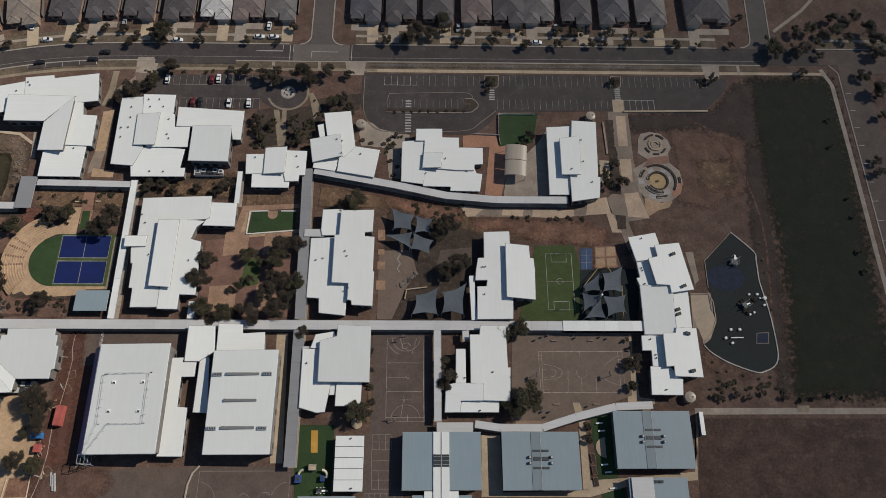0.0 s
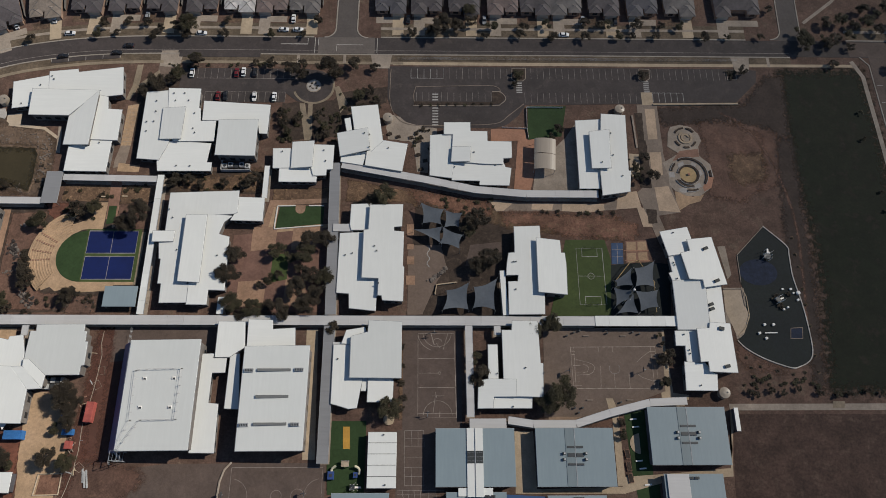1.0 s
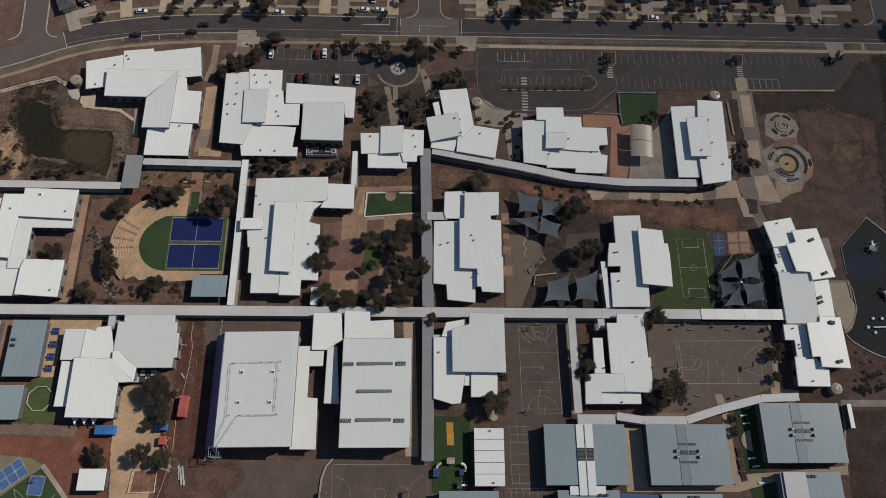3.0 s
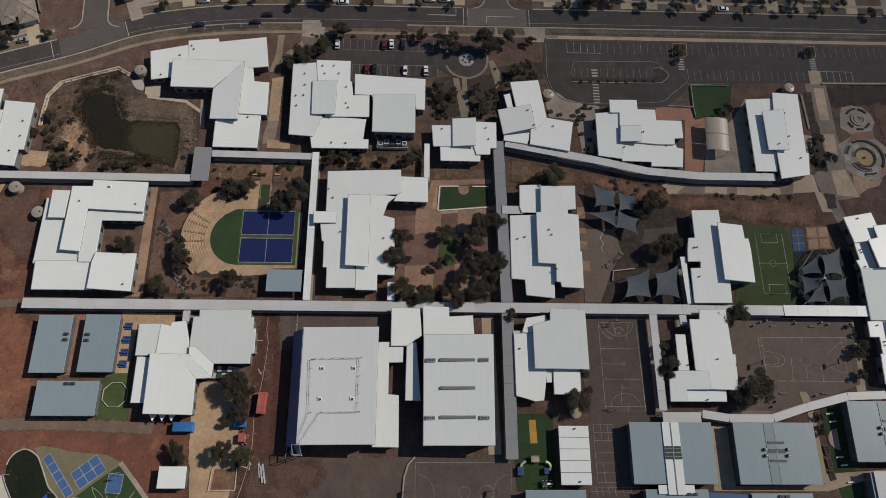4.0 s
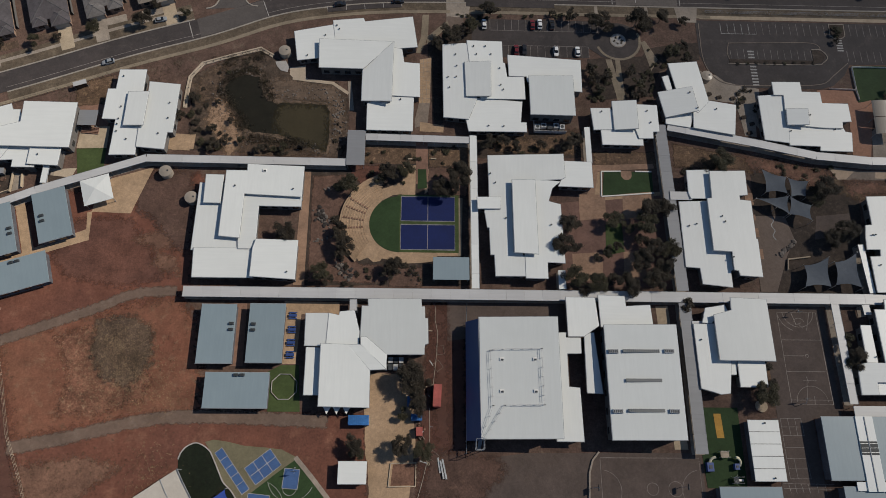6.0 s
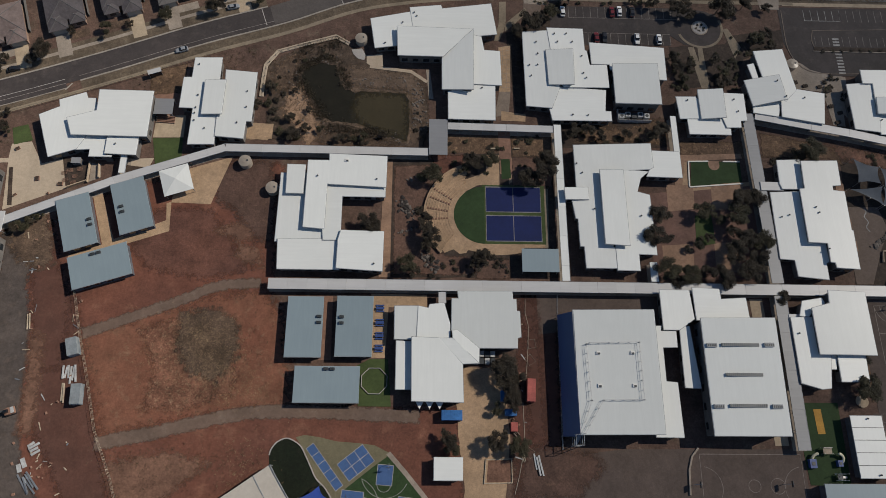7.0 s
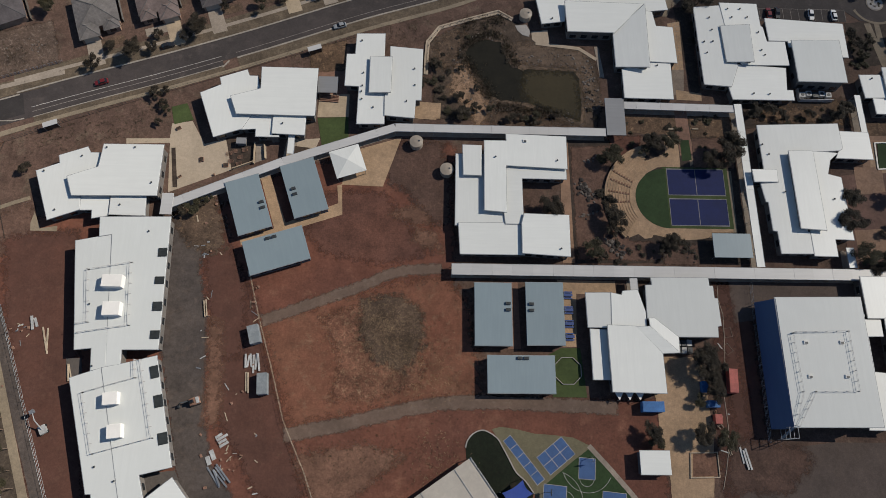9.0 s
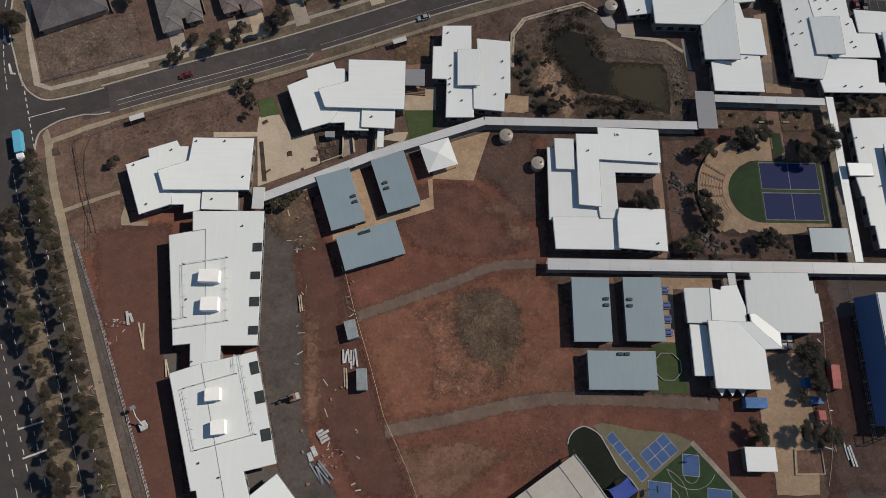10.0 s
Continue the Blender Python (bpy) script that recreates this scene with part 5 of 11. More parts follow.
def wing(b, x, y, w, d, angle, z, tilt=0, roof=None, wall=None, eave=0.8):
    """One roofed block of a building, with its walls, gutter and windows."""
    WINGS.append((x, y, w, d, angle, z, tilt))
    wall = wall or WALL_RENDER
    roof = roof or (ROOF_WHITE_ACROSS if w > d else ROOF_WHITE)
    at = pose(x, y, z, 0, 0, angle)
    part("roof", roof_plate(w, d, 0.2, tilt), roof, b).matrix_local = at
    k = math.tan(radians(tilt))
    for e in (-1, 1):
        bm = box(-w / 2 - 0.12, e * (d / 2 + 0.05) - 0.07, -0.26, w / 2 + 0.12, e * (d / 2 + 0.05) + 0.07, -0.1)
        for v in bm.verts:
            v.co.z += k * v.co.x
        part("gutter", bm, FASCIA, b).matrix_local = at
    top = -0.25 - abs(k) * w / 2
    part("wall", box(-w / 2 + eave, -d / 2 + eave, -z + 0.02, w / 2 - eave, d / 2 - eave, top), wall, b).matrix_local = at
    n = int((w - 2 * eave) // 3.6)
    for i in range(n if w > 6 else 0):
        cx = (i + 0.5 - n / 2) * 3.6
        part("window", box(cx - 1.0, -d / 2 + eave - 0.04, 0.9 - z, cx + 1.0, -d / 2 + eave + 0.06, 2.5 - z), WINDOW, b).matrix_local = at


def vent_mesh():
    bm = bmesh.new()
    add_rod(bm, (0, 0, -0.3), (0, 0, 0.5), 0.22, 0.22, 10)
    add_rod(bm, (0, 0, 0.5), (0, 0, 0.85), 0.46, 0.38, 12)
    add_rod(bm, (0, 0, 0.85), (0, 0, 1.0), 0.38, 0.12, 12)
    me = bpy.data.meshes.new("roof_vent")
    bm.to_mesh(me)
    bm.free()
    me.materials.append(VENT_DARK)
    return me


VENT = vent_mesh()


def roof_vents(b, places, z):
    for x, y in places:
        v = new("roof_vent", VENT)
        v.parent = b
        v.matrix_local = pose(x, y, roof_height(x, y) or z) @ Matrix.Diagonal((0.62, 0.62, 0.62, 1))


def ridge_vent(b, x0, x1, y, z):
    z = roof_height((x0 + x1) / 2, y)
    bm = bmesh.new()
    add_box(bm, x0, y - 0.45, z - 0.4, x1, y + 0.45, z + 0.35)
    n = int((x1 - x0) / 0.6)
    for i in range(n):
        x = x0 + (i + 0.5) * (x1 - x0) / n
        add_box(bm, x - 0.05, y - 0.55, z + 0.3, x + 0.05, y + 0.55, z + 0.42)
    part("ridge_vent", bm, plain("vent_grey", (0.19, 0.195, 0.19), 0.6), b, "grey louvred ridge vent")


def roof_cowl(b, x, y, z):
    z = roof_height(x, y)
    bm = bmesh.new()
    add_box(bm, x - 1.5, y - 0.6, z - 0.3, x + 1.5, y + 0.6, z + 0.55)
    c = part("roof_cowl", bm, FASCIA, b, "grey boxed roof exhaust")
    bm = bmesh.new()
    for i in range(5):
        add_box(bm, x - 1.3 + i * 0.55, y - 0.45, z + 0.5, x - 0.95 + i * 0.55, y + 0.3, z + 0.6)
    part("louvre", bm, VENT_DARK, c)


def roof_hatch(b, x, y, z):
    z = roof_height(x, y)
    part("roof_hatch", box(x - 0.55, y - 0.5, z - 0.2, x + 0.55, y + 0.5, z + 0.3), WHITE_BRIGHT, b)
    part("hatch_lid", box(x - 0.3, y - 0.45, z + 0.3, x + 0.5, y + 0.1, z + 0.36), VENT_DARK, b)


def safety_rail(b, points, z):
    bm = bmesh.new()
    for p, q in zip(points, points[1:]):
        a, c = Vector(p), Vector(q)
        n = max(1, round((c - a).length / 3.0))
        for i in range(n + 1):
            s = a.lerp(c, i / n)
            h = roof_height(s.x, s.y) or z
            add_rod(bm, (s.x, s.y, h - 0.1), (s.x, s.y, h + 1.1), 0.07, 0.07, 5)
            add_box(bm, s.x - 0.12, s.y - 0.12, h, s.x + 0.45, s.y + 0.12, h + 0.1)
        ha, hc = roof_height(*p) or z, roof_height(*q) or z
        for dz in (0.55, 1.1):
            add_rod(bm, (*p, ha + dz), (*q, hc + dz), 0.04, 0.04, 5)
    part("safety_rail", bm, ROOF_WALK, b, "thin galvanised roof safety rail")


def roof_box(b, x, y, w, d, angle, z0, z1):
    r = part("roof_box", roof_plate(w, d, z1 - z0, 0), WHITE_BRIGHT, b, "raised bright white roof light")
    r.matrix_local = pose(x, y, z1, 0, 0, angle)


def roof_well(b, x, y, w, d, angle, z):
    bm = box(-w / 2, -d / 2, -0.15, w / 2, d / 2, 0.03)
    n = 4
    for i in range(n):
        add_box(bm, -w / 2 + 0.1, -d / 2 + (i + 0.5) * d / n - 0.06, 0.03, w / 2 - 0.1, -d / 2 + (i + 0.5) * d / n + 0.06, 0.1)
    part("louvred_well", bm, WELL_DARK, b, "dark louvred opening in the roof edge").matrix_local = pose(x, y, z, 0, 0, angle)


# ---- school buildings ----
b = school_building("school office with folded white metal roofs beside the pond")
roof_block(b, [(-179.7, 168.2), (-165.4, 170.9), (-164.2, 162.8), (-169.2, 161.9), (-169.9, 156.6), (-177.7, 155.7)], 3.8, 3)
roof_block(b, [(-165.6, 172.7), (-154.4, 174.0), (-153.9, 172.5), (-136.2, 175.1), (-134.3, 161.9), (-143.1, 160.8), (-149.6, 159.3), (-164.2, 162.8)], 4.2)
roof_block(b, [(-169.9, 163.5), (-143.0, 162.9), (-153.6, 151.5), (-169.4, 151.7)], 5.4, 2, 90)
roof_block(b, [(-142.8, 162.4), (-143.1, 137.8), (-153.8, 138.8), (-153.9, 152.0)], 5.3, 10)
roof_block(b, [(-145.6, 162.1), (-139.9, 160.7), (-139.0, 155.1), (-133.4, 154.7), (-133.1, 140.8), (-146.1, 141.3)], 4.3)
roof_block(b, [(-151.7, 138.2), (-146.3, 140.1), (-144.0, 141.7), (-135.3, 141.6), (-135.5, 127.3), (-151.6, 127.5)], 3.9)
roof_vents(b, [(-168.0, 166.2), (-164.0, 170.4), (-163.0, 168.9), (-174.1, 157.6), (-139.9, 139.8)], 4.2)
glaze(b)
b = school_building("large white-roofed school building with raised skylight roof")
roof_block(b, [(-125.1, 163.6), (-115.7, 164.1), (-112.8, 140.2), (-115.8, 132.3), (-124.6, 133.2)], 4, 3)
roof_block(b, [(-116.2, 165.1), (-103.3, 164.9), (-103.1, 155.9), (-102.4, 155.6), (-101.7, 149.8), (-95.6, 149.9), (-95.3, 140.7), (-111.3, 140.6), (-114.3, 146.3)], 4.3)
roof_block(b, [(-117.1, 155.5), (-107.7, 155.3), (-107.9, 140.8), (-116.6, 141.3)], 5.3, 8)
roof_block(b, [(-116.1, 141.2), (-109.3, 140.8), (-96.5, 139.9), (-97.3, 131.5), (-95.3, 131.5), (-95.3, 127.8), (-115.8, 127.7), (-116.6, 132.1), (-115.8, 132.6)], 3.8)
roof_block(b, [(-101.3, 159.1), (-74.6, 157.4), (-74.8, 144.1), (-77.9, 144.3), (-78.7, 148.2), (-94.4, 147.8), (-94.6, 150.1), (-101.0, 150.2)], 4.4)
roof_block(b, [(-94.0, 149.6), (-78.3, 149.4), (-78.2, 133.2), (-93.9, 133.9)], 6, 3, 0, ROOF_OFF)
roof_vents(b, [(-113.7, 162.5), (-109.4, 162.6), (-107.4, 159.2), (-112.7, 159.1), (-120.3, 159.1), (-119.9, 154.2), (-123.0, 149.5), (-120.1, 149.6), (-122.5, 145.2), (-104.3, 153.3), (-104.1, 146.3), (-103.2, 144.4), (-108.7, 129.9), (-103.4, 129.8)], 4.2)
glaze(b)
b = school_building("small white-roofed building beside the entry garden")
roof_block(b, [(-72.0, 137.9), (-65.1, 137.9), (-63.5, 135.3), (-63.5, 129.3), (-71.4, 129.2)], 3.9, 2)
roof_block(b, [(-64.4, 140.4), (-55.8, 140.5), (-56.0, 129.1), (-64.3, 128.9)], 5, 6)
roof_block(b, [(-56.8, 139.6), (-48.1, 139.3), (-48.2, 128.7), (-50.5, 128.6), (-50.6, 126.0), (-55.6, 125.9), (-56.8, 130.2)], 4.1)
roof_block(b, [(-68.9, 129.7), (-56.8, 130.4), (-55.9, 126.2), (-54.2, 125.6), (-54.3, 123.3), (-68.7, 123.4)], 3.7)
roof_vents(b, [(-68.2, 136.4), (-51.9, 136.9), (-51.0, 132.2)], 4.1)
glaze(b)
b = school_building("white-roofed building set askew by the walkway")
roof_block(b, [(-42.2, 156.9), (-31.5, 158.0), (-29.0, 141.3), (-33.4, 136.6), (-37.6, 139.2), (-40.5, 146.8)], 4.3)
roof_block(b, [(-47.2, 144.7), (-35.1, 146.4), (-33.8, 136.5), (-45.5, 134.3)], 5.1, 7)
roof_block(b, [(-35.1, 136.7), (-29.0, 141.6), (-19.2, 140.0), (-21.2, 127.9), (-35.7, 130.5)], 4.2)
roof_block(b, [(-45.1, 135.1), (-34.7, 137.0), (-36.7, 130.8), (-45.3, 132.2)], 3.7)
roof_block(b, [(-44.7, 151.7), (-42.3, 152.4), (-41.4, 146.5), (-43.5, 145.9)], 3.5)
roof_vents(b, [(-36.2, 143.9), (-34.3, 144.0), (-34.1, 137.5), (-26.7, 138.1)], 4.5)
glaze(b)
b = school_building("white-roofed early learning building with a brick forecourt")
roof_block(b, [(-10.3, 144.3), (-0.5, 145.0), (-1.1, 131.1), (-1.9, 125.2), (-10.4, 126.5)], 3.9, 2)
roof_block(b, [(-4.7, 149.8), (5.7, 149.9), (5.7, 145.9), (12.4, 145.8), (12.4, 141.3), (21.9, 141.2), (21.8, 134.0), (18.5, 133.7), (18.2, 131.2), (11.4, 131.2), (5.0, 131.8), (-2.1, 131.8), (-1.2, 144.4), (-4.8, 144.4)], 4.5)
roof_block(b, [(-1.4, 132.6), (11.6, 132.2), (18.5, 132.3), (19.2, 130.1), (21.5, 129.7), (20.4, 122.2), (8.9, 122.4), (9.1, 124.1), (-1.8, 124.4)], 3.9)
roof_block(b, [(-1.6, 138.3), (5.7, 137.9), (5.2, 131.5), (-2.1, 131.8)], 5.7, 8)
roof_vents(b, [(7.0, 136.2), (-0.7, 129.9), (15.5, 130.9)], 4.1)
glaze(b)
b = school_building("long white-roofed building with a raised middle roof")
roof_block(b, [(48.2, 151.4), (59.2, 151.9), (57.8, 130.6), (56.3, 127.8), (55.7, 120.9), (47.8, 121.0)], 4.1, 2)
roof_block(b, [(58.6, 154.0), (68.3, 153.4), (67.2, 128.3), (68.1, 128.2), (67.0, 119.3), (56.2, 117.6), (56.2, 129.3)], 5)
roof_block(b, [(52.9, 145.1), (60.7, 145.9), (60.1, 128.7), (52.8, 128.9)], 6.2, 5)
roof_vents(b, [(61.7, 144.9), (61.8, 135.1), (64.7, 126.0), (56.8, 131.2)], 5)
glaze(b)
b = school_building("white-roofed classroom building around a small courtyard")
roof_block(b, [(-197.9, 110.4), (-190.9, 110.4), (-191.0, 112.8), (-171.9, 112.2), (-172.0, 101.0), (-191.2, 101.9), (-191.3, 86.2), (-198.1, 86.8)], 5.2)
roof_block(b, [(-192.7, 102.8), (-172.2, 102.1), (-172.2, 97.9), (-186.2, 98.0), (-186.1, 86.2), (-186.3, 82.8), (-191.6, 82.8), (-192.1, 87.1)], 4.2)
roof_block(b, [(-186.7, 82.8), (-185.9, 85.9), (-172.2, 85.6), (-172.3, 72.3), (-186.8, 73.2)], 5)
roof_block(b, [(-206.0, 83.0), (-186.1, 83.3), (-186.0, 73.0), (-205.5, 73.0)], 3.9)
roof_block(b, [(-206.8, 106.4), (-198.2, 106.4), (-195.2, 87.9), (-191.7, 86.9), (-191.6, 82.9), (-206.2, 82.4), (-207.0, 82.4)], 3.6, 1)
roof_block(b, [(-204.7, 109.0), (-198.7, 108.9), (-198.9, 98.6), (-204.5, 98.7)], 4.7)
roof_vents(b, [(-175.0, 103.8), (-194.4, 104.7), (-175.0, 74.7)], 4.6)
roof_hatch(b, -185.1, 110.4, 5.2)
glaze(b)
b = school_building("white-roofed classroom block with a long raised roof")
roof_block(b, [(-109.3, 118.2), (-83.1, 118.9), (-82.9, 110.0), (-84.1, 109.3), (-99.3, 108.4), (-98.4, 81.5), (-97.7, 81.5), (-97.5, 74.5), (-107.5, 74.5), (-107.7, 81.8), (-109.0, 81.9), (-109.2, 91.4), (-109.9, 91.5), (-110.8, 97.9), (-109.2, 98.3), (-109.1, 102.6)], 4.2, 1.5)
roof_block(b, [(-101.4, 108.2), (-93.6, 108.3), (-93.5, 81.6), (-101.3, 82.1)], 6)
roof_block(b, [(-94.9, 109.3), (-84.7, 108.5), (-87.5, 106.0), (-89.0, 101.1), (-85.0, 100.0), (-84.5, 79.1), (-90.4, 79.3), (-90.4, 73.7), (-97.6, 73.8), (-97.7, 83.1), (-94.8, 83.6)], 4.4)
roof_block(b, [(-83.1, 116.4), (-73.3, 116.1), (-73.3, 106.5), (-85.3, 106.8), (-83.8, 109.9)], 4.3)
roof_block(b, [(-113.3, 102.1), (-105.3, 102.3), (-105.4, 98.1), (-113.1, 97.9)], 4.7, 2, 180)
roof_vents(b, [(-108.6, 111.2), (-106.9, 107.8), (-88.5, 92.5), (-88.5, 85.7), (-103.6, 94.8)], 4.2)
glaze(b)
b = school_building("white-roofed classroom block beside shade sails")
roof_block(b, [(-40.2, 113.8), (-32.4, 114.0), (-32.7, 103.1), (-39.8, 103.2), (-40.4, 105.4)], 4, 2)
roof_block(b, [(-32.9, 112.8), (-20.5, 113.1), (-20.8, 104.1), (-23.7, 103.8), (-23.7, 102.2), (-20.0, 101.8), (-20.2, 88.1), (-19.7, 87.9), (-19.9, 74.8), (-27.3, 75.2), (-27.6, 76.9), (-29.0, 77.1), (-28.9, 83.5), (-35.0, 83.8), (-34.9, 102.5), (-33.2, 102.7)], 5.6)
roof_block(b, [(-44.0, 102.0), (-33.1, 102.3), (-33.7, 84.8), (-28.7, 84.8), (-28.6, 77.7), (-29.6, 77.1), (-29.7, 71.6), (-39.3, 72.7), (-39.6, 78.2), (-44.2, 78.6)], 3.9, 2)
roof_vents(b, [(-39.0, 93.8), (-41.6, 93.1), (-29.9, 94.1), (-30.7, 96.0), (-28.8, 81.5)], 4.2)
glaze(b)
b = school_building("white-roofed classroom block beside the soccer turf")
roof_block(b, [(21.5, 104.7), (31.1, 104.9), (31.6, 78.4), (31.3, 70.4), (18.4, 70.4), (18.6, 82.8), (22.1, 82.9), (22.4, 85.4), (18.0, 85.4), (18.3, 89.5), (19.1, 94.1), (21.4, 94.2)], 4.2, 2)
roof_block(b, [(29.4, 99.4), (38.1, 98.4), (38.3, 93.4), (39.6, 93.4), (39.9, 89.0), (39.6, 77.3), (29.2, 78.3)], 6.1)
roof_vents(b, [(20.7, 90.5), (21.7, 90.6), (21.2, 79.8)], 4.3)
glaze(b)
b = school_building("long stepped white-roofed building beside the playground")
roof_block(b, [(76.7, 102.8), (87.3, 104.8), (88.7, 98.5), (87.5, 94.5), (78.9, 93.1)], 4.2)
roof_block(b, [(86.1, 99.1), (95.5, 100.2), (98.7, 81.6), (90.2, 80.3), (90.0, 83.3), (85.0, 83.6), (83.1, 93.7), (86.7, 94.6)], 5.6, 1, 200)
roof_block(b, [(79.1, 93.3), (85.6, 94.3), (87.0, 83.9), (79.5, 83.4), (78.5, 86.5), (79.8, 86.9)], 3.6)
roof_block(b, [(79.3, 83.4), (90.3, 83.9), (90.8, 80.4), (90.2, 64.7), (79.1, 64.9)], 4.5, 6)
roof_block(b, [(90.8, 81.3), (96.8, 81.8), (96.4, 66.6), (90.8, 66.8)], 4.3)
roof_block(b, [(90.3, 67.1), (97.5, 66.7), (97.6, 49.0), (87.7, 49.4), (87.7, 53.0), (85.0, 52.8), (85.2, 64.8), (89.8, 65.0)], 5.6, 1, 200)
roof_block(b, [(77.9, 64.4), (87.3, 64.9), (87.0, 52.7), (81.4, 52.7), (80.8, 53.5), (81.0, 59.1), (77.7, 59.1)], 3.6)
roof_block(b, [(79.7, 53.1), (87.1, 52.6), (89.3, 49.3), (90.7, 48.7), (90.1, 43.0), (79.1, 43.1)], 4.2)
for x, y, a in [(92.5, 95.5, 22), (95.0, 82.8, 22), (92.0, 74.1, 20), (92.1, 72.4, 20), (94.0, 64.8, -10), (94.1, 51.2, 10)]:
    unit = part("roof_unit", box(-0.9, -0.55, -0.1, 0.9, 0.55, 0.7), VENT_DARK, b, "dark rooftop cooling unit")
    unit.matrix_local = pose(x, y, roof_height(x, y), 0, 0, a)
    part("unit_lid", box(-0.8, -0.45, 0.7, 0.8, 0.45, 0.75), WELL_DARK, unit)
roof_vents(b, [(81.7, 102.4), (80.6, 90.5), (80.9, 89.6), (81.2, 84.3), (80.9, 63.1), (82.2, 57.4), (82.3, 56.2), (84.4, 44.8)], 4.6)
glaze(b)
b = school_building("white-roofed classroom block beside the netball court")
roof_block(b, [(-31.8, 67.6), (-20.1, 67.1), (-20.0, 47.1), (-37.8, 47.3), (-37.9, 61.8), (-32.0, 63.4)], 5.7, 0, 0, ROOF_OFF)
roof_block(b, [(-39.8, 64.4), (-33.3, 65.5), (-32.6, 63.6), (-36.7, 61.2), (-38.4, 59.4), (-41.3, 59.6)], 4.2)
roof_block(b, [(-44.1, 59.2), (-36.7, 59.3), (-36.6, 47.7), (-33.4, 47.9), (-35.1, 37.2), (-38.0, 36.9), (-40.5, 37.7), (-44.0, 38.7)], 3.9, 1)
roof_block(b, [(-31.5, 47.9), (-22.7, 47.9), (-22.9, 39.2), (-31.6, 39.2)], 4)
roof_block(b, [(-33.4, 48.3), (-31.1, 48.3), (-32.2, 43.1), (-33.9, 43.1)], 3.5)
roof_vents(b, [(-42.3, 54.1), (-22.7, 46.7)], 4)
glaze(b)
b = school_building("white-roofed classroom block with a grey corner roof")
roof_block(b, [(19.3, 67.7), (28.3, 67.6), (28.6, 52.4), (29.5, 52.4), (29.0, 40.7), (19.7, 41.0), (19.8, 46.8), (15.5, 47.0), (15.5, 64.3), (19.0, 64.3)], 5)
roof_block(b, [(10.5, 59.3), (13.8, 59.3), (13.8, 46.8), (10.3, 46.6)], 3.9)
roof_block(b, [(6.8, 46.3), (10.1, 47.0), (19.8, 46.8), (19.7, 40.9), (11.9, 40.9), (11.6, 37.0), (6.4, 37.0)], 4.6, 4)
roof_block(b, [(12.3, 41.7), (25.4, 41.6), (25.0, 37.1), (11.7, 37.1)], 3.9)
roof_vents(b, [(23.3, 50.8), (29.6, 49.0), (29.5, 41.5), (18.6, 37.6), (13.5, 49.0)], 4.8)
glaze(b)
b = school_building("large gymnasium with a white roof and safety rails")
roof_block(b, [(-113.6, 59.8), (-89.0, 59.8), (-89.0, 22.9), (-113.4, 22.8)], 8.4, 3.5, 0, ROOF_OFF)
roof_block(b, [(-90.5, 55.8), (-85.4, 55.9), (-85.8, 54.3), (-81.0, 54.3), (-81.1, 49.3), (-85.6, 49.2), (-85.6, 38.8), (-82.2, 38.5), (-81.9, 22.4), (-90.1, 22.5)], 4.2)
bm = bmesh.new()
ends = [[bm.verts.new((x, y, z)) for x, z in ((-113.4, 7.75), (-117.4, 2.7), (-117.4, 2.45), (-113.4, 2.45))] for y in (22.6, 59.4)]
for i in range(4):
    bm.faces.new((ends[0][i], ends[0][(i + 1) % 4], ends[1][(i + 1) % 4], ends[1][i]))
bm.faces.new(ends[0])
bm.faces.new(ends[1][::-1])
bmesh.ops.recalc_face_normals(bm, faces=bm.faces)
part("side_cladding", bm, ROOF_SHADE_BLUE, b, "sloping deep blue metal side roof")
for y in (23.0, 29.0, 35.0, 41.0, 47.0, 53.0, 59.0):
    part("post", box(-117.3, y - 0.12, 0.02, -117.05, y + 0.12, 2.5), STEEL, b)
safety_rail(b, [(-109.3, 49.5), (-94.5, 49.7), (-94.4, 32.7), (-106.2, 32.6), (-112.1, 23.1)], 8.4)
safety_rail(b, [(-109.3, 49.2), (-110.2, 49.2), (-109.7, 32.5), (-113.0, 23.3)], 8.4)
roof_hatch(b, -106.7, 46.5, 8.4)
roof_hatch(b, -96.6, 46.5, 8.4)
roof_hatch(b, -106.9, 36.8, 8.4)
roof_hatch(b, -96.7, 36.8, 8.4)
glaze(b)
b = school_building("large hall with a white roof and dark ridge vents")
roof_block(b, [(-74.2, 57.7), (-51.6, 57.8), (-51.8, 22.7), (-74.1, 22.7)], 8, 2.5, 0, ROOF_OFF)
roof_block(b, [(-74.6, 68.2), (-66.0, 67.9), (-65.8, 64.6), (-57.9, 65.1), (-57.5, 57.9), (-74.3, 57.8)], 4.6)
roof_block(b, [(-85.1, 67.4), (-75.7, 67.3), (-75.0, 58.1), (-80.0, 54.6), (-85.0, 54.6)], 4.7)
roof_block(b, [(-79.8, 55.7), (-76.7, 55.9), (-75.1, 36.8), (-80.0, 37.0)], 4.2)
ridge_vent(b, -69.0, -57.6, 49.4, 8.0)
ridge_vent(b, -68.8, -57.7, 40.4, 8.0)
ridge_vent(b, -68.8, -57.7, 31.3, 8.0)
roof_cowl(b, -71.9, 49.3, 8.0)
roof_cowl(b, -54.7, 49.4, 8.0)
roof_cowl(b, -71.9, 31.1, 8.0)
roof_cowl(b, -54.9, 31.1, 8.0)
glaze(b)
b = school_building("white-roofed building with a folded corner roof")
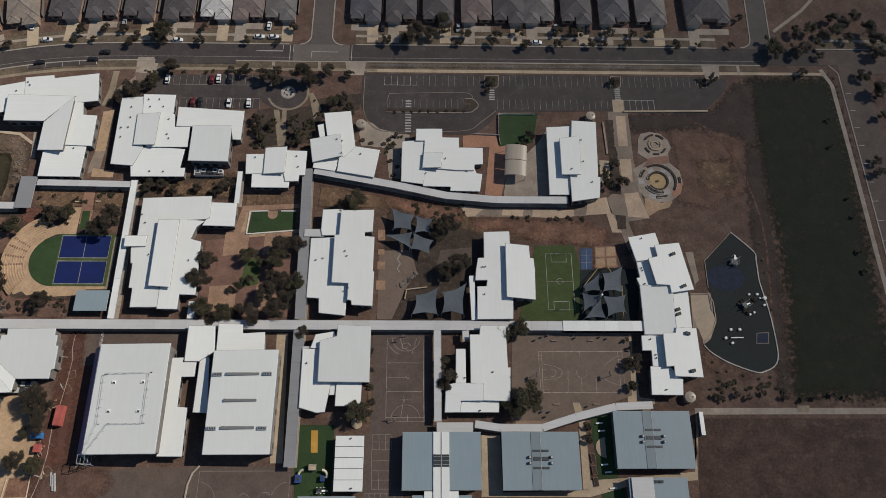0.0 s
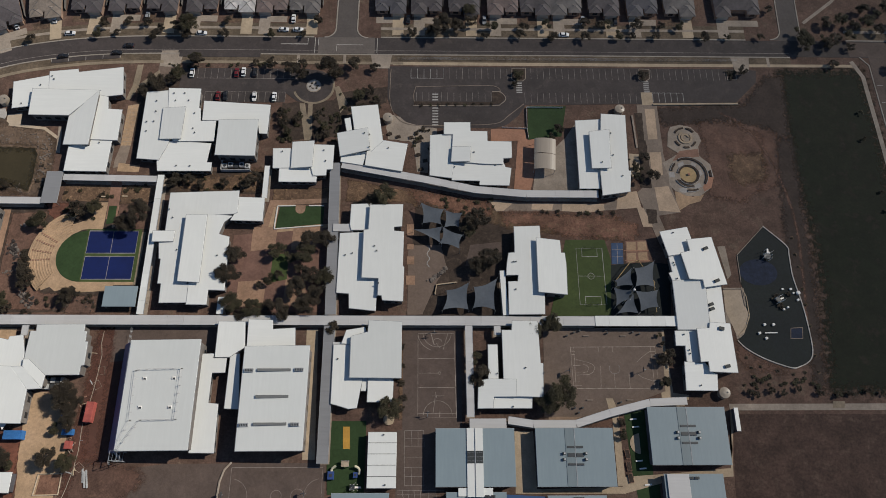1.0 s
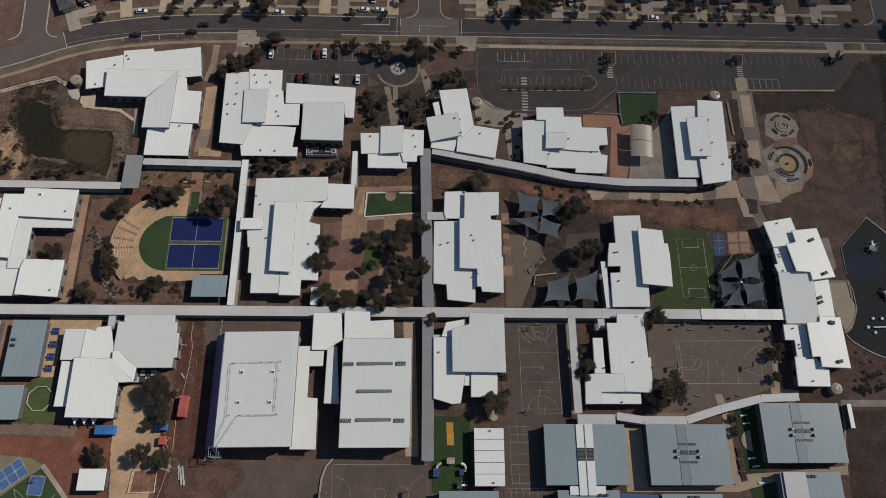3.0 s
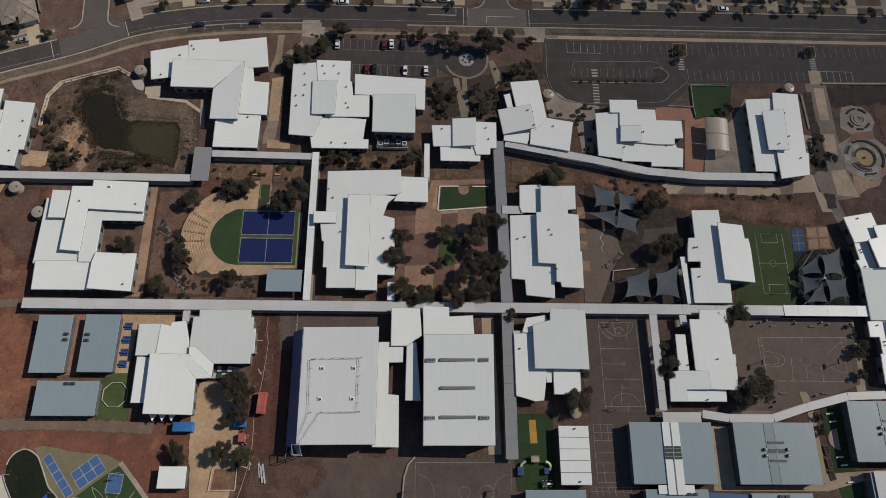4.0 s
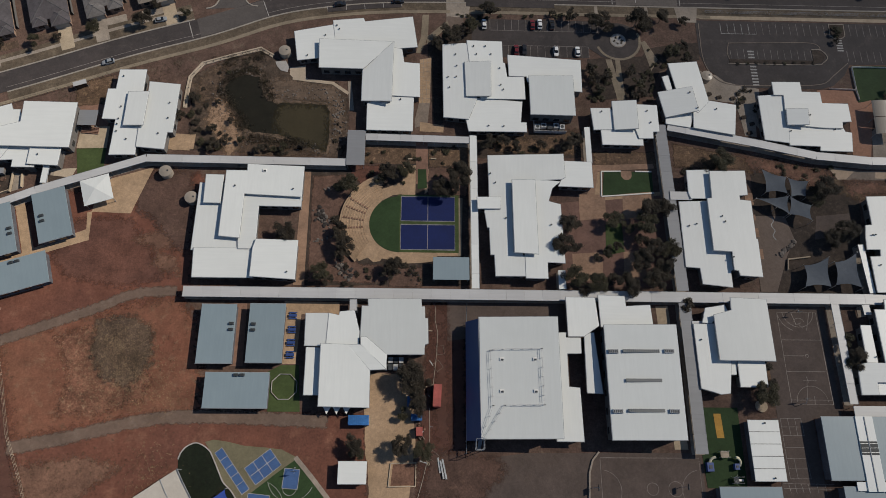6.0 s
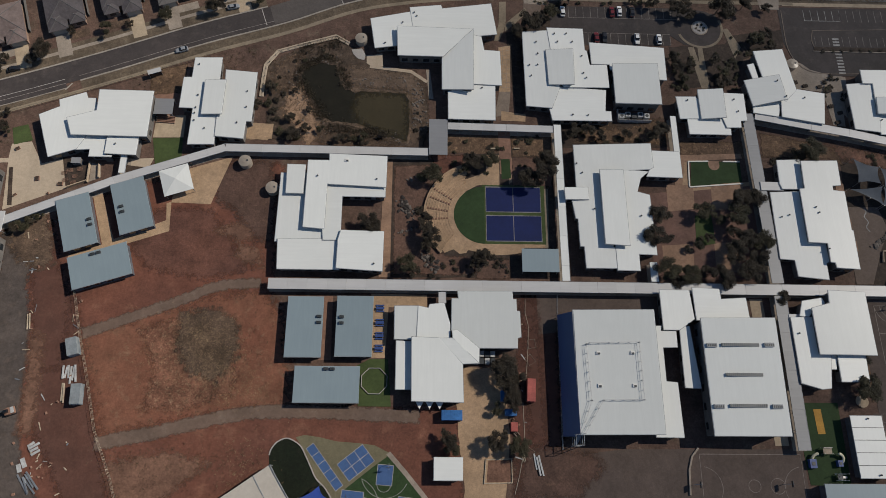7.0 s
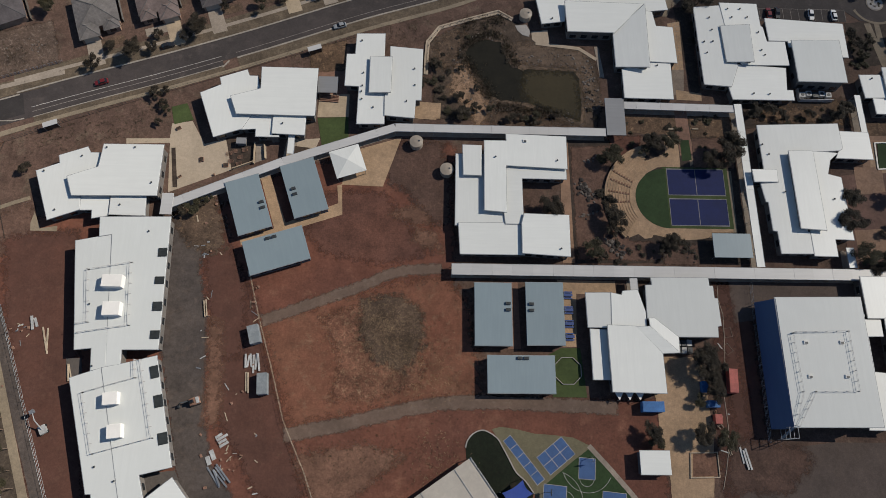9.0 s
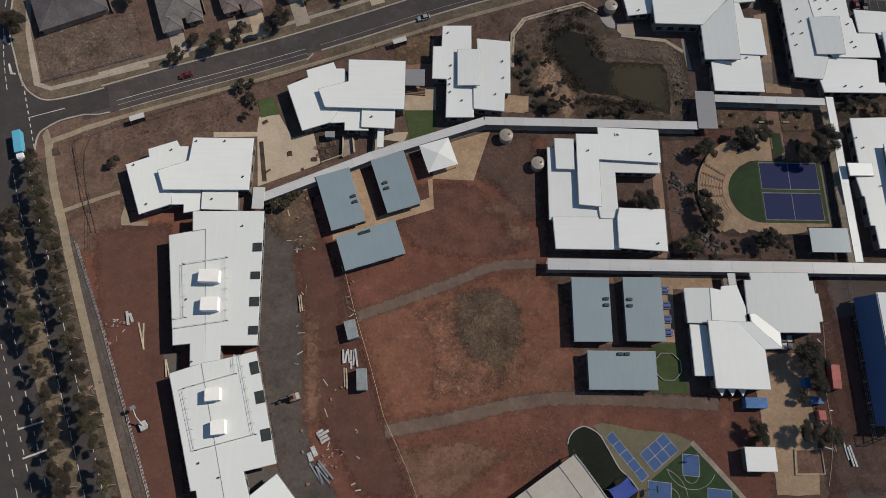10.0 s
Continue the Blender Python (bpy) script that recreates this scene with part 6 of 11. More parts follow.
roof_block(b, [(-148.6, 66.1), (-131.6, 66.1), (-131.5, 63.6), (-130.5, 63.6), (-130.4, 59.8), (-129.5, 59.8), (-129.3, 51.7), (-130.4, 51.4), (-130.5, 48.3), (-142.1, 48.3), (-148.8, 53.8), (-150.6, 53.8), (-150.4, 63.8), (-148.4, 63.8)], 5.1, 2, 0, ROOF_OFF)
roof_block(b, [(-160.8, 61.4), (-157.6, 60.7), (-157.3, 61.9), (-152.8, 62.4), (-151.0, 55.8), (-150.9, 50.9), (-161.2, 50.8)], 4.5)
roof_block(b, [(-168.2, 61.5), (-160.8, 61.4), (-161.2, 50.9), (-168.0, 51.1)], 4, 6)
roof_block(b, [(-162.7, 51.5), (-154.3, 51.2), (-147.2, 43.3), (-147.0, 32.0), (-162.4, 32.3)], 5.2)
roof_block(b, [(-167.4, 50.6), (-162.4, 50.5), (-161.6, 35.9), (-167.3, 35.9)], 3.4)
roof_block(b, [(-150.4, 53.6), (-148.7, 53.7), (-142.1, 48.2), (-142.3, 43.6), (-150.2, 51.2)], 5.3, 5, 215)
roof_block(b, [(-150.2, 51.2), (-142.3, 43.6), (-147.2, 43.4), (-154.3, 51.1)], 5.3, 5, 45)
glaze(b)
b = school_building("white-roofed classroom building near the pond")
roof_block(b, [(-239.9, 149.8), (-230.5, 149.9), (-230.5, 141.0), (-228.1, 141.0), (-228.2, 126.8), (-230.0, 126.8), (-229.8, 116.2), (-238.6, 116.1), (-238.4, 129.8), (-243.1, 130.0), (-242.9, 141.9), (-240.1, 141.9)], 4.1, 1)
roof_block(b, [(-235.0, 140.1), (-227.8, 140.0), (-228.0, 126.8), (-235.0, 126.9)], 5.5, 4)
roof_block(b, [(-228.6, 144.8), (-217.8, 143.9), (-218.1, 124.8), (-219.9, 124.8), (-220.2, 118.3), (-229.8, 119.1), (-229.9, 126.6), (-228.6, 127.7), (-228.5, 140.8)], 4.5)
roof_vents(b, [(-238.1, 147.0), (-220.4, 136.3), (-220.2, 130.2), (-222.8, 124.2), (-237.1, 134.7), (-237.3, 129.9), (-237.5, 127.8), (-237.3, 125.0), (-233.5, 122.0)], 4.3)
glaze(b)
b = school_building("white-roofed building with angled wings near the street")
roof_block(b, [(-289.4, 126.5), (-282.9, 129.6), (-283.6, 132.2), (-275.1, 135.2), (-274.1, 132.9), (-271.4, 132.9), (-270.2, 127.9), (-272.1, 118.9), (-274.8, 113.7), (-283.5, 110.7)], 3.9, 1)
roof_block(b, [(-270.0, 135.5), (-251.8, 135.3), (-251.8, 118.0), (-276.7, 118.3), (-279.1, 124.6), (-269.7, 127.5)], 5.3)
roof_block(b, [(-276.1, 119.4), (-265.3, 119.2), (-265.0, 111.6), (-262.9, 111.7), (-262.9, 111.1), (-270.3, 111.1), (-270.4, 113.8), (-275.1, 113.5)], 3.8)
roof_block(b, [(-265.1, 118.5), (-254.7, 118.9), (-254.8, 111.6), (-265.1, 112.0)], 4.4)
roof_vents(b, [(-261.9, 115.5)], 4.6)
glaze(b)
b = school_building("white-roofed building with angled wings by the highway")
roof_block(b, [(-336.5, 98.1), (-329.6, 100.8), (-330.3, 103.4), (-321.9, 106.4), (-320.7, 104.4), (-317.8, 104.4), (-316.9, 99.5), (-321.5, 90.9), (-321.0, 85.4), (-330.2, 82.0)], 3.9, 1)
roof_block(b, [(-316.4, 106.8), (-297.9, 106.9), (-297.9, 89.8), (-323.5, 89.5), (-325.9, 95.7), (-316.9, 99.1)], 5.3)
roof_block(b, [(-322.5, 90.6), (-312.7, 90.5), (-312.2, 83.6), (-314.5, 83.2), (-317.0, 82.7), (-317.3, 85.4), (-321.5, 85.3)], 3.8)
roof_block(b, [(-312.1, 90.5), (-301.5, 90.7), (-300.9, 83.6), (-311.8, 83.8)], 4.3)
roof_vents(b, [(-323.0, 103.2), (-315.2, 105.6), (-306.5, 105.8), (-333.9, 98.0), (-299.9, 94.0), (-308.8, 87.0), (-328.3, 85.2)], 4.6)
glaze(b)
b = school_building("new long white-roofed building with roof boxes")
roof_block(b, [(-320.0, 75.1), (-309.4, 77.2), (-305.2, 37.8), (-309.3, 36.7), (-310.0, 43.1), (-314.8, 42.6)], 5, 1, 0, ROOF_OFF)
roof_block(b, [(-313.7, 82.6), (-292.8, 83.1), (-291.3, 42.9), (-301.5, 42.7), (-301.2, 38.6), (-305.2, 37.8), (-309.4, 77.2), (-313.0, 76.5)], 5.1, 1, 180, ROOF_OFF)
roof_block(b, [(-314.8, 34.6), (-306.3, 37.5), (-296.0, 1.1), (-302.6, -0.3), (-303.9, 4.1), (-305.3, 4.0)], 5, 1, 14, ROOF_OFF)
roof_block(b, [(-306.2, 37.5), (-301.1, 38.6), (-291.4, 41.1), (-283.4, 11.1), (-291.9, 9.0), (-289.8, 2.8), (-288.6, -1.6), (-294.9, -2.8), (-295.9, 1.1)], 5.1, 1, 194, ROOF_OFF)
roof_block(b, [(-289.8, 2.8), (-283.0, 8.4), (-276.4, 0.6), (-288.6, -2.3)], 5)
roof_vents(b, [(-312.5, 55.8), (-308.9, 38.0), (-298.6, 78.3), (-303.9, 11.0), (-298.1, 7.4)], 5.1)
roof_box(b, -306.3, 62.3, 5.8, 3.6, -0.6, 5.0, 7.5)
roof_box(b, -305.3, 54.1, 4.9, 3.9, 1.6, 5.0, 7.5)
roof_box(b, -301.7, 28.9, 4.0, 3.4, 6.1, 5.0, 7.5)
roof_box(b, -299.3, 20.2, 3.8, 3.7, 7.2, 5.0, 7.5)
safety_rail(b, [(-314.7, 66.2), (-302.5, 68.4), (-300.6, 49.7), (-314.8, 47.4)], 5.1)
safety_rail(b, [(-314.7, 66.2), (-312.4, 50.5), (-315.5, 50.0)], 5.1)
safety_rail(b, [(-310.5, 30.6), (-296.5, 34.8), (-297.3, 39.9)], 5.1)
safety_rail(b, [(-295.7, 39.9), (-289.7, 18.6), (-305.2, 14.3), (-310.5, 30.6)], 5.1)
roof_well(b, -293.7, 71.8, 2.6, 2.6, 3.0, 5.14)
roof_well(b, -293.5, 63.2, 2.7, 2.2, 1.8, 5.14)
roof_well(b, -293.1, 55.4, 2.7, 2.7, 2.1, 5.14)
roof_well(b, -292.7, 47.1, 2.6, 2.4, 2.0, 5.14)
roof_well(b, -291.4, 36.5, 2.3, 3.5, 15.0, 5.14)
roof_well(b, -289.2, 28.5, 2.4, 3.4, 13.9, 5.14)
roof_well(b, -286.7, 18.5, 2.6, 3.2, 13.4, 5.14)
glaze(b)


# ---- grey classrooms and sheds ----
def portable(x, y, w, d, angle, z, units=()):
    WINGS.clear()
    BLOCKS.clear()
    b = tagged(base("portable_classroom", 0, 0), "portable classroom with a flat grey-blue metal roof", "classroom", "grey-roofed classrooms")
    wing(b, x, y, w, d, angle, z, 0, ROOF_GREY, WALL_DARK, 0.35)
    for u, v in units:
        for k in (-1, 1):
            bm = box(-0.75, -0.42, -0.1, 0.75, 0.42, 0.55)
            bmesh.ops.bevel(bm, geom=bm.edges, offset=0.06, segments=1, affect="EDGES")
            a = part("air_conditioner", bm, VENT_DARK, b, "dark rooftop air conditioner")
            a.matrix_local = pose(x, y, z, 0, 0, angle) @ pose(u + (k * 0.95 if d < w else 0), v + (0 if d < w else k * 0.95), 0)
            part("fan_grille", box(-0.3, -0.3, 0.55, 0.3, 0.3, 0.6), WELL_DARK, a)
    return b


portable(-195.7, 54.8, 11.1, 18.9, 0, 3.4, [(4.4, 2.2)])
portable(-180.4, 55.1, 11.3, 18.9, 0, 3.4, [(-4.0, 1.8)])
portable(-187.9, 37.2, 19.6, 10.8, 0, 3.4, [(0.6, 4.6)])
portable(-270.5, 88.2, 10.6, 18.2, 18.5, 3.4, [(4.0, -1.5)])
portable(-253.9, 94.1, 10.8, 18.2, 18.5, 3.4, [(-3.2, -0.5)])
portable(-260.8, 73.5, 18.5, 10.9, 18.0, 3.4, [(-0.5, 4.3)])


def grey_block(x, y, w, d, z, strip=None, louvres=False):
    """A twin classroom: two grey roofs either side of a middle strip."""
    WINGS.clear()
    BLOCKS.clear()
    b = tagged(base("portable_classroom", 0, 0), "large classroom with a grey-blue metal roof and middle skylights", "classroom", "grey-roofed classrooms")
    wing(b, x, y, w, d, 0, z, 0, ROOF_GREY, WALL_DARK, 0.35)
    if strip == "white":
        part("skylight_strip", box(x - 2.8, y - d / 2 - 3.2, z + 0.02, x + 2.6, y + d / 2 + 0.1, z + 0.35), ROOF_WHITE, b, "white roof strip between the grey halves")
        part("strip_foot", box(x - 5.8, y - d / 2 - 3.0, z - 0.2, x + 5.6, y - d / 2 - 0.38, z + 0.0), ROOF_WHITE, b, "wide white foot of the roof strip")
        part("ridge_line", box(x - 0.16, y - d / 2 - 3.2, z + 0.35, x + 0.06, y + d / 2, z + 0.55), FASCIA, b, "pale ridge capping")
        for k in (-1.5, 1.35):
            part("skylight", box(x + k - 1.25, y - 2.0, z + 0.35, x + k + 1.2, y + 2.0, z + 0.45), WELL_DARK, b, "dark skylight grid")
            for i in range(3):
                part("glazing_bar", box(x + k - 1.3, y - 1.3 + i * 1.3, z + 0.45, x + k + 1.3, y - 1.2 + i * 1.3, z + 0.49), STEEL, b)
    if strip == "ridge":
        part("ridge_cap", box(x - 3.2, y - d / 2, z + 0.01, x, y + d / 2, z + 0.12), ROOF_RIDGE, b, "duller grey strip along the ridge")
    if louvres:
        part("ridge_line", box(x - 0.12, y - d / 2 + 0.02, z + 0.1, x + 0.12, y + d / 2 - 0.02, z + 0.18), FASCIA, b, "pale ridge capping")
        for dy, h in ((3.2, 0.33), (0.6, 0.6), (-2.4, 0.33)):
            for k in (-1.45, 1.45):
                part("skylight", box(x + k - 1.2, y + dy - h, z + 0.05, x + k + 1.2, y + dy + h, z + 0.3), VENT_DARK, b, "dark rectangular roof vent")
        for dy in (1.1, -0.8):
            for k in (-3.9, 3.4):
                part("cooling_unit", box(x + k - 0.45, y + dy - 0.4, z + 0.02, x + k + 0.45, y + dy + 0.4, z + 0.8), WELL_DARK, b, "small dark roof unit")
                part("unit_lid", box(x + k - 0.1, y + dy - 0.3, z + 0.8, x + k + 0.4, y + dy + 0.3, z + 0.84), ROOF_WALK, b)
    return b


grey_block(5.2, 20.9, 26.6, 18.7, 4.4, "white")
grey_block(38.8, 20.9, 26.4, 18.8, 4.4, "ridge", True)
grey_block(77.9, 27.8, 26.8, 19.0, 4.4, "ridge", True)
portable(77.8, 7.9, 19.9, 14.9, 0, 4.2, [(0, 6.2)])
portable(-32.8, 4.4, 18.9, 10.4, 0, 4.0)
portable(5.3, 4.5, 19.8, 10.6, 0, 4.0, [(4.5, 4)])
portable(38.5, 3.9, 19.5, 9.5, 0, 4.0, [(0.5, 3.9)])


def shed(x, y, w, d, angle, z, label, roof):
    WINGS.clear()
    BLOCKS.clear()
    b = tagged(base("shed", 0, 0), label, "shed")
    wing(b, x, y, w, d, angle, z, 0, roof, WALL_DARK, 0.3)
    return b


long_shed = shed(-26.0, 20.2, 9.7, 17.9, 0, 3.5, "long shed with a ribbed white roof", ROOF_WHITE)
for i in range(4):
    part("roof_joint", box(-30.8, 20.2 - 5.4 + i * 3.6, 3.5, -21.2, 20.2 - 5.25 + i * 3.6, 3.56), VENT_DARK, long_shed)
roof_vents(long_shed, [(-25.6, 28.3), (-24.8, 12.2)], 3.5)
shed(-151.4, 13.3, 8.5, 6.4, 0, 3.4, "small shed with a white metal roof", ROOF_WHITE_ACROSS)


def canopy(x, y, w, d, angle, z, label, roof):
    """An open roof on four posts."""
    c = tagged(base("canopy", x, y, 0, angle), label, "canopy")
    part("roof", roof_plate(w, d, 0.18, 0), roof, c).matrix_local = pose(0, 0, z)
    for sx in (-1, 1):
        for sy in (-1, 1):
            bm = bmesh.new()
            add_rod(bm, (sx * (w / 2 - 0.4), sy * (d / 2 - 0.4), 0), (sx * (w / 2 - 0.4), sy * (d / 2 - 0.4), z - 0.1), 0.09)
            part("post", bm, STEEL, c)
    return c


canopy(-122.0, 77.1, 11.9, 7.8, 0, 3.4, "open shelter with a grey-blue metal roof beside the courts", ROOF_GREY)
canopy(-155.0, 120.8, 6.3, 13.5, 0, 3.3, "open shelter with a grey metal roof joining walkways", ROOF_WALK_DARK)
canopy(-43.0, 104.3, 7.6, 3.1, 0, 3.5, "pale metal porch roof over the classroom entry", ROOF_WALK)
canopy(-41.8, 59.2, 5.2, 2.2, 0, 3.4, "pale metal porch roof over the classroom entry", ROOF_WALK)
canopy(9.8, 32.0, 12.6, 3.4, 0, 3.2, "pale metal link roof beside the grey classroom", ROOF_WALK)


canopy(21.6, 5.6, 13.4, 6.4, -3, 3.2, "blue metal canopy roof between the classrooms", ROOF_SHADE_BLUE)
canopy(72.4, 9.6, 7.4, 11.6, 0, 4.7, "ribbed pale metal canopy beside the classroom", ROOF_WALK)

def pavilion(x, y, w, angle, z):
    """A white pyramid roof on posts."""
    c = tagged(base("pavilion", x, y, 0, angle), "open pavilion with a white pyramid roof", "pavilion")
    bm = bmesh.new()
    v = [bm.verts.new((sx * w / 2, sy * w / 2, 0)) for sx, sy in ((-1, -1), (1, -1), (1, 1), (-1, 1))]
    top = bm.verts.new((0, 0, 1.2))
    for i in range(4):
        bm.faces.new((v[i], v[(i + 1) % 4], top))
    low = bmesh.ops.extrude_face_region(bm, geom=list(bm.faces))
    bmesh.ops.translate(bm, verts=[g for g in low["geom"] if isinstance(g, bmesh.types.BMVert)], vec=(0, 0, 0.12))
    part("roof", bm, ROOF_WHITE, c).matrix_local = pose(0, 0, z)
    for sx in (-1, 1):
        for sy in (-1, 1):
            bm = bmesh.new()
            add_rod(bm, (sx * (w / 2 - 0.4), sy * (w / 2 - 0.4), 0), (sx * (w / 2 - 0.4), sy * (w / 2 - 0.4), z + 0.1), 0.1)
            part("post", bm, STEEL, c)


pavilion(-240.8, 103.3, 9.6, 18.6, 3.2)


def arched_shelter(x, y, w, d, angle, z):
    c = tagged(base("arched_shelter", x, y, 0, angle), "open shelter with a curved beige roof", "shelter")
    bm = bmesh.new()
    n = 12
    for half, (y0, y1) in enumerate(((-d / 2, -0.15), (0.15, d / 2))):
        rows = []
        for i in range(n + 1):
            a = math.pi * (0.15 + 0.7 * i / n)
            rows.append([bm.verts.new((-math.cos(a) * w / 2 / 0.89, yy, (math.sin(a) - 0.45) * 2.0 + dz)) for yy, dz in ((y0, 0), (y1, 0), (y1, -0.12), (y0, -0.12))])
        for p, q in zip(rows, rows[1:]):
            for j in range(4):
                bm.faces.new((p[j], p[(j + 1) % 4], q[(j + 1) % 4], q[j]))
    bmesh.ops.recalc_face_normals(bm, faces=bm.faces)
    part("roof", bm, ROOF_BEIGE, c).matrix_local = pose(0, 0, z)
    for sx in (-1, 1):
        for sy in (-1, 0, 1):
            bm = bmesh.new()
            add_rod(bm, (sx * (w / 2 - 0.3), sy * (d / 2 - 0.4), 0), (sx * (w / 2 - 0.3), sy * (d / 2 - 0.4), z + 0.1), 0.1)
            part("post", bm, STEEL, c)


arched_shelter(35.1, 135.9, 8.6, 13.7, -4, 4.0)


# ---- covered walkways ----
def walkway(points, width=2.6, z=3.0, roof=ROOF_WALK, joint=6.0, label="covered walkway with a long pale metal roof on posts"):
    """Roof sheets laid end to end, a fascia along both sides, and paired posts."""
    w = tagged(base("covered_walkway", 0, 0), label, "walkway", "covered walkways")
    part("path", ribbon(points, -width / 2 - 0.2, width / 2 + 0.2, -0.05, 0.09), CONCRETE_PALE, w)
    i = 0
    for p, q in zip(points, points[1:]):
        a, c = Vector(p), Vector(q)
        n = max(1, round((c - a).length / joint))
        for k in range(n):
            s, e = a.lerp(c, k / n), a.lerp(c, (k + 1) / n)
            gap = (e - s).normalized() * 0.012
            part("roof_sheet", ribbon([tuple(s + gap), tuple(e - gap)], -width / 2, width / 2, z - 0.14, z + (0.03 if i % 2 else 0.0)), roof, w)
            i += 1
            d = (e - s).normalized()
            side = Vector((-d.y, d.x)) * (width / 2 - 0.25)
            for k2 in (-1, 1):
                o = s + side * k2
                bm = bmesh.new()
                add_rod(bm, (o.x, o.y, 0), (o.x, o.y, z - 0.1), 0.07, 0.07, 6)
                part("post", bm, STEEL, w)
    part("fascia", ribbon(points, width / 2 + 0.01, width / 2 + 0.1, z - 0.25, z + 0.05), FASCIA, w)
    part("fascia", ribbon(points, -width / 2 - 0.1, -width / 2 - 0.01, z - 0.25, z + 0.05), FASCIA, w)
    return w


walkway([(-208, 68.5), (-110, 68.4), (79.5, 68.2)], 3.4)
walkway([(-296.5, 87.3), (-261.2, 102.9), (-226.2, 115.6), (-158.3, 115.2)], 2.7)
canopy(-295.3, 88.0, 3.6, 7.0, 0, 3.3, "small grey metal canopy at the end of the walkway", ROOF_WALK)
walkway([(-151.7, 125.2), (-115.6, 124.6)], 2.5, joint=4.0)
walkway([(-114.2, 126.3), (-114.0, 70.4)], 2.4, 3.2, ROOF_WHITE, 5.0)
walkway([(-73.7, 130.5), (-73.7, 116.5)], 1.9, 3.2, ROOF_WHITE)
walkway([(-47.4, 132), (-46.0, 70.4)], 3.7, 3.2, ROOF_WALK_DARK)
walkway([(-46.0, 66.3), (-45.9, 19)], 3.7, 3.2, ROOF_WALK_DARK)
walkway([(-44.8, 131.2), (-12.6, 125.0), (7.3, 120.6), (27.0, 118.9), (55, 118.9)], 2.9, 3.3)
walkway([(49.6, 68.2), (80.0, 68.2)], 3.7, 3.2, ROOF_WHITE, 5.0)
walkway([(-85.6, 77.0), (-85.6, 70.5)], 2.3, 3.2, ROOF_WHITE)
walkway([(16.6, 87.4), (17.3, 70.3)], 1.9, 3.2, ROOF_WHITE)
walkway([(3.8, 66.4), (4.0, 34.2)], 2.5, 3.2)
walkway([(14, 66.3), (14.2, 63)], 2.3, 3.2)
walkway([(16.8, 33.2), (25.4, 31.9), (40.1, 31.9), (52.1, 35.6), (66.3, 39.1), (79.3, 39.7)], 2.5)
walkway([(-153.4, 66.3), (-153.3, 62.6)], 2.2, 3.2)
walkway([(-259.0, 112.8), (-259.0, 105.6)], 2.0, 3.2, ROOF_WHITE)
walkway([(-184.2, 113.6), (-184.2, 111.8)], 2.0, 3.2, ROOF_WHITE)


# ---- trees ----
LEAF = surface("gum_leaves", (0.045, 0.036, 0.024), (0.029, 0.024, 0.017), 3.0, 0.3, 0.7, grain=0.5)
LEAF_OLIVE = surface("olive_leaves", (0.052, 0.047, 0.025), (0.034, 0.031, 0.018), 3.0, 0.3, 0.7, grain=0.5)
BARK = surface("bark", (0.16, 0.12, 0.09), (0.10, 0.075, 0.06), 4.0, 1.0, 0.9)


def crown_mesh(seed, leaves, flat, size):
    """A loose gum crown: limbs that end in uneven clumps of small leaves, thinning outwards; unit radius, standing on z = 0."""
    rng = random.Random(seed)
    clumps = []
    for i in range(rng.randint(9, 12)):
        a, r = rng.uniform(0, math.tau), math.sqrt(rng.uniform(0.0, 1)) * 0.78
        c = Vector((math.cos(a) * r, math.sin(a) * r, flat * (0.45 + 0.7 * (1 - r) * rng.uniform(0.4, 1.1))))
        for k in range(rng.randint(3, 5)):
            d = Vector((rng.gauss(0, 0.15), rng.gauss(0, 0.15), rng.gauss(0.02, 0.1)))
            clumps.append((c + d, rng.uniform(0.13, 0.24), rng.uniform(0.6, 1.2)))
    total = sum(w * s * s for c, s, w in clumps)
    verts, faces = [], []
    for c, s, weight in clumps:
        for k in range(int(leaves * weight * s * s / total)):
            d = Vector((rng.gauss(0, 1), rng.gauss(0, 1), rng.gauss(0, 0.75)))
            if d.length > 2.1:
                d *= 0.6
            p = c + d * s * 0.72
            u = Vector((rng.uniform(-1, 1), rng.uniform(-1, 1), rng.uniform(-0.7, 0.7))).normalized()
            v = u.cross(Vector((rng.uniform(-0.8, 0.8), rng.uniform(-0.8, 0.8), 1))).normalized()
            l, w = size * rng.uniform(0.7, 1.3), size * rng.uniform(0.4, 0.7)
            n = len(verts)
            verts += [tuple(p - u * l - v * w), tuple(p - u * l * 0.6 + v * w), tuple(p + u * l)]
            faces.append((n, n + 1, n + 2))
    me = bpy.data.meshes.new("crown")
    me.from_pydata(verts, [], faces)
    return me


def trunk_mesh(seed):
    rng = random.Random(seed)
    bm = bmesh.new()
    add_rod(bm, (0, 0, -0.1), (0.03, 0.02, 0.55), 0.055, 0.04, 7)
    for i in range(5):
        a = i * math.tau / 5 + rng.uniform(-0.4, 0.4)
        add_rod(bm, (0.03, 0.02, 0.5), (math.cos(a) * 0.5, math.sin(a) * 0.5, rng.uniform(0.85, 1.15)), 0.028, 0.01, 5)
    me = bpy.data.meshes.new("trunk")
    bm.to_mesh(me)
    bm.free()
    me.materials.append(BARK)
    return me


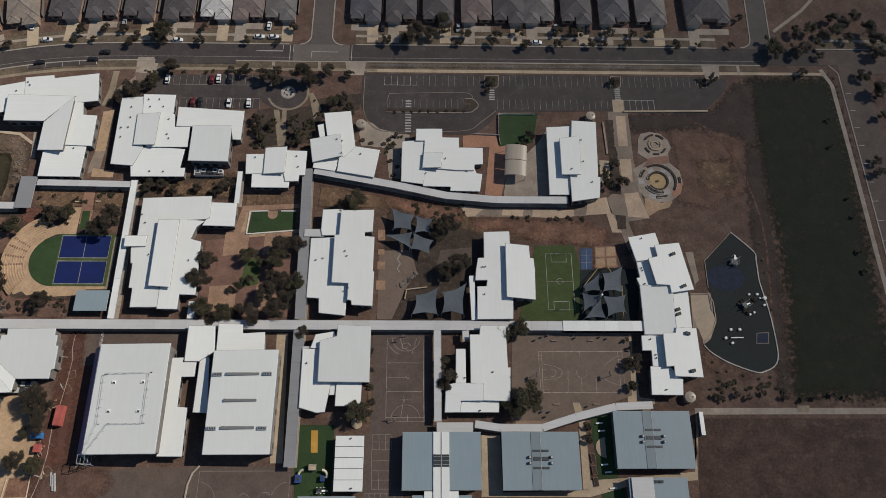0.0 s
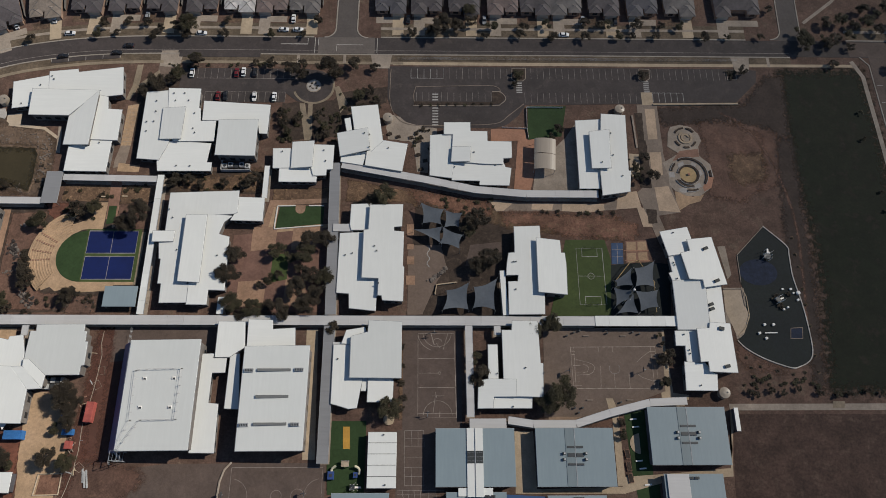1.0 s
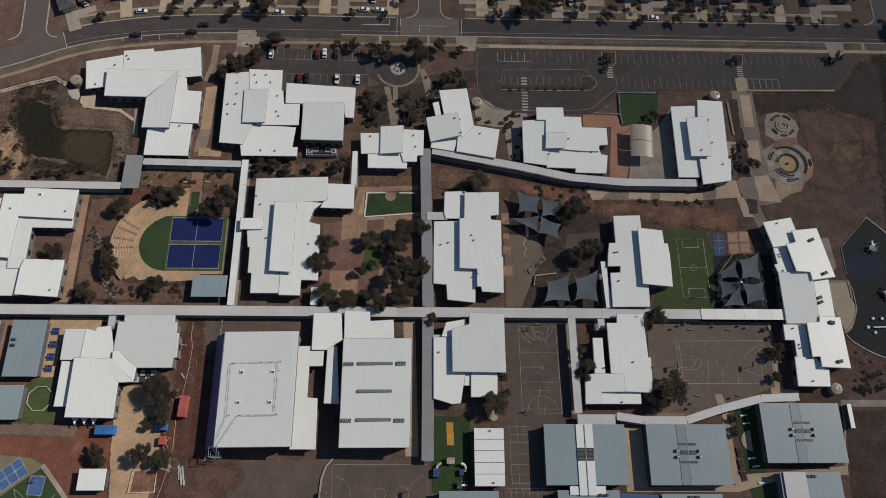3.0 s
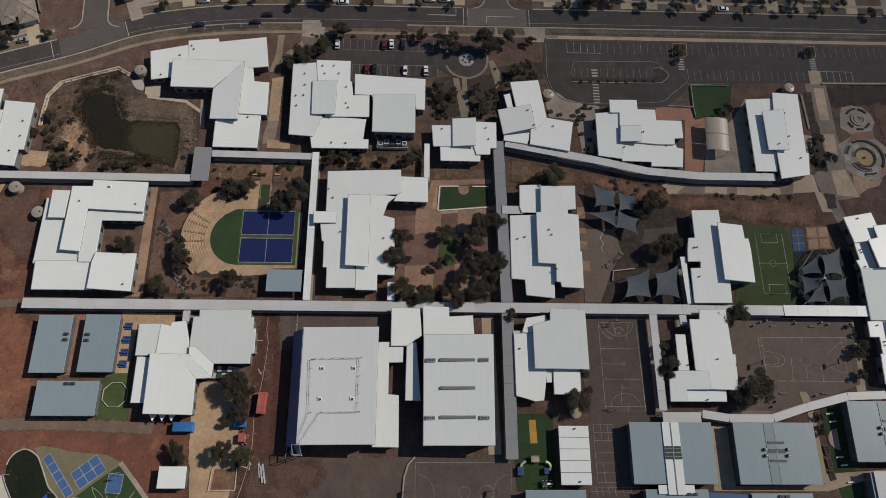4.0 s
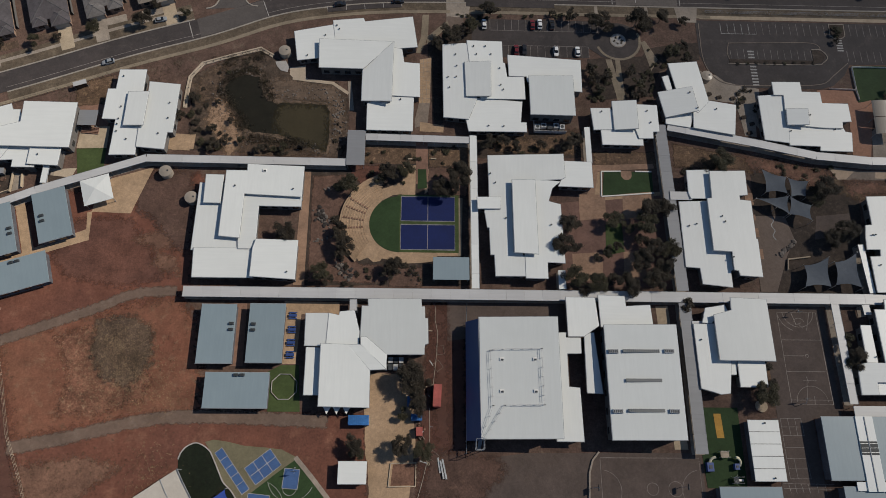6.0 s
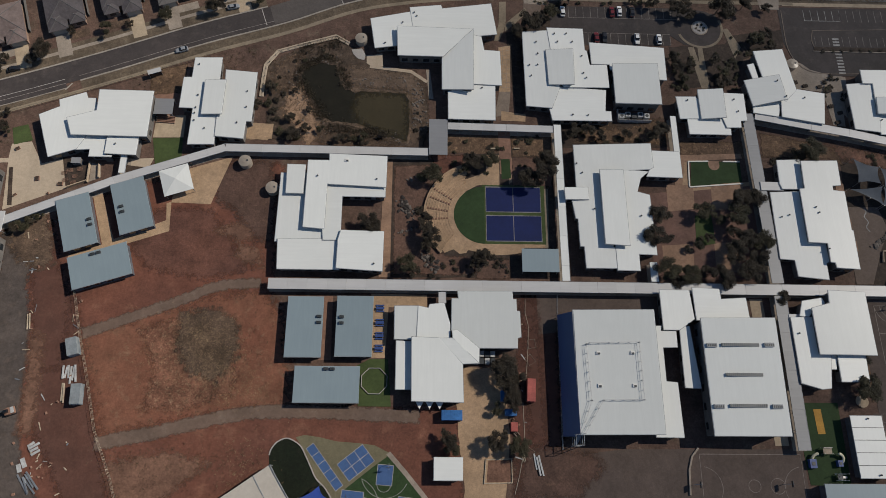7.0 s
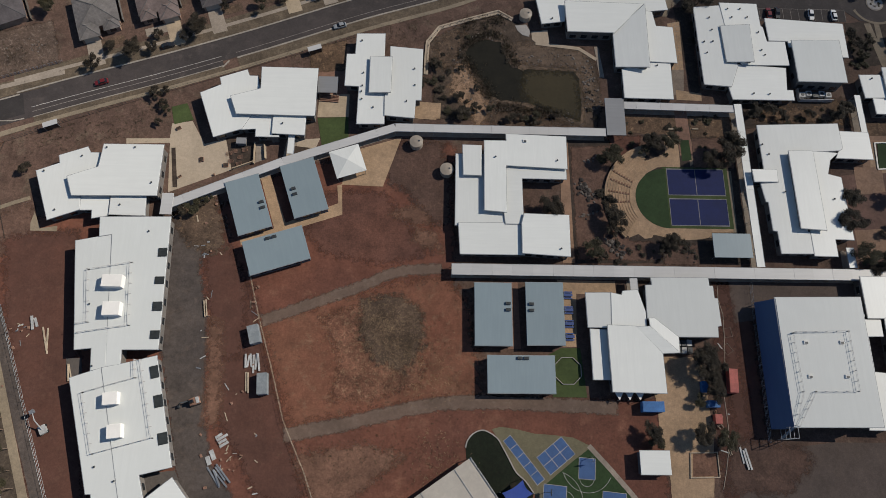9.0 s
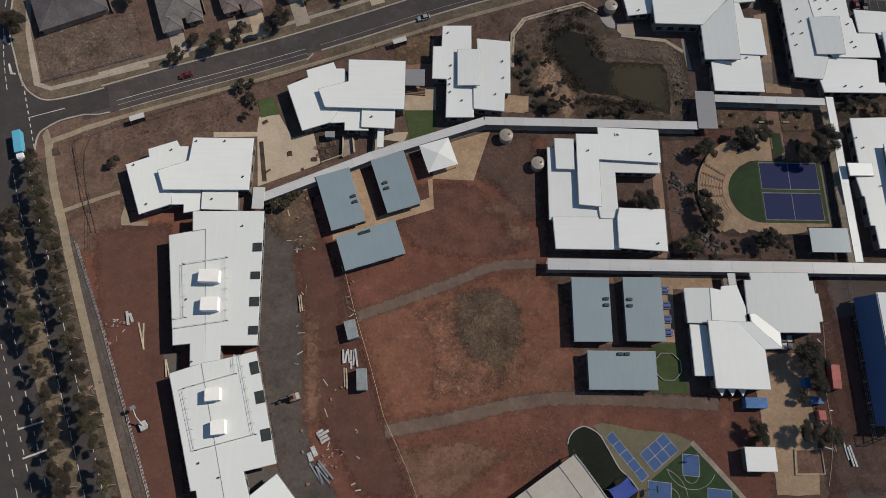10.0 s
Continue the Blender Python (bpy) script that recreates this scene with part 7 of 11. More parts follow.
CROWNS = {"broad": [], "young": [], "low": []}
for kind, leaves, size, seed in (("broad", 9000, 0.046, 10), ("young", 2800, 0.075, 70), ("low", 700, 0.13, 90)):
    for i in range(7 if kind == "broad" else 4):
        CROWNS[kind].append(crown_mesh(seed + i, leaves, 0.85, size))
        CROWNS[kind][-1].materials.append(LEAF_OLIVE if i in (2, 5) else LEAF)
TRUNKS = [trunk_mesh(40 + i) for i in range(3)]
tree_rng = random.Random(7)


def tree(x, y, r, low=False, lift=0.0):
    t = base("shrub" if low else "tree", x, y, 0, tree_rng.uniform(0, 360))
    foot = 0.05 if low else 0.75 * r + lift
    c = new("crown", tree_rng.choice(CROWNS["low" if low else "broad" if r > 2.5 else "young"]))
    c.parent = t
    c.matrix_local = pose(0, 0, foot) @ Matrix.Diagonal((1.12 * r, 1.12 * r * tree_rng.uniform(0.85, 1.1), r * (0.75 if low else 1.0), 1))
    k = new("trunk", tree_rng.choice(TRUNKS))
    k.parent = t
    k.matrix_local = Matrix.Diagonal((r, r, 0.5 * r if low else (foot + 0.55 * r) / 0.95, 1))
    if low:
        return tagged(t, "low olive-green shrub in a garden bed", "shrub", "shrubs")
    return tagged(t, "gum tree with an uneven dark olive crown", "tree", "trees")


def shrub_bed(places):
    """Many small shrubs of one bed, joined into one mesh."""
    bm = bmesh.new()
    for x, y, r in places:
        done = len(bm.verts)
        bm.from_mesh(tree_rng.choice(CROWNS["low"]))
        bm.verts.ensure_lookup_table()
        bmesh.ops.transform(bm, matrix=pose(x, y, 0.05, 0, 0, tree_rng.uniform(0, 360)) @ Matrix.Diagonal((1.1 * r, 1.0 * r, 0.75 * r, 1)), verts=bm.verts[done:])
    tagged(link("shrubbery", bm, LEAF_OLIVE), "low olive-green shrubs filling a garden bed", "shrubs", kind="stuff")


def plant_trees(places, lift=0.0):
    for x, y, r in places:
        tree(x, y, r, False, lift)


plant_trees([(-176.9, 88.7, 3.3), (-109.4, 123.9, 2.7), (-103.5, 124.9, 2.3), (-98.9, 122.7, 2.0), (-81.0, 123.8, 2.6), (-77.8, 125.7, 2.5), (-90.0, 123.9, 1.8), (-121.8, 167.7, 3.6), (-126.3, 164.6, 2.6)])
plant_trees([(-39.0, 163.2, 2.6), (-35.1, 165.8, 2.2), (-28.2, 117.1, 4.0)])
plant_trees([(-32.0, 115.7, 2.9), (-45.2, 65.6, 2.4), (34.0, 67.5, 3.1), (31.1, 66.3, 2.4), (35.8, 41.6, 5.1), (30.8, 38.0, 3.7), (6.0, 54.6, 2.2), (7.9, 48.3, 3.1), (5.7, 46.4, 2.2), (-24.5, 37.1, 3.7), (27.3, 64.3, 2.9), (71.7, 126.5, 2.0), (71.2, 132.2, 1.6), (74.9, 56.0, 2.2)])
plant_trees([(72.2, 53.8, 1.8), (72.6, 46.3, 1.8), (72.1, 130.4, 1.8), (75.4, 136.3, 1.6), (77.5, 127.7, 2.4), (41.7, 148.6, 2.0), (38.7, 145.6, 1.4), (-212.7, 139.8, 1.5), (-204.5, 121.6, 2.2), (-200.4, 124.0, 1.7), (-205.0, 139.2, 1.0), (-173.5, 122.3, 1.3), (-180.8, 121.3, 1.5), (-199.7, 131.8, 1.1), (-195.1, 124.1, 1.3), (-301.8, 123.7, 1.4), (-302.5, 117.0, 1.2), (-341.2, 99.9, 1.8), (-286.2, 89.8, 1.6), (-283.3, 90.5, 1.2), (149.6, 191.0, 3.4)])
plant_trees([(160.2, 191.1, 2.5), (196.1, 191.1, 2.7), (160.8, 181.4, 1.7), (170.0, 190.2, 1.7), (188.4, 179.2, 2.2), (168.0, 157.9, 1.0), (166.5, 145.5, 1.0), (168.3, 121.8, 0.8), (168.7, 113.7, 0.9), (167.5, 98.8, 1.0), (167.8, 90.7, 1.0), (189.7, 159.6, 2.2), (183.0, 138.2, 1.8), (182.7, 133.1, 2.0), (191.3, 170.8, 2.0)])
plant_trees([(-379.0, 147.6, 3.0), (-381.7, 149.7, 3.0)])
plant_trees([(-364.3, 100.0, 1.9), (-363.3, 96.6, 2.4), (-360.8, 90.1, 2.4), (-359.5, 86.5, 2.9), (-366.3, 79.4, 2.8), (-357.4, 81.4, 2.6), (-364.3, 74.5, 2.9), (-355.1, 76.7, 2.6), (-363.4, 69.7, 2.4), (-352.6, 71.7, 2.8), (-361.1, 64.6, 2.9), (-350.2, 65.5, 2.8), (-359.1, 59.6, 2.5), (-349.4, 60.5, 2.3), (-357.5, 53.8, 1.9), (-347.0, 55.1, 2.4), (-355.1, 49.4, 3.0), (-345.4, 51.0, 2.0), (-353.2, 44.1, 2.3), (-342.8, 44.6, 2.5), (-351.3, 38.3, 1.9), (-340.7, 40.9, 2.5), (-349.6, 34.8, 2.0), (-339.4, 34.9, 2.6), (-346.0, 28.6, 2.8), (-337.0, 28.8, 2.2), (-344.1, 23.3, 2.4), (-334.1, 24.1, 2.8), (-343.4, 19.3, 2.4), (-333.0, 20.7, 3.0)], 4.2)
plant_trees([(-341.7, 14.1, 1.9), (-330.6, 15.7, 2.3), (-339.3, 9.2, 3.0), (-329.1, 9.9, 1.9), (-337.4, 4.7, 2.6), (-327.3, 5.3, 2.4), (-334.4, -0.4, 1.9), (-324.1, -0.3, 2.4), (-332.3, -7.3, 2.2), (-323.0, -5.4, 2.4), (-330.2, -10.6, 2.8), (-321.0, -10.7, 2.2), (-329.1, -16.0, 2.2), (-318.5, -16.6, 1.9), (-325.9, -22.3, 3.0)], 4.2)
plant_trees([(-213.8, 140.8, 1.5), (-217.4, 133.3, 1.5), (-205.8, 128.3, 1.7), (-188.8, 120.6, 1.7), (-185.9, 121.1, 1.3), (-300.1, 121.4, 1.4), (-304.5, 127.4, 1.8), (-301.5, 128.8, 1.2), (-291.0, 86.5, 1.6), (-288.0, 87.1, 1.9), (-286.1, 88.5, 1.4)])
# trees along the street and at its east end
plant_trees([(-178.2, 190.8, 1.9), (-150.6, 194.0, 2.0), (-148.6, 198.7, 2.4), (-143.2, 194.7, 1.4), (-138.7, 200.3, 1.9), (-127.1, 193.1, 2.1), (-130.8, 200.0, 1.7), (-124.8, 197.1, 1.7), (-117.1, 197.0, 2.8), (-112.7, 198.1, 3.8), (-113.7, 193.6, 1.8), (-97.4, 194.1, 2.1), (-97.2, 201.4, 1.7), (-77.9, 194.8, 1.7), (-64.4, 194.6, 1.5), (-58.3, 201.8, 1.9), (-17.8, 195.3, 2.1), (-6.1, 196.8, 4.4), (-10.5, 196.1, 2.6), (1.1, 198.8, 2.8), (7.0, 201.5, 2.3), (6.0, 207.0, 2.8), (13.1, 194.8, 1.6), (15.8, 199.1, 2.4)])
plant_trees([(27.8, 195.1, 2.1), (29.9, 199.2, 1.9), (39.7, 200.1, 2.1), (41.9, 193.7, 2.2), (55.8, 194.2, 2.2), (56.4, 201.7, 1.9), (62.7, 200.5, 2.0), (70.5, 195.3, 1.9), (66.2, 200.4, 1.9), (78.5, 200.2, 2.3), (76.8, 195.2, 1.5), (86.8, 195.2, 1.7), (89.3, 200.3, 1.7), (97.7, 200.2, 1.9), (107.6, 194.5, 2.1), (117.4, 195.2, 1.5), (131.8, 195.4, 1.5), (138.1, 210.0, 1.7), (150.0, 193.1, 2.9), (149.1, 197.4, 2.5), (159.3, 194.2, 1.9), (163.9, 193.8, 2.4), (168.2, 203.4, 2.9), (161.6, 202.5, 2.4)])
plant_trees([(179.3, 209.4, 2.6), (179.7, 203.1, 3.0), (171.0, 195.7, 2.2), (184.2, 199.1, 2.3), (189.3, 210.8, 2.6), (193.8, 203.9, 3.5), (196.2, 197.0, 3.5), (193.5, 190.8, 2.6), (185.7, 180.1, 2.1), (190.3, 172.2, 3.5), (162.1, 182.1, 1.4), (184.1, 207.0, 2.3), (174.0, 201.3, 2.3)])
plant_trees([(-326.3, 137.7, 2.3), (-321.5, 144.4, 2.0), (-314.1, 142.7, 3.4), (-307.7, 144.1, 1.9), (-306.6, 149.6, 1.7), (-293.6, 152.2, 3.2), (-297.4, 149.2, 1.9), (-285.7, 161.5, 1.7), (-273.4, 162.0, 2.3), (-266.1, 165.0, 1.3), (-344.5, 159.6, 2.9), (-252.8, 168.5, 2.6), (-235.8, 172.9, 3.1), (-220.9, 176.5, 1.9), (-232.0, 179.6, 1.9)])
plant_trees([(-114.3, 173.6, 2.6), (-117.0, 171.5, 2.0), (-107.9, 181.2, 2.6)])
plant_trees([(-70.6, 155.4, 1.9), (-69.1, 151.2, 2.0), (-67.6, 147.3, 1.8), (-64.4, 153.0, 1.4), (-55.7, 154.5, 2.0), (-53.6, 150.0, 2.2), (-52.0, 145.9, 1.8), (-54.8, 144.6, 1.5)])
# gum trees by the theatre, in the paved court, under the sails, by the yard and along the car park
plant_trees([(-119.7, 108.9, 4.8), (-124.3, 105.0, 3.5), (-164.6, 75.1, 2.8), (-143.3, 111.4, 2.9), (-137.9, 112.4, 2.7), (-146.6, 109.5, 1.8), (-157.0, 106.9, 3.2), (-159.5, 106.4, 2.2), (-159.1, 89.7, 2.7), (-156.9, 86.1, 3.2), (-157.9, 82.3, 2.3), (-140.3, 78.0, 2.9), (-142.6, 76.2, 2.2), (-162.3, 73.6, 2.0)])
plant_trees([(-82.1, 94.0, 3.3), (-83.7, 85.2, 3.8), (-66.8, 95.3, 2.9), (-69.2, 84.2, 1.9), (-66.1, 86.2, 1.7), (-72.9, 82.3, 1.1), (-55.7, 99.3, 3.8), (-49.8, 99.9, 3.3), (-56.5, 93.0, 3.6), (-62.3, 93.0, 2.2), (-57.7, 88.0, 2.3), (-53.0, 85.2, 3.3), (-48.6, 84.9, 3.3), (-59.3, 80.1, 3.8), (-51.1, 78.2, 3.4), (-54.8, 74.1, 3.7), (-81.1, 74.0, 3.7), (-74.0, 73.2, 3.1), (-64.4, 71.7, 3.7), (-77.6, 70.5, 2.4), (-69.4, 74.1, 2.2)])
plant_trees([(7.9, 107.2, 4.2), (4.5, 105.7, 2.8), (12.1, 92.5, 4.0), (7.9, 89.6, 3.2), (4.8, 103.4, 2.6)])
plant_trees([(-134.3, 41.6, 4.3), (-132.5, 37.2, 3.0), (-131.6, 33.1, 3.0), (-136.6, 30.7, 1.9), (-136.7, 21.3, 3.3), (-130.9, 19.8, 2.9), (-151.7, 21.1, 2.9), (-150.5, 18.9, 2.2), (-131.1, 41.1, 2.8)])
plant_trees([(-107.0, 178.9, 3.1), (-68.0, 176.0, 3.2), (-63.6, 179.0, 1.9), (-76.4, 178.3, 2.4), (-83.2, 180.0, 1.3), (-52.0, 175.9, 4.6), (-42.3, 178.0, 3.1), (-33.7, 177.5, 1.9), (-49.1, 173.7, 2.6), (-63.1, 173.5, 2.4)])
for x, y in [(-135.1, 77.1), (-133.5, 76.3), (-132.4, 74.3), (-134.3, 78.3), (-136.3, 76.0), (-127.7, 121.1), (-126.4, 122.0), (-124.7, 122.5), (-122.7, 122.1), (-120.5, 123.1), (-150.8, 119.7), (-137.6, 118.6), (-136.4, 119.5)]:
    tree(x, y, 0.8, True)


# ---- courts, playgrounds and gardens ----
WHITE_LINE = surface("white_court_line", (0.36, 0.36, 0.35), (0.26, 0.26, 0.25), 2.0, 0.4, 0.8)


def lines(court, runs, z, w=0.1, material=None):
    for r in runs:
        bm = add_ribbon(bmesh.new(), r, -w / 2, w / 2, z - 0.015, z)
        bmesh.ops.recalc_face_normals(bm, faces=bm.faces)
        part("line_marking", bm, material or PAINT_FAINT, court)


def arc(x, y, r, a0, a1, n=20):
    return [(x + r * math.cos(radians(a0 + (a1 - a0) * i / n)), y + r * math.sin(radians(a0 + (a1 - a0) * i / n))) for i in range(n + 1)]


def frame_lines(x0, y0, x1, y1):
    return [(x0, y0), (x1, y0), (x1, y1), (x0, y1), (x0, y0)]


# blue twin court with a turf half circle
court = patch("blue_court", "pair of dark blue courts with pale lines", "court", [(-140.2, 83.6), (-119.3, 83.6), (-119.3, 104.6), (-140.2, 104.6)], TURF_LIGHT, 0.10)
for y0 in (84.6, 94.9):
    part("court_surface", box(-138.9, y0, 0.0, -120.6, y0 + 9.0, 0.13), BLUE_COURT, court, "dark blue acrylic court surface")
    lines(court, [frame_lines(-138.9, y0, -120.6, y0 + 9.0), [(-129.8, y0), (-129.8, y0 + 9.0)]], 0.15, 0.22, surface("court_line_grey", (0.22, 0.22, 0.23), (0.16, 0.16, 0.17), 2.0, 0.4, 0.8))
patch("turf_half_circle", "half circle of dark green turf beside the courts", "turf", disc(-139.4, 93.8, 10.2, 28, 90, 270), TURF, 0.12)
patch("tan_path", "tan path beside the turf strip", "path", [(-138.5, 115.8), (-134.1, 115.9), (-134.2, 104.6), (-138.9, 104.3)], TAN_PAVING, 0.06)
patch("tan_path", "tan path beside the turf strip", "path", [(-130.9, 115.5), (-129.7, 114.6), (-129.9, 105.9), (-131.0, 105.0)], TAN_PAVING, 0.06)
theatre = tagged(base("amphitheatre", -140.5, 93.6), "curved tan stone steps of an outdoor theatre", "amphitheatre")
part("paving", outline([(-12.5, 14.5), (-8.2, 12.2), (-4.0, 13.4), (2.4, 16.1), (2.6, 11.3), (-1.3, 10.8), (-5.1, 8.6), (-7.8, 4.8), (-8.3, 0.2), (-6.9, -4.5), (-4.3, -7.5), (-0.4, -9.5), (1.9, -10.1), (2.1, -13.9), (-0.3, -11.9), (-3.7, -10.8), (-5.0, -13.2), (-7.2, -13.6), (-9.2, -12.0), (-12.1, -13.3), (-14.2, -9.7), (-15.3, -5.7), (-16.9, -1.6), (-17.2, 3.6), (-16.2, 8.9)], 0.1, 0.09), TAN_PAVING, theatre)
for i in range(9):
    r = 11.3 + i * 0.92
    bm = add_ribbon(bmesh.new(), arc(0, 0, r, 118 - i * 2, 217 + i, 30), -0.47, 0.46, 0.05, 0.13 + 0.1 * i)
    add_ribbon(bm, arc(0, 0, r, 118 - i * 2, 217 + i, 30), 0.22, 0.44, 0.06, 0.25 + 0.1 * i)
    bmesh.ops.recalc_face_normals(bm, faces=bm.faces)
    part("step", bm, TAN_PAVING, theatre)
seat_rng = random.Random(3)
for i in range(8):
    for k in range(4):
        a = radians((150, 160, 173, 186)[k])
        r = 11.4 + i * 0.92
        o = part("aisle_step", box(-0.3, -0.2, 0, 0.3, 0.2, 0.3), BROWN_PAVING, theatre)
        o.matrix_local = pose(r * math.cos(a), r * math.sin(a), 0.1 + 0.1 * i, 0, 0, math.degrees(a) + 90)
for pts in ([(-151.0, 82.2), (-143.2, 81.1), (-138.6, 79.5), (-131.5, 80.0), (-126.6, 80.7), (-126.6, 82.4), (-119.7, 82.5), (-119.6, 83.9), (-139.3, 84.0), (-141.6, 84.4), (-151.1, 91.4)],):
    patch("tan_path", "tan path at the foot of the courts", "path", pts, TAN_PAVING, 0.075)


def bench(x, y, angle, w=2.0, material=None):
    b = tagged(base("bench", x, y, 0, angle), "plain low concrete bench on steel legs", "bench", "benches")
    part("seat", box(-w / 2, -0.25, 0.4, w / 2, 0.25, 0.48), material or CONCRETE, b)
    for k in (-1, 1):
        part("leg", box(k * w * 0.38 - 0.08, -0.2, 0, k * w * 0.38 + 0.08, 0.2, 0.4), STEEL, b)


def hoop(x, y, angle):
    """A basketball goal: bent post, board and ring, facing its local +y."""
    h = tagged(base("basketball_goal", x, y, 0.05, angle), "basketball goal on a bent steel post", "basketball goal", "basketball goals")
    bm = bmesh.new()
    add_rod(bm, (0, 0, 0), (0, 0, 2.6), 0.09)
    add_rod(bm, (0, 0, 2.6), (0, 1.1, 3.2), 0.08)
    part("post", bm, STEEL, h)
    part("backboard", box(-0.9, 1.1, 2.7, 0.9, 1.18, 3.8), VENT_DARK, h)
    bm = bmesh.new()
    for i in range(12):
        a, c = i * math.tau / 12, (i + 1) * math.tau / 12
        add_rod(bm, (0.23 * math.cos(a), 1.45 + 0.23 * math.sin(a), 3.05), (0.23 * math.cos(c), 1.45 + 0.23 * math.sin(c), 3.05), 0.03, 0.03, 4)
    part("ring", bm, STEEL, h)


net = base("court_marking", 0, 0)
tagged(net, "worn white netball and basketball court lines", "court lines")
lines(net, [[(-14.4, 64.2), (-1.4, 64.3), (-0.8, 34.4), (-14.2, 34.4), (-14.4, 64.2)], [(-14.4, 65.5), (-1.4, 65.5)], [(-14.2, 35.8), (-0.9, 35.8)], [(-14.3, 55.1), (-1.1, 55.1)], [(-14.1, 44.8), (-1.0, 44.8)], [(-14.2, 49.9), (-7.0, 49.9)], [(-9.7, 64.3), (-8.6, 60.2), (-6.9, 60.8)], [(-3.6, 64.3), (-5.4, 58.3)], [(-7.7, 60.4), (-6.6, 59.1)], [(-9.0, 35.8), (-8.1, 41.9)], [(-8.1, 43.2), (-7.7, 41.3)], [(-6.5, 37.1), (-6.7, 34.6)], [(-9.3, 41.9), (-5.0, 41.9)]] + [arc(-7.5, 64.5, 5.1, 180, 360), arc(-7.3, 35.2, 5.0, 0, 180), arc(-6.7, 49.9, 0.5, 0, 360, 12), arc(-7.5, 64.9, 7.0, 190, 250), arc(-7.5, 60.60000000000001, 1.8, 20, 160)], 0.085, 0.13, surface("worn_court_line", (0.33, 0.295, 0.265), (0.20, 0.175, 0.155), 2.0, 0.5, 0.85))
hoop(-8.6, 64.9, 180)
hoop(-10.8, 34.6, 0)
c2 = tagged(base("court_marking", 0, 0), "faint worn white lines of a large court", "court lines")
lines(c2, [[(40.5, 59.3), (71.1, 59.5), (70.9, 44.5), (40.7, 44.5), (40.5, 59.3)], [(41.7, 59.3), (41.5, 44.5)], [(69.5, 59.5), (69.5, 44.5)], [(50.9, 52.4), (50.4, 44.5)], [(50.6, 59.3), (50.6, 57.7)], [(55.6, 59.3), (55.6, 57.5)], [(55.6, 49.6), (55.4, 44.5)], [(60.8, 49.8), (60.7, 44.5)], [(40.3, 57.8), (42.0, 57.8)], [(40.4, 56.6), (42.0, 56.6)], [(69.0, 57.7), (71.0, 57.7)], [(69.1, 56.5), (71.1, 56.5)], [(69.2, 47.3), (70.8, 47.3)], [(40.5, 46.8), (43.1, 46.8)], [(40.6, 45.4), (43.6, 45.5)], [(42.1, 54.8), (46.4, 53.8), (48.1, 53.0), (48.8, 51.8), (48.0, 50.2), (46.4, 49.4), (42.0, 49.2)], [(44.7, 53.0), (46.1, 52.6), (46.6, 51.6), (45.9, 50.4), (44.4, 50.0)], [(69.0, 57.7), (65.5, 55.3), (64.1, 54.0)], [(63.6, 49.8), (65.4, 48.4), (69.6, 46.9)], [(41.1, 52.6), (43.5, 52.6)], [(41.0, 50.0), (43.6, 50.0)]], 0.085, 0.13, surface("faint_court_line", (0.40, 0.35, 0.30), (0.25, 0.215, 0.185), 2.0, 0.5, 0.85))
lines(c2, [arc(55.8, 51.6, 1.9, 150, 400, 18)], 0.087, 0.13, PAINT_FAINT)
hoop(37.9, 50.2, -90)
hoop(66.3, 50.6, 90)


def yard_bin(x, y):
    b = tagged(base("rubbish_bin", x, y, 0.07), "dark round rubbish bin beside the court", "bin", "court bins")
    part("body", outline(disc(0, 0, 0.3, 12), 0.9, 0.9), VENT_DARK, b)
    part("lid", outline(disc(0, 0, 0.34, 12), 0.08, 0.98), VENT_DARK, b)


for x, y in [(42.0, 64.6), (44.1, 65.2), (53.7, 65.5), (54.2, 64.4), (63.4, 64.7), (65.8, 64.1), (39.4, 63.4), (40.5, 37.7), (41.7, 36.0), (43.2, 37.7), (33.5, 45.4), (56.8, 39.6)]:
    yard_bin(x, y)
for x, y in [(46.5, 63.4), (60.0, 63.4), (46.0, 40.4), (60.2, 40.4)]:
    bench(x, y, 1, 2.2, PATH_GREY)
plant_trees([(72.6, 63.5, 1.0), (73.8, 60.4, 0.9), (74.3, 54.7, 1.5), (76.1, 53.5, 1.1), (73.1, 46.7, 1.5), (56.5, 32.4, 1.2), (56.5, 28.6, 1.5)])
c3 = tagged(base("court_marking", 0, 0), "faint worn white lines on brown asphalt", "court lines")
lines(c3, [frame_lines(-76.5, 0, -46.0, 18.0), arc(-46.0, 8.5, 6.0, 100, 260), arc(-61, 9, 1.8, 0, 360, 16), arc(-54, 9, 2.2, 0, 360, 16), arc(-76.5, 8.5, 6.0, -80, 80)], 0.075, 0.12, surface("faint_yard_line", (0.27, 0.235, 0.215), (0.17, 0.15, 0.14), 2.0, 0.5, 0.85))
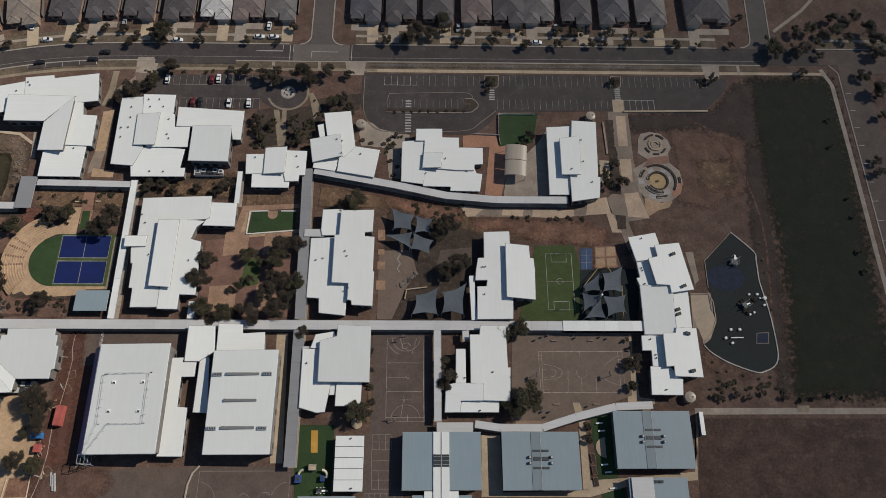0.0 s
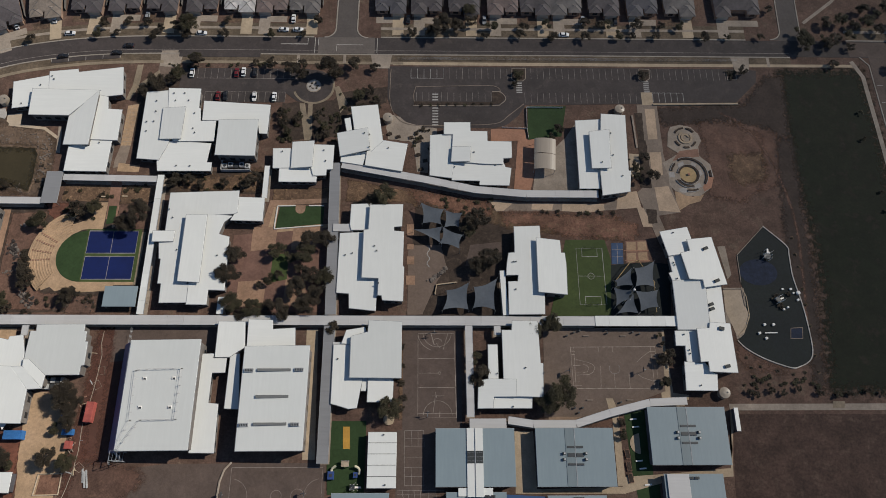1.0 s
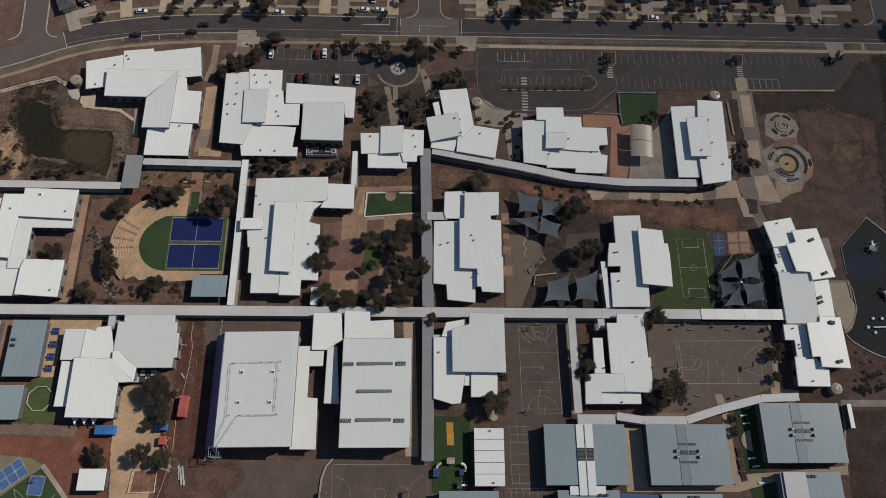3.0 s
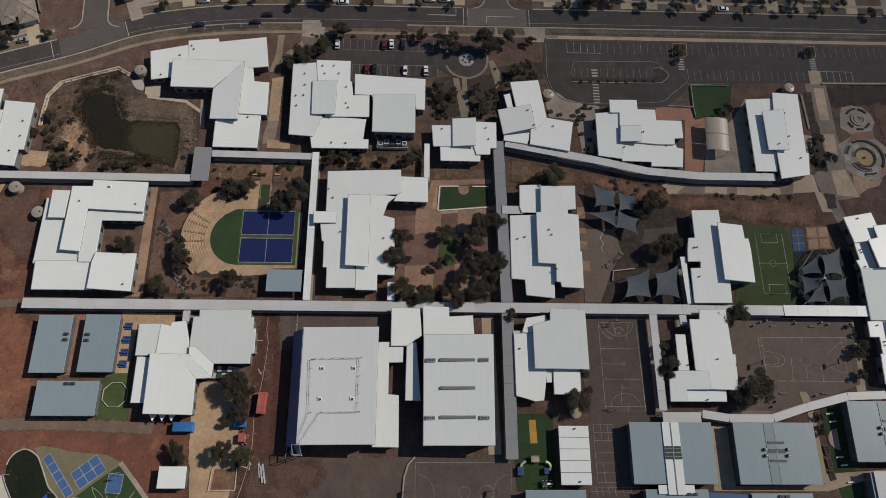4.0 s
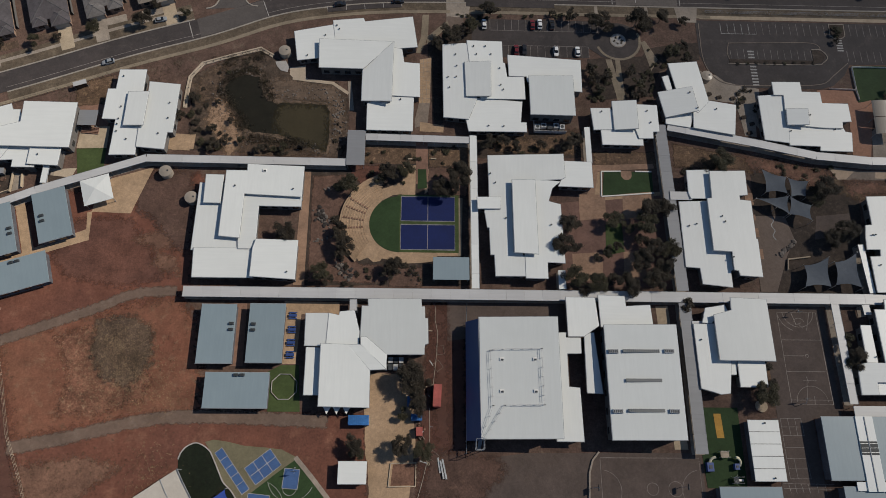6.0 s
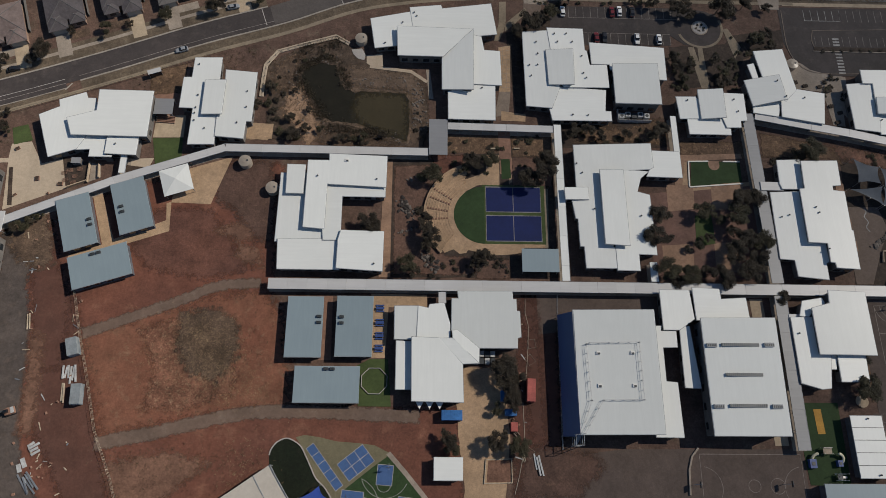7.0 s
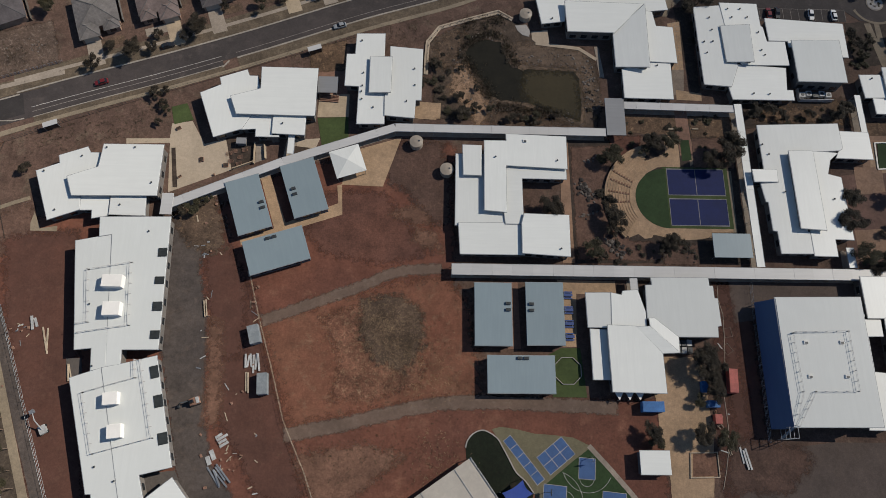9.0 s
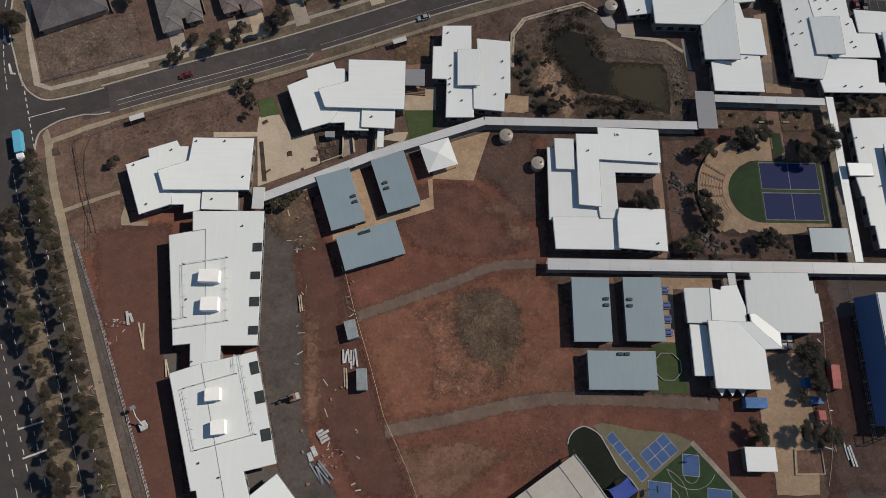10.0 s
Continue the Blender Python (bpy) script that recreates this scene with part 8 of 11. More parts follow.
lines(c3, [[(-18.7, 30.1), (-12.2, 30.1), (-11.9, 24.9), (-18.6, 24.9), (-18.7, 30.1)], [(-16.4, 30.1), (-16.1, 24.9)], [(-14.1, 30.1), (-14.0, 24.9)], [(-18.7, 27.5), (-12.2, 27.5)], [(-18.6, 21.3), (-12.3, 21.3)], [(-18.6, 18.0), (-12.4, 18.0), (-11.9, 12.1), (-18.4, 12.1), (-18.6, 18.0)], [(-18.6, 15.0), (-12.2, 15.0)], [(-16.3, 18.0), (-16.0, 12.1)], [(-18.7, 24.9), (-18.6, 18.0)], [(-20.9, 10.7), (-5.1, 10.5)], [(-19.2, 10.7), (-18.8, 7.9)], [(-17.3, 10.7), (-17.0, 7.9)], [(-15.3, 10.7), (-14.9, 7.9)], [(-13.2, 10.7), (-12.9, 7.9)], [(-10.6, 10.7), (-10.3, 7.9)], [(-8.0, 10.5), (-7.7, 7.9)], [(-20.9, 9.3), (-6.2, 9.1)]], 0.08, 0.12, PAINT_FAINT)
hoop(-52.4, 9.6, -90)
hoop(-79.4, 9.3, -90)
soccer = tagged(base("court_marking", 0, 0), "white soccer pitch lines on green turf", "court lines")
lines(soccer, [frame_lines(45.3, 75.2, 55.2, 97.6), [(45.3, 86.4), (55.2, 86.4)], arc(50.2, 86.4, 1.2, 0, 360, 16), frame_lines(47.4, 94.2, 53.2, 97.6), frame_lines(47.4, 75.2, 53.2, 78.4)], 0.1, 0.13, WHITE_LINE)


def soccer_goal(x, y, turn):
    g = tagged(base("soccer_goal", x, y, 0.07, turn), "small black soccer goal frame", "soccer goal", "soccer goals")
    for sx in (-1.5, 1.5):
        bm = bmesh.new()
        add_rod(bm, (sx, 0, 0), (sx, 0, 1.8), 0.05)
        add_rod(bm, (sx, 0, 1.8), (sx, -1.0, 0), 0.04)
        part("post", bm, VENT_DARK, g)
    bm = bmesh.new()
    add_rod(bm, (-1.5, 0, 1.8), (1.5, 0, 1.8), 0.05)
    part("crossbar", bm, VENT_DARK, g)


mat_lines = tagged(base("court_marking", 0, 0), "pale grid painted on the blue play surface", "court lines")
lines(mat_lines, [[(59.0, 97.0), (63.3, 97.1)], [(58.8, 94.1), (63.1, 94.2)], [(61.2, 99.8), (60.7, 91.2)]], 0.12, 0.16, PAINT_FAINT)
soccer_goal(50.2, 97.4, 180)
soccer_goal(50.4, 75.4, 0)
for i in range(2):
    part("line_marking", box(63.5 + 0.1, 92.6 + i * 4.0, 0.05, 73.0, 92.9 + i * 4.0, 0.12), TERRACOTTA, soccer)

# shade sails
YELLOW_TIMBER = surface("pale_round_timber", (0.40, 0.30, 0.15), (0.30, 0.22, 0.11), 3.0, 0.6, 0.8)
SAIL = surface("shade_cloth", (0.098, 0.116, 0.138), (0.078, 0.094, 0.115), 1.5, 0.2, 0.8, grain=0.12)


def shade_sail(corners, label="stretched blue-grey shade sail on steel posts", cloth=None):
    """Corners x, y, z; the edges bow inwards and the cloth sags."""
    s = tagged(base("shade_sail", 0, 0), label, "shade sail", "shade sails")
    n = 8
    a, b, c, d = [Vector(p) for p in corners]
    mid = (a + b + c + d) / 4
    bm = bmesh.new()
    grid = []
    for i in range(n + 1):
        row = []
        for j in range(n + 1):
            u, v = i / n, j / n
            p = a.lerp(b, u).lerp(d.lerp(c, u), v)
            pull = 0.34 * (4 * u * (1 - u) * (2 * v - 1) ** 4 + 4 * v * (1 - v) * (2 * u - 1) ** 4)
            p = p.lerp(mid, min(0.3, pull * 0.5))
            row.append(bm.verts.new((p.x, p.y, p.z - 0.3 * math.sin(math.pi * u) * math.sin(math.pi * v))))
        grid.append(row)
    for i in range(n):
        for j in range(n):
            bm.faces.new((grid[i][j], grid[i + 1][j], grid[i + 1][j + 1], grid[i][j + 1]))
    low = bmesh.ops.extrude_face_region(bm, geom=list(bm.faces))
    bmesh.ops.translate(bm, verts=[g for g in low["geom"] if isinstance(g, bmesh.types.BMVert)], vec=(0, 0, -0.03))
    part("cloth", bm, cloth or SAIL, s)
    for p in (a, b, c, d):
        o = p + (p - mid).normalized() * 0.3
        bm = bmesh.new()
        add_rod(bm, (o.x, o.y, 0), (o.x, o.y, p.z + 0.15), 0.09, 0.08)
        part("post", bm, STEEL, s)


shade_sail([(-13.8, 114.5, 4.4), (-5.0, 112.1, 3.4), (-6.1, 105.4, 4.4), (-13.0, 106.3, 3.2)])
shade_sail([(-4.3, 111.8, 3.2), (2.1, 110.2, 4.4), (0.8, 104.9, 3.2), (-4.9, 104.2, 4.2)])
shade_sail([(-16.4, 103.8, 3.2), (-5.7, 104.6, 4.2), (-6.1, 98.1, 3.4), (-10.3, 100.6, 3.6)])
shade_sail([(-5.3, 104.4, 4.2), (2.2, 101.6, 3.2), (0.8, 95.6, 4.4), (-6.5, 98.1, 3.4)])
shade_sail([(-4.1, 79.7, 3.2), (4.0, 82.3, 4.4), (3.8, 72.4, 3.2), (-5.5, 72.0, 4.2)])
shade_sail([(5.8, 80.6, 4.4), (14.5, 84.3, 3.2), (13.3, 71.9, 4.4), (5.5, 73.0, 3.2)])
shade_sail([(65.5, 88.0, 4.6), (73.5, 91.2, 3.4), (72.4, 81.0, 3.8), (64.9, 80.6, 5.6)], "blue-grey shade sail stretched round a central mast")
shade_sail([(58.0, 83.5, 3.2), (64.3, 87.9, 4.4), (64.0, 81.0, 5.4), (58.6, 81.3, 3.2)], "blue-grey shade sail stretched round a central mast")
shade_sail([(57.5, 80.9, 3.2), (63.6, 79.3, 5.4), (62.4, 76.0, 4.6), (57.7, 73.8, 3.2)], "blue-grey shade sail stretched round a central mast")
shade_sail([(57.7, 70.9, 3.4), (61.0, 75.2, 4.4), (63.8, 77.9, 5.4), (65.5, 71.1, 3.4)], "blue-grey shade sail stretched round a central mast")
shade_sail([(64.7, 78.9, 5.6), (73.6, 80.0, 3.4), (73.0, 73.3, 3.8), (66.4, 71.7, 3.4)], "blue-grey shade sail stretched round a central mast")
mast = tagged(base("shade_mast", 64.1, 79.1), "tall white steel mast between shade sails", "mast")
bm = bmesh.new()
add_rod(bm, (0, 0, 0), (0, 0, 6.4), 0.16, 0.12)
part("pole", bm, WHITE_BRIGHT, mast)
bm = bmesh.new()
add_rod(bm, (0, 0, 6.4), (0, 0, 6.7), 0.45, 0.2, 12)
part("cap", bm, WHITE_BRIGHT, mast)
climber = tagged(base("rope_climber", 0, 0), "tan timber climbing posts joined by beams under the sails", "playground equipment")
POLES = [(58.9, 84.1), (64.5, 90.9), (68.0, 91.9), (69.8, 88.5), (72.9, 83.5), (72.4, 71.8)]
for p, q in zip(POLES, POLES[1:]):
    bm = bmesh.new()
    add_rod(bm, (*p, 2.5), (*q, 2.5), 0.14, 0.14, 6)
    part("beam", bm, YELLOW_TIMBER, climber)
for p in POLES:
    bm = bmesh.new()
    add_rod(bm, (*p, 0.05), (*p, 2.9), 0.16, 0.14, 8)
    part("post", bm, YELLOW_TIMBER, climber)


# east playground: pale kerb and climbing gear
WHITE_EDGE = surface("white_edging", (0.42, 0.41, 0.385), (0.33, 0.32, 0.30), 2.0, 0.3, 0.8)
edge = smooth([(118.6, 106.9), (126.2, 99.0), (126.6, 95.1), (126.4, 87.5), (127.0, 82.3), (128.0, 75.6), (128.6, 66.9), (128.5, 58.4), (126.7, 54.4), (122.8, 52.3), (119.3, 51.9), (110.3, 55.2), (104.2, 59.0), (101.7, 61.9)], 4)
strip("kerb", "white concrete edge round the playground", "kerb", edge, -0.2, 0.2, 0.3, WHITE_EDGE)
strip("kerb", "pale concrete edge of the playground", "kerb", [(118.6, 106.9), (106.6, 95.0), (106.4, 84.0)], -0.12, 0.12, 0.25, CONCRETE_PALE)
strip("kerb", "pale concrete edge of the playground", "kerb", [(106.9, 81.7), (106.7, 74.6)], -0.12, 0.12, 0.25, CONCRETE_PALE)
BLUE_RUBBER = surface("blue_rubber", (0.016, 0.026, 0.055), (0.012, 0.018, 0.036), 1.0, 0.15, 0.9, grain=0.3)
patch("rubber_mat", "dark blue rubber under the climbing frame", "playground", disc(113.7, 88.1, 7.2, 26, 0, 360, 5.2), BLUE_RUBBER, 0.13)
patch("rubber_mat", "dark blue rubber square", "playground", [(122.0, 66.4), (126.4, 66.7), (125.7, 62.6), (121.3, 62.6)], BLUE_RUBBER, 0.13)


def climbing_frame(x, y, size, angle, label="climbing frame with pale posts and slides"):
    c = tagged(base("climbing_frame", x, y, 0.1, angle), label, "playground equipment", "climbing frames")
    rng = random.Random(int(x * 10))
    for i in range(6):
        px, py = (i % 3 - 1) * size * 0.4, (i // 3 - 0.5) * size * 0.6
        bm = bmesh.new()
        add_rod(bm, (px, py, 0), (px, py, 2.6 + rng.uniform(0, 0.8)), 0.08)
        part("post", bm, WHITE_BRIGHT, c)
    part("deck", box(-size * 0.4, -size * 0.3, 1.2, size * 0.1, size * 0.3, 1.32), VENT_DARK, c)
    bm = bmesh.new()
    add_ribbon(bm, [(size * 0.1, 0), (size * 0.75, 0)], -0.3, 0.3, 1.0, 1.2)
    for v in bm.verts:
        v.co.z -= max(0, (v.co.x - size * 0.1)) * 1.1 / (size * 0.65)
    part("slide", bm, WHITE_BRIGHT, c)
    bm = bmesh.new()
    for i in range(5):
        a = i * math.tau / 5
        add_rod(bm, (-size * 0.4, -size * 0.3, 2.5), (math.cos(a) * size * 0.6, math.sin(a) * size * 0.6, 0.1), 0.04, 0.04, 5)
    part("rope_net", bm, STEEL, c)


climbing_frame(119.3, 77.1, 3.2, 25)
climbing_frame(117.8, 94.7, 4.0, 70)
climbing_frame(-41.5, 3.0, 3.6, 90)
climbing_frame(-35.2, 11.6, 3.0, 0)

for x, y, k in [(112.4, 67.7, 1.0), (115.7, 67.7, 1.0), (110.0, 64.5, 1.0), (112.2, 62.6, 1.0), (121.5, 81.4, 0.8), (124.6, 81.4, 0.9), (125.4, 79.9, 0.7), (127.1, 79.9, 1.3), (126.6, 77.2, 0.9), (119.9, 77.0, 0.7), (120.6, 73.5, 0.8), (122.3, 74.3, 0.8), (118.7, 95.8, 1.0)]:
    seat = tagged(base("play_block", x, y, 0.1, 20), "white moulded play block on dark rubber", "playground equipment", "play blocks")
    bm = box(-0.55 * k, -0.45 * k, 0, 0.55 * k, 0.45 * k, 0.7 * k)
    bmesh.ops.bevel(bm, geom=bm.edges, offset=0.13 * k, segments=2, affect="EDGES")
    part("block", bm, WHITE_BRIGHT, seat)
beam = tagged(base("balance_beam", 0, 0), "long white balance beam on short posts", "playground equipment")
part("beam", ribbon([(111.9, 64.5), (116.5, 64.6)], -0.2, 0.2, 0.6, 0.8), WHITE_BRIGHT, beam)
for x, y in [(111.9, 64.5), (116.5, 64.6)]:
    part("post", box(x - 0.1, y - 0.1, 0.05, x + 0.1, y + 0.1, 0.6), STEEL, beam)
for x, y, r in [(118.6, 77.9, 1.5), (119.8, 75.1, 1.3), (123.3, 79.1, 1.1)]:
    tree(x, y, r, True)


# round gardens
def ring_wall(parent, r, a0, a1, material, w=0.5, h=0.45):
    bm = add_ribbon(bmesh.new(), arc(0, 0, r, a0, a1, 24), -w / 2, w / 2, 0.0, h)
    bmesh.ops.recalc_face_normals(bm, faces=bm.faces)
    part("ring_wall", bm, material, parent)


patch("garden_paving", "figure-of-eight paving of two round gardens", "pavement", [(86.6, 148.3), (87.9, 151.0), (91.8, 152.1), (96.2, 151.1), (99.0, 147.9), (99.8, 144.6), (98.3, 142.0), (98.1, 137.7), (102.0, 133.9), (102.6, 128.2), (100.7, 123.3), (96.0, 119.8), (90.9, 119.8), (86.3, 122.2), (84.5, 124.6), (84.5, 129.5), (82.9, 134.5), (85.9, 136.3), (89.9, 138.8), (85.7, 141.9)], CONCRETE_PALE, 0.075)
patch("garden_paving", "reddish paving between two round gardens", "pavement", [(90.2, 139.9), (98.1, 141.0), (98.0, 137.4), (94.8, 136.9), (86.9, 135.3)], BROWN_PAVING, 0.092)
patch("garden_paving", "pink paved wedge of the round garden", "pavement", [(100.3, 128.9), (102.6, 128.2), (101.0, 123.5), (98.0, 121.8), (97.6, 123.5)], TERRACOTTA, 0.107)
patch("garden_paving", "pale grey paved wedge of the round garden", "pavement", [(88.7, 134.0), (91.2, 135.3), (91.5, 132.8), (89.5, 131.5)], GREY_SLAB, 0.107)
patch("garden_paving", "pale grey paved wedge of the round garden", "pavement", [(94.7, 134.9), (96.6, 133.9), (94.7, 131.8), (93.2, 132.6)], GREY_SLAB, 0.107)
patch("garden_paving", "pale grey paved wedge of the round garden", "pavement", [(85.0, 130.3), (87.0, 130.3), (87.2, 128.0), (84.9, 128.0)], GREY_SLAB, 0.107)
patch("garden_paving", "pale grey paved wedge of the round garden", "pavement", [(97.6, 131.6), (98.6, 129.6), (96.6, 128.1), (96.1, 129.6)], GREY_SLAB, 0.107)
patch("garden_paving", "pale grey paved wedge of the round garden", "pavement", [(88.3, 123.4), (91.4, 123.4), (90.6, 121.0), (88.1, 121.9)], GREY_SLAB, 0.107)
patch("garden_paving", "pale grey paved wedge of the round garden", "pavement", [(93.8, 124.4), (96.6, 125.7), (97.3, 124.0), (94.4, 122.5)], GREY_SLAB, 0.107)
patch("tan_path", "worn tan dirt below the round garden", "ground", [(86.3, 121.9), (93.0, 119.5), (97.6, 120.5), (95.8, 117.6), (91.2, 116.2), (87.3, 113.7), (86.2, 117.8)], TAN_PAVING, 0.06)
YELLOW_SAND = surface("yellow_sand", (0.39, 0.30, 0.165), (0.32, 0.245, 0.135), 1.5, 0.3, 0.9, grain=0.2)
rg = tagged(base("round_garden", 92.6, 129.2), "round paved garden with curved dark seats and a tan middle", "garden")
part("middle", outline(disc(0, 0, 3.5, 28), 0.1, 0.14), YELLOW_SAND, rg)
for r, a0, a1 in ((3.9, -150, 170), (5.3, 205, 288), (7.2, -32, 118), (6.9, 135, 165), (7.1, -100, -65), (8.9, -5, 12)):
    ring_wall(rg, r, a0, a1, MULCH, 0.8)
    ring_wall(rg, r + 0.5, a0, a1, GREY_SLAB, 0.16, 0.5)
part("centre_post", box(-0.4, -0.4, 0.1, 0.4, 0.4, 0.9), TERRACOTTA, rg)
rg = tagged(base("round_garden", 93.4, 146.0), "small round garden with spiral stone edging", "garden")
for r, a0, a1 in ((1.4, 0, 250), (2.5, 120, 400), (4.4, 35, 80), (4.5, 95, 150), (4.4, 200, 235), (4.5, 255, 285), (4.4, 300, 335)):
    ring_wall(rg, r, a0, a1, MULCH if r > 3 else CONCRETE, 0.7)


# water tanks
def water_tank(x, y, r, h=2.4):
    t = tagged(base("water_tank", x, y), "round beige water tank with a domed lid", "water tank", "water tanks")
    bm = bmesh.new()
    add_rod(bm, (0, 0, 0), (0, 0, h), r, r, 24)
    part("body", bm, ROOF_BEIGE, t)
    bm = bmesh.new()
    add_rod(bm, (0, 0, h), (0, 0, h + 0.4), r * 1.03, r * 0.35, 24)
    part("lid", bm, ROOF_BEIGE, t)
    bm = bmesh.new()
    add_rod(bm, (r * 0.4, 0, h + 0.2), (r * 0.4, 0, h + 0.5), 0.3, 0.3, 10)
    part("inlet", bm, VENT_DARK, t)


for x, y, r in ((-182.8, 160.5, 2.1), (-219.4, 111.1, 2.1), (-209.6, 101.6, 2.1), (67.3, 158.2, 1.9), (-27.4, 153.4, 2.0), (93.2, 42.6, 1.9), (-226.2, 142.0, 1.8)):
    water_tank(x, y, r)

# courts of the south-west sports ground
sc = tagged(base("court_marking", 0, 0), "four-square courts painted mid blue with pale lines", "court lines")


def painted_court(cx, cy, w, d, angle, nx, ny):
    o = part("court_surface", box(-w / 2, -d / 2, 0.0, w / 2, d / 2, 0.12), MID_BLUE, sc, "mid blue acrylic court surface")
    o.matrix_local = pose(cx, cy, 0, 0, 0, angle)
    runs = [[(-w / 2 + w * i / nx, -d / 2), (-w / 2 + w * i / nx, d / 2)] for i in range(nx + 1)] + [[(-w / 2, -d / 2 + d * i / ny), (w / 2, -d / 2 + d * i / ny)] for i in range(ny + 1)]
    for k, r in enumerate(runs):
        part("line_marking", add_ribbon(bmesh.new(), r, -0.08, 0.08, 0.12, 0.14 + 0.003 * (k > nx)), WHITE_LINE, sc).matrix_local = pose(cx, cy, 0, 0, 0, angle)


painted_court(-187.5, 13.8, 15.0, 2.6, -51.8, 5, 1)
painted_court(-178.4, 15.0, 9.2, 6.0, 38.4, 3, 2)
painted_court(-169.8, 11.6, 4.6, 5.7, -4.4, 1, 1)
painted_court(-179.3, 3.2, 6.4, 8.0, -6, 1, 1)
painted_court(-162.8, 1.9, 6.6, 7.0, -6, 1, 1)
lines(sc, [arc(-170.0, 8.9, 2.0, 180, 350), arc(-169.7, 12.2, 7.0, 195, 335), arc(-176.4, 3.0, 2.6, -80, 80), arc(-179.4, 3.0, 8.0, -60, 70)], 0.11, 0.12, WHITE_LINE)
hoop(-168.6, 14.7, 180)
hoop(-181.8, 5.3, -90)
strip("kerb", "white edge of the dark turf", "kerb", smooth([(-203.8, 17.0), (-203.3, 18.8), (-201.8, 20.7), (-199.3, 21.8), (-197.1, 21.2), (-194.7, 19.5), (-193.1, 16.8), (-191.4, 13.6), (-189.7, 10.5), (-187.2, 8.2), (-185.0, 5.1)], 4), -0.17, 0.17, 0.25, GREY_SLAB)
strip("footpath", "pale path along the courts", "footpath", [(-169.0, 17.8), (-163.6, 11.9), (-158.3, 5.7), (-152.9, -0.9)], -0.7, 0.7, 0.12, CONCRETE_PALE)
big = tagged(base("sports_tent", -214, 0.5, 0, 25.5), "large sports shelter with a pale beige fabric roof", "shelter")
bm = bmesh.new()
TENT_BAYS = (-37, -32, -27, -22, -16.5, -11, -5.5, 0)
prof = [(-11, 0.0), (-7, 1.2), (0, 2.0), (7, 1.2), (11, 0.0)]
rows = [[bm.verts.new((x, y, 3.6 + z - 0.25 * (i % 2))) for y, z in prof] for i, x in enumerate(TENT_BAYS)]
for p, q in zip(rows, rows[1:]):
    for j in range(len(prof) - 1):
        bm.faces.new((p[j], q[j], q[j + 1], p[j + 1]))
low = bmesh.ops.extrude_face_region(bm, geom=list(bm.faces))
bmesh.ops.translate(bm, verts=[g for g in low["geom"] if isinstance(g, bmesh.types.BMVert)], vec=(0, 0, -0.1))
big.matrix_world = pose(-196.4, 5.2, 0, 0, 0, 34.5)
part("roof", bm, surface("tent_fabric", (0.44, 0.42, 0.38), (0.37, 0.35, 0.315), 1.0, 0.1, 0.7, grain=0.06), big)
for x in (-27, -16.5, -5.5, 0):
    bm = bmesh.new()
    for (y0, z0), (y1, z1) in zip(prof, prof[1:]):
        add_rod(bm, (x, y0, 3.66 + z0), (x, y1, 3.66 + z1), 0.1)
    part("seam", bm, FASCIA, big)
    for y in (-10.8, 10.8):
        bm = bmesh.new()
        add_rod(bm, (x, y, 0), (x, y, 3.6), 0.12)
        part("post", bm, STEEL, big)
shade_sail([(-188.3, 8.5, 3.2), (-185.6, 5.0, 3.0), (-192.3, -0.3, 4.2), (-194.1, 5.1, 3.2)], "bright blue shade sail beside the courts", surface("blue_shade_cloth", (0.035, 0.075, 0.33), (0.028, 0.06, 0.26), 1.5, 0.2, 0.7, grain=0.1))


# turf yard by the portables: an eight-sided kerb
oc = tagged(base("octagon_kerb", -173.9, 38.8), "eight-sided white edging round turf", "edging")
for i in range(8):
    a0, a1 = radians(22.5 + i * 45), radians(67.5 + i * 45)
    bm = add_ribbon(bmesh.new(), [(4.2 * math.cos(a0), 4.2 * math.sin(a0)), (4.2 * math.cos(a1), 4.2 * math.sin(a1))], -0.09, 0.09, 0.0, 0.45)
    bmesh.ops.recalc_face_normals(bm, faces=bm.faces)
    part("edge_board", bm, GREY_SLAB, oc)
BLUE_PLASTIC = plain("blue_plastic", (0.035, 0.07, 0.22), 0.5)
for y in (61.5, 56.9, 52.7, 48.8):
    t = tagged(base("picnic_table", -172.8, y), "blue picnic table with two benches", "table", "blue picnic tables")
    part("tabletop", box(-1.3, -0.45, 0.7, 1.3, 0.45, 0.76), BLUE_PLASTIC, t)
    for k in (-1, 1):
        part("bench", box(-1.3, k * 0.95 - 0.2, 0.42, 1.3, k * 0.95 + 0.2, 0.48), BLUE_PLASTIC, t)
        part("leg", box(k * 0.9 - 0.06, -1.1, 0, k * 0.9 + 0.06, 1.1, 0.4), STEEL, t)

# rocks round the pond and the theatre garden
ROCK_DARK = surface("dark_rock", (0.050, 0.043, 0.040), (0.030, 0.026, 0.025), 3.0, 0.8, 0.9)
ROCK = surface("rock", (0.165, 0.145, 0.128), (0.09, 0.08, 0.072), 3.0, 0.8, 0.9)


def rock_mesh(seed, material):
    rng = random.Random(seed)
    bm = bmesh.new()
    bmesh.ops.create_icosphere(bm, subdivisions=1, radius=1)
    for v in bm.verts:
        v.co *= rng.uniform(0.7, 1.15)
        v.co.z *= 0.6
    me = bpy.data.meshes.new("rock")
    bm.to_mesh(me)
    bm.free()
    me.materials.append(material)
    return me


ROCKS = [rock_mesh(60 + i, ROCK_DARK if i == 3 else ROCK) for i in range(4)]
DARK_ROCKS = [rock_mesh(80 + i, ROCK_DARK) for i in range(3)]
rock_rng = random.Random(12)


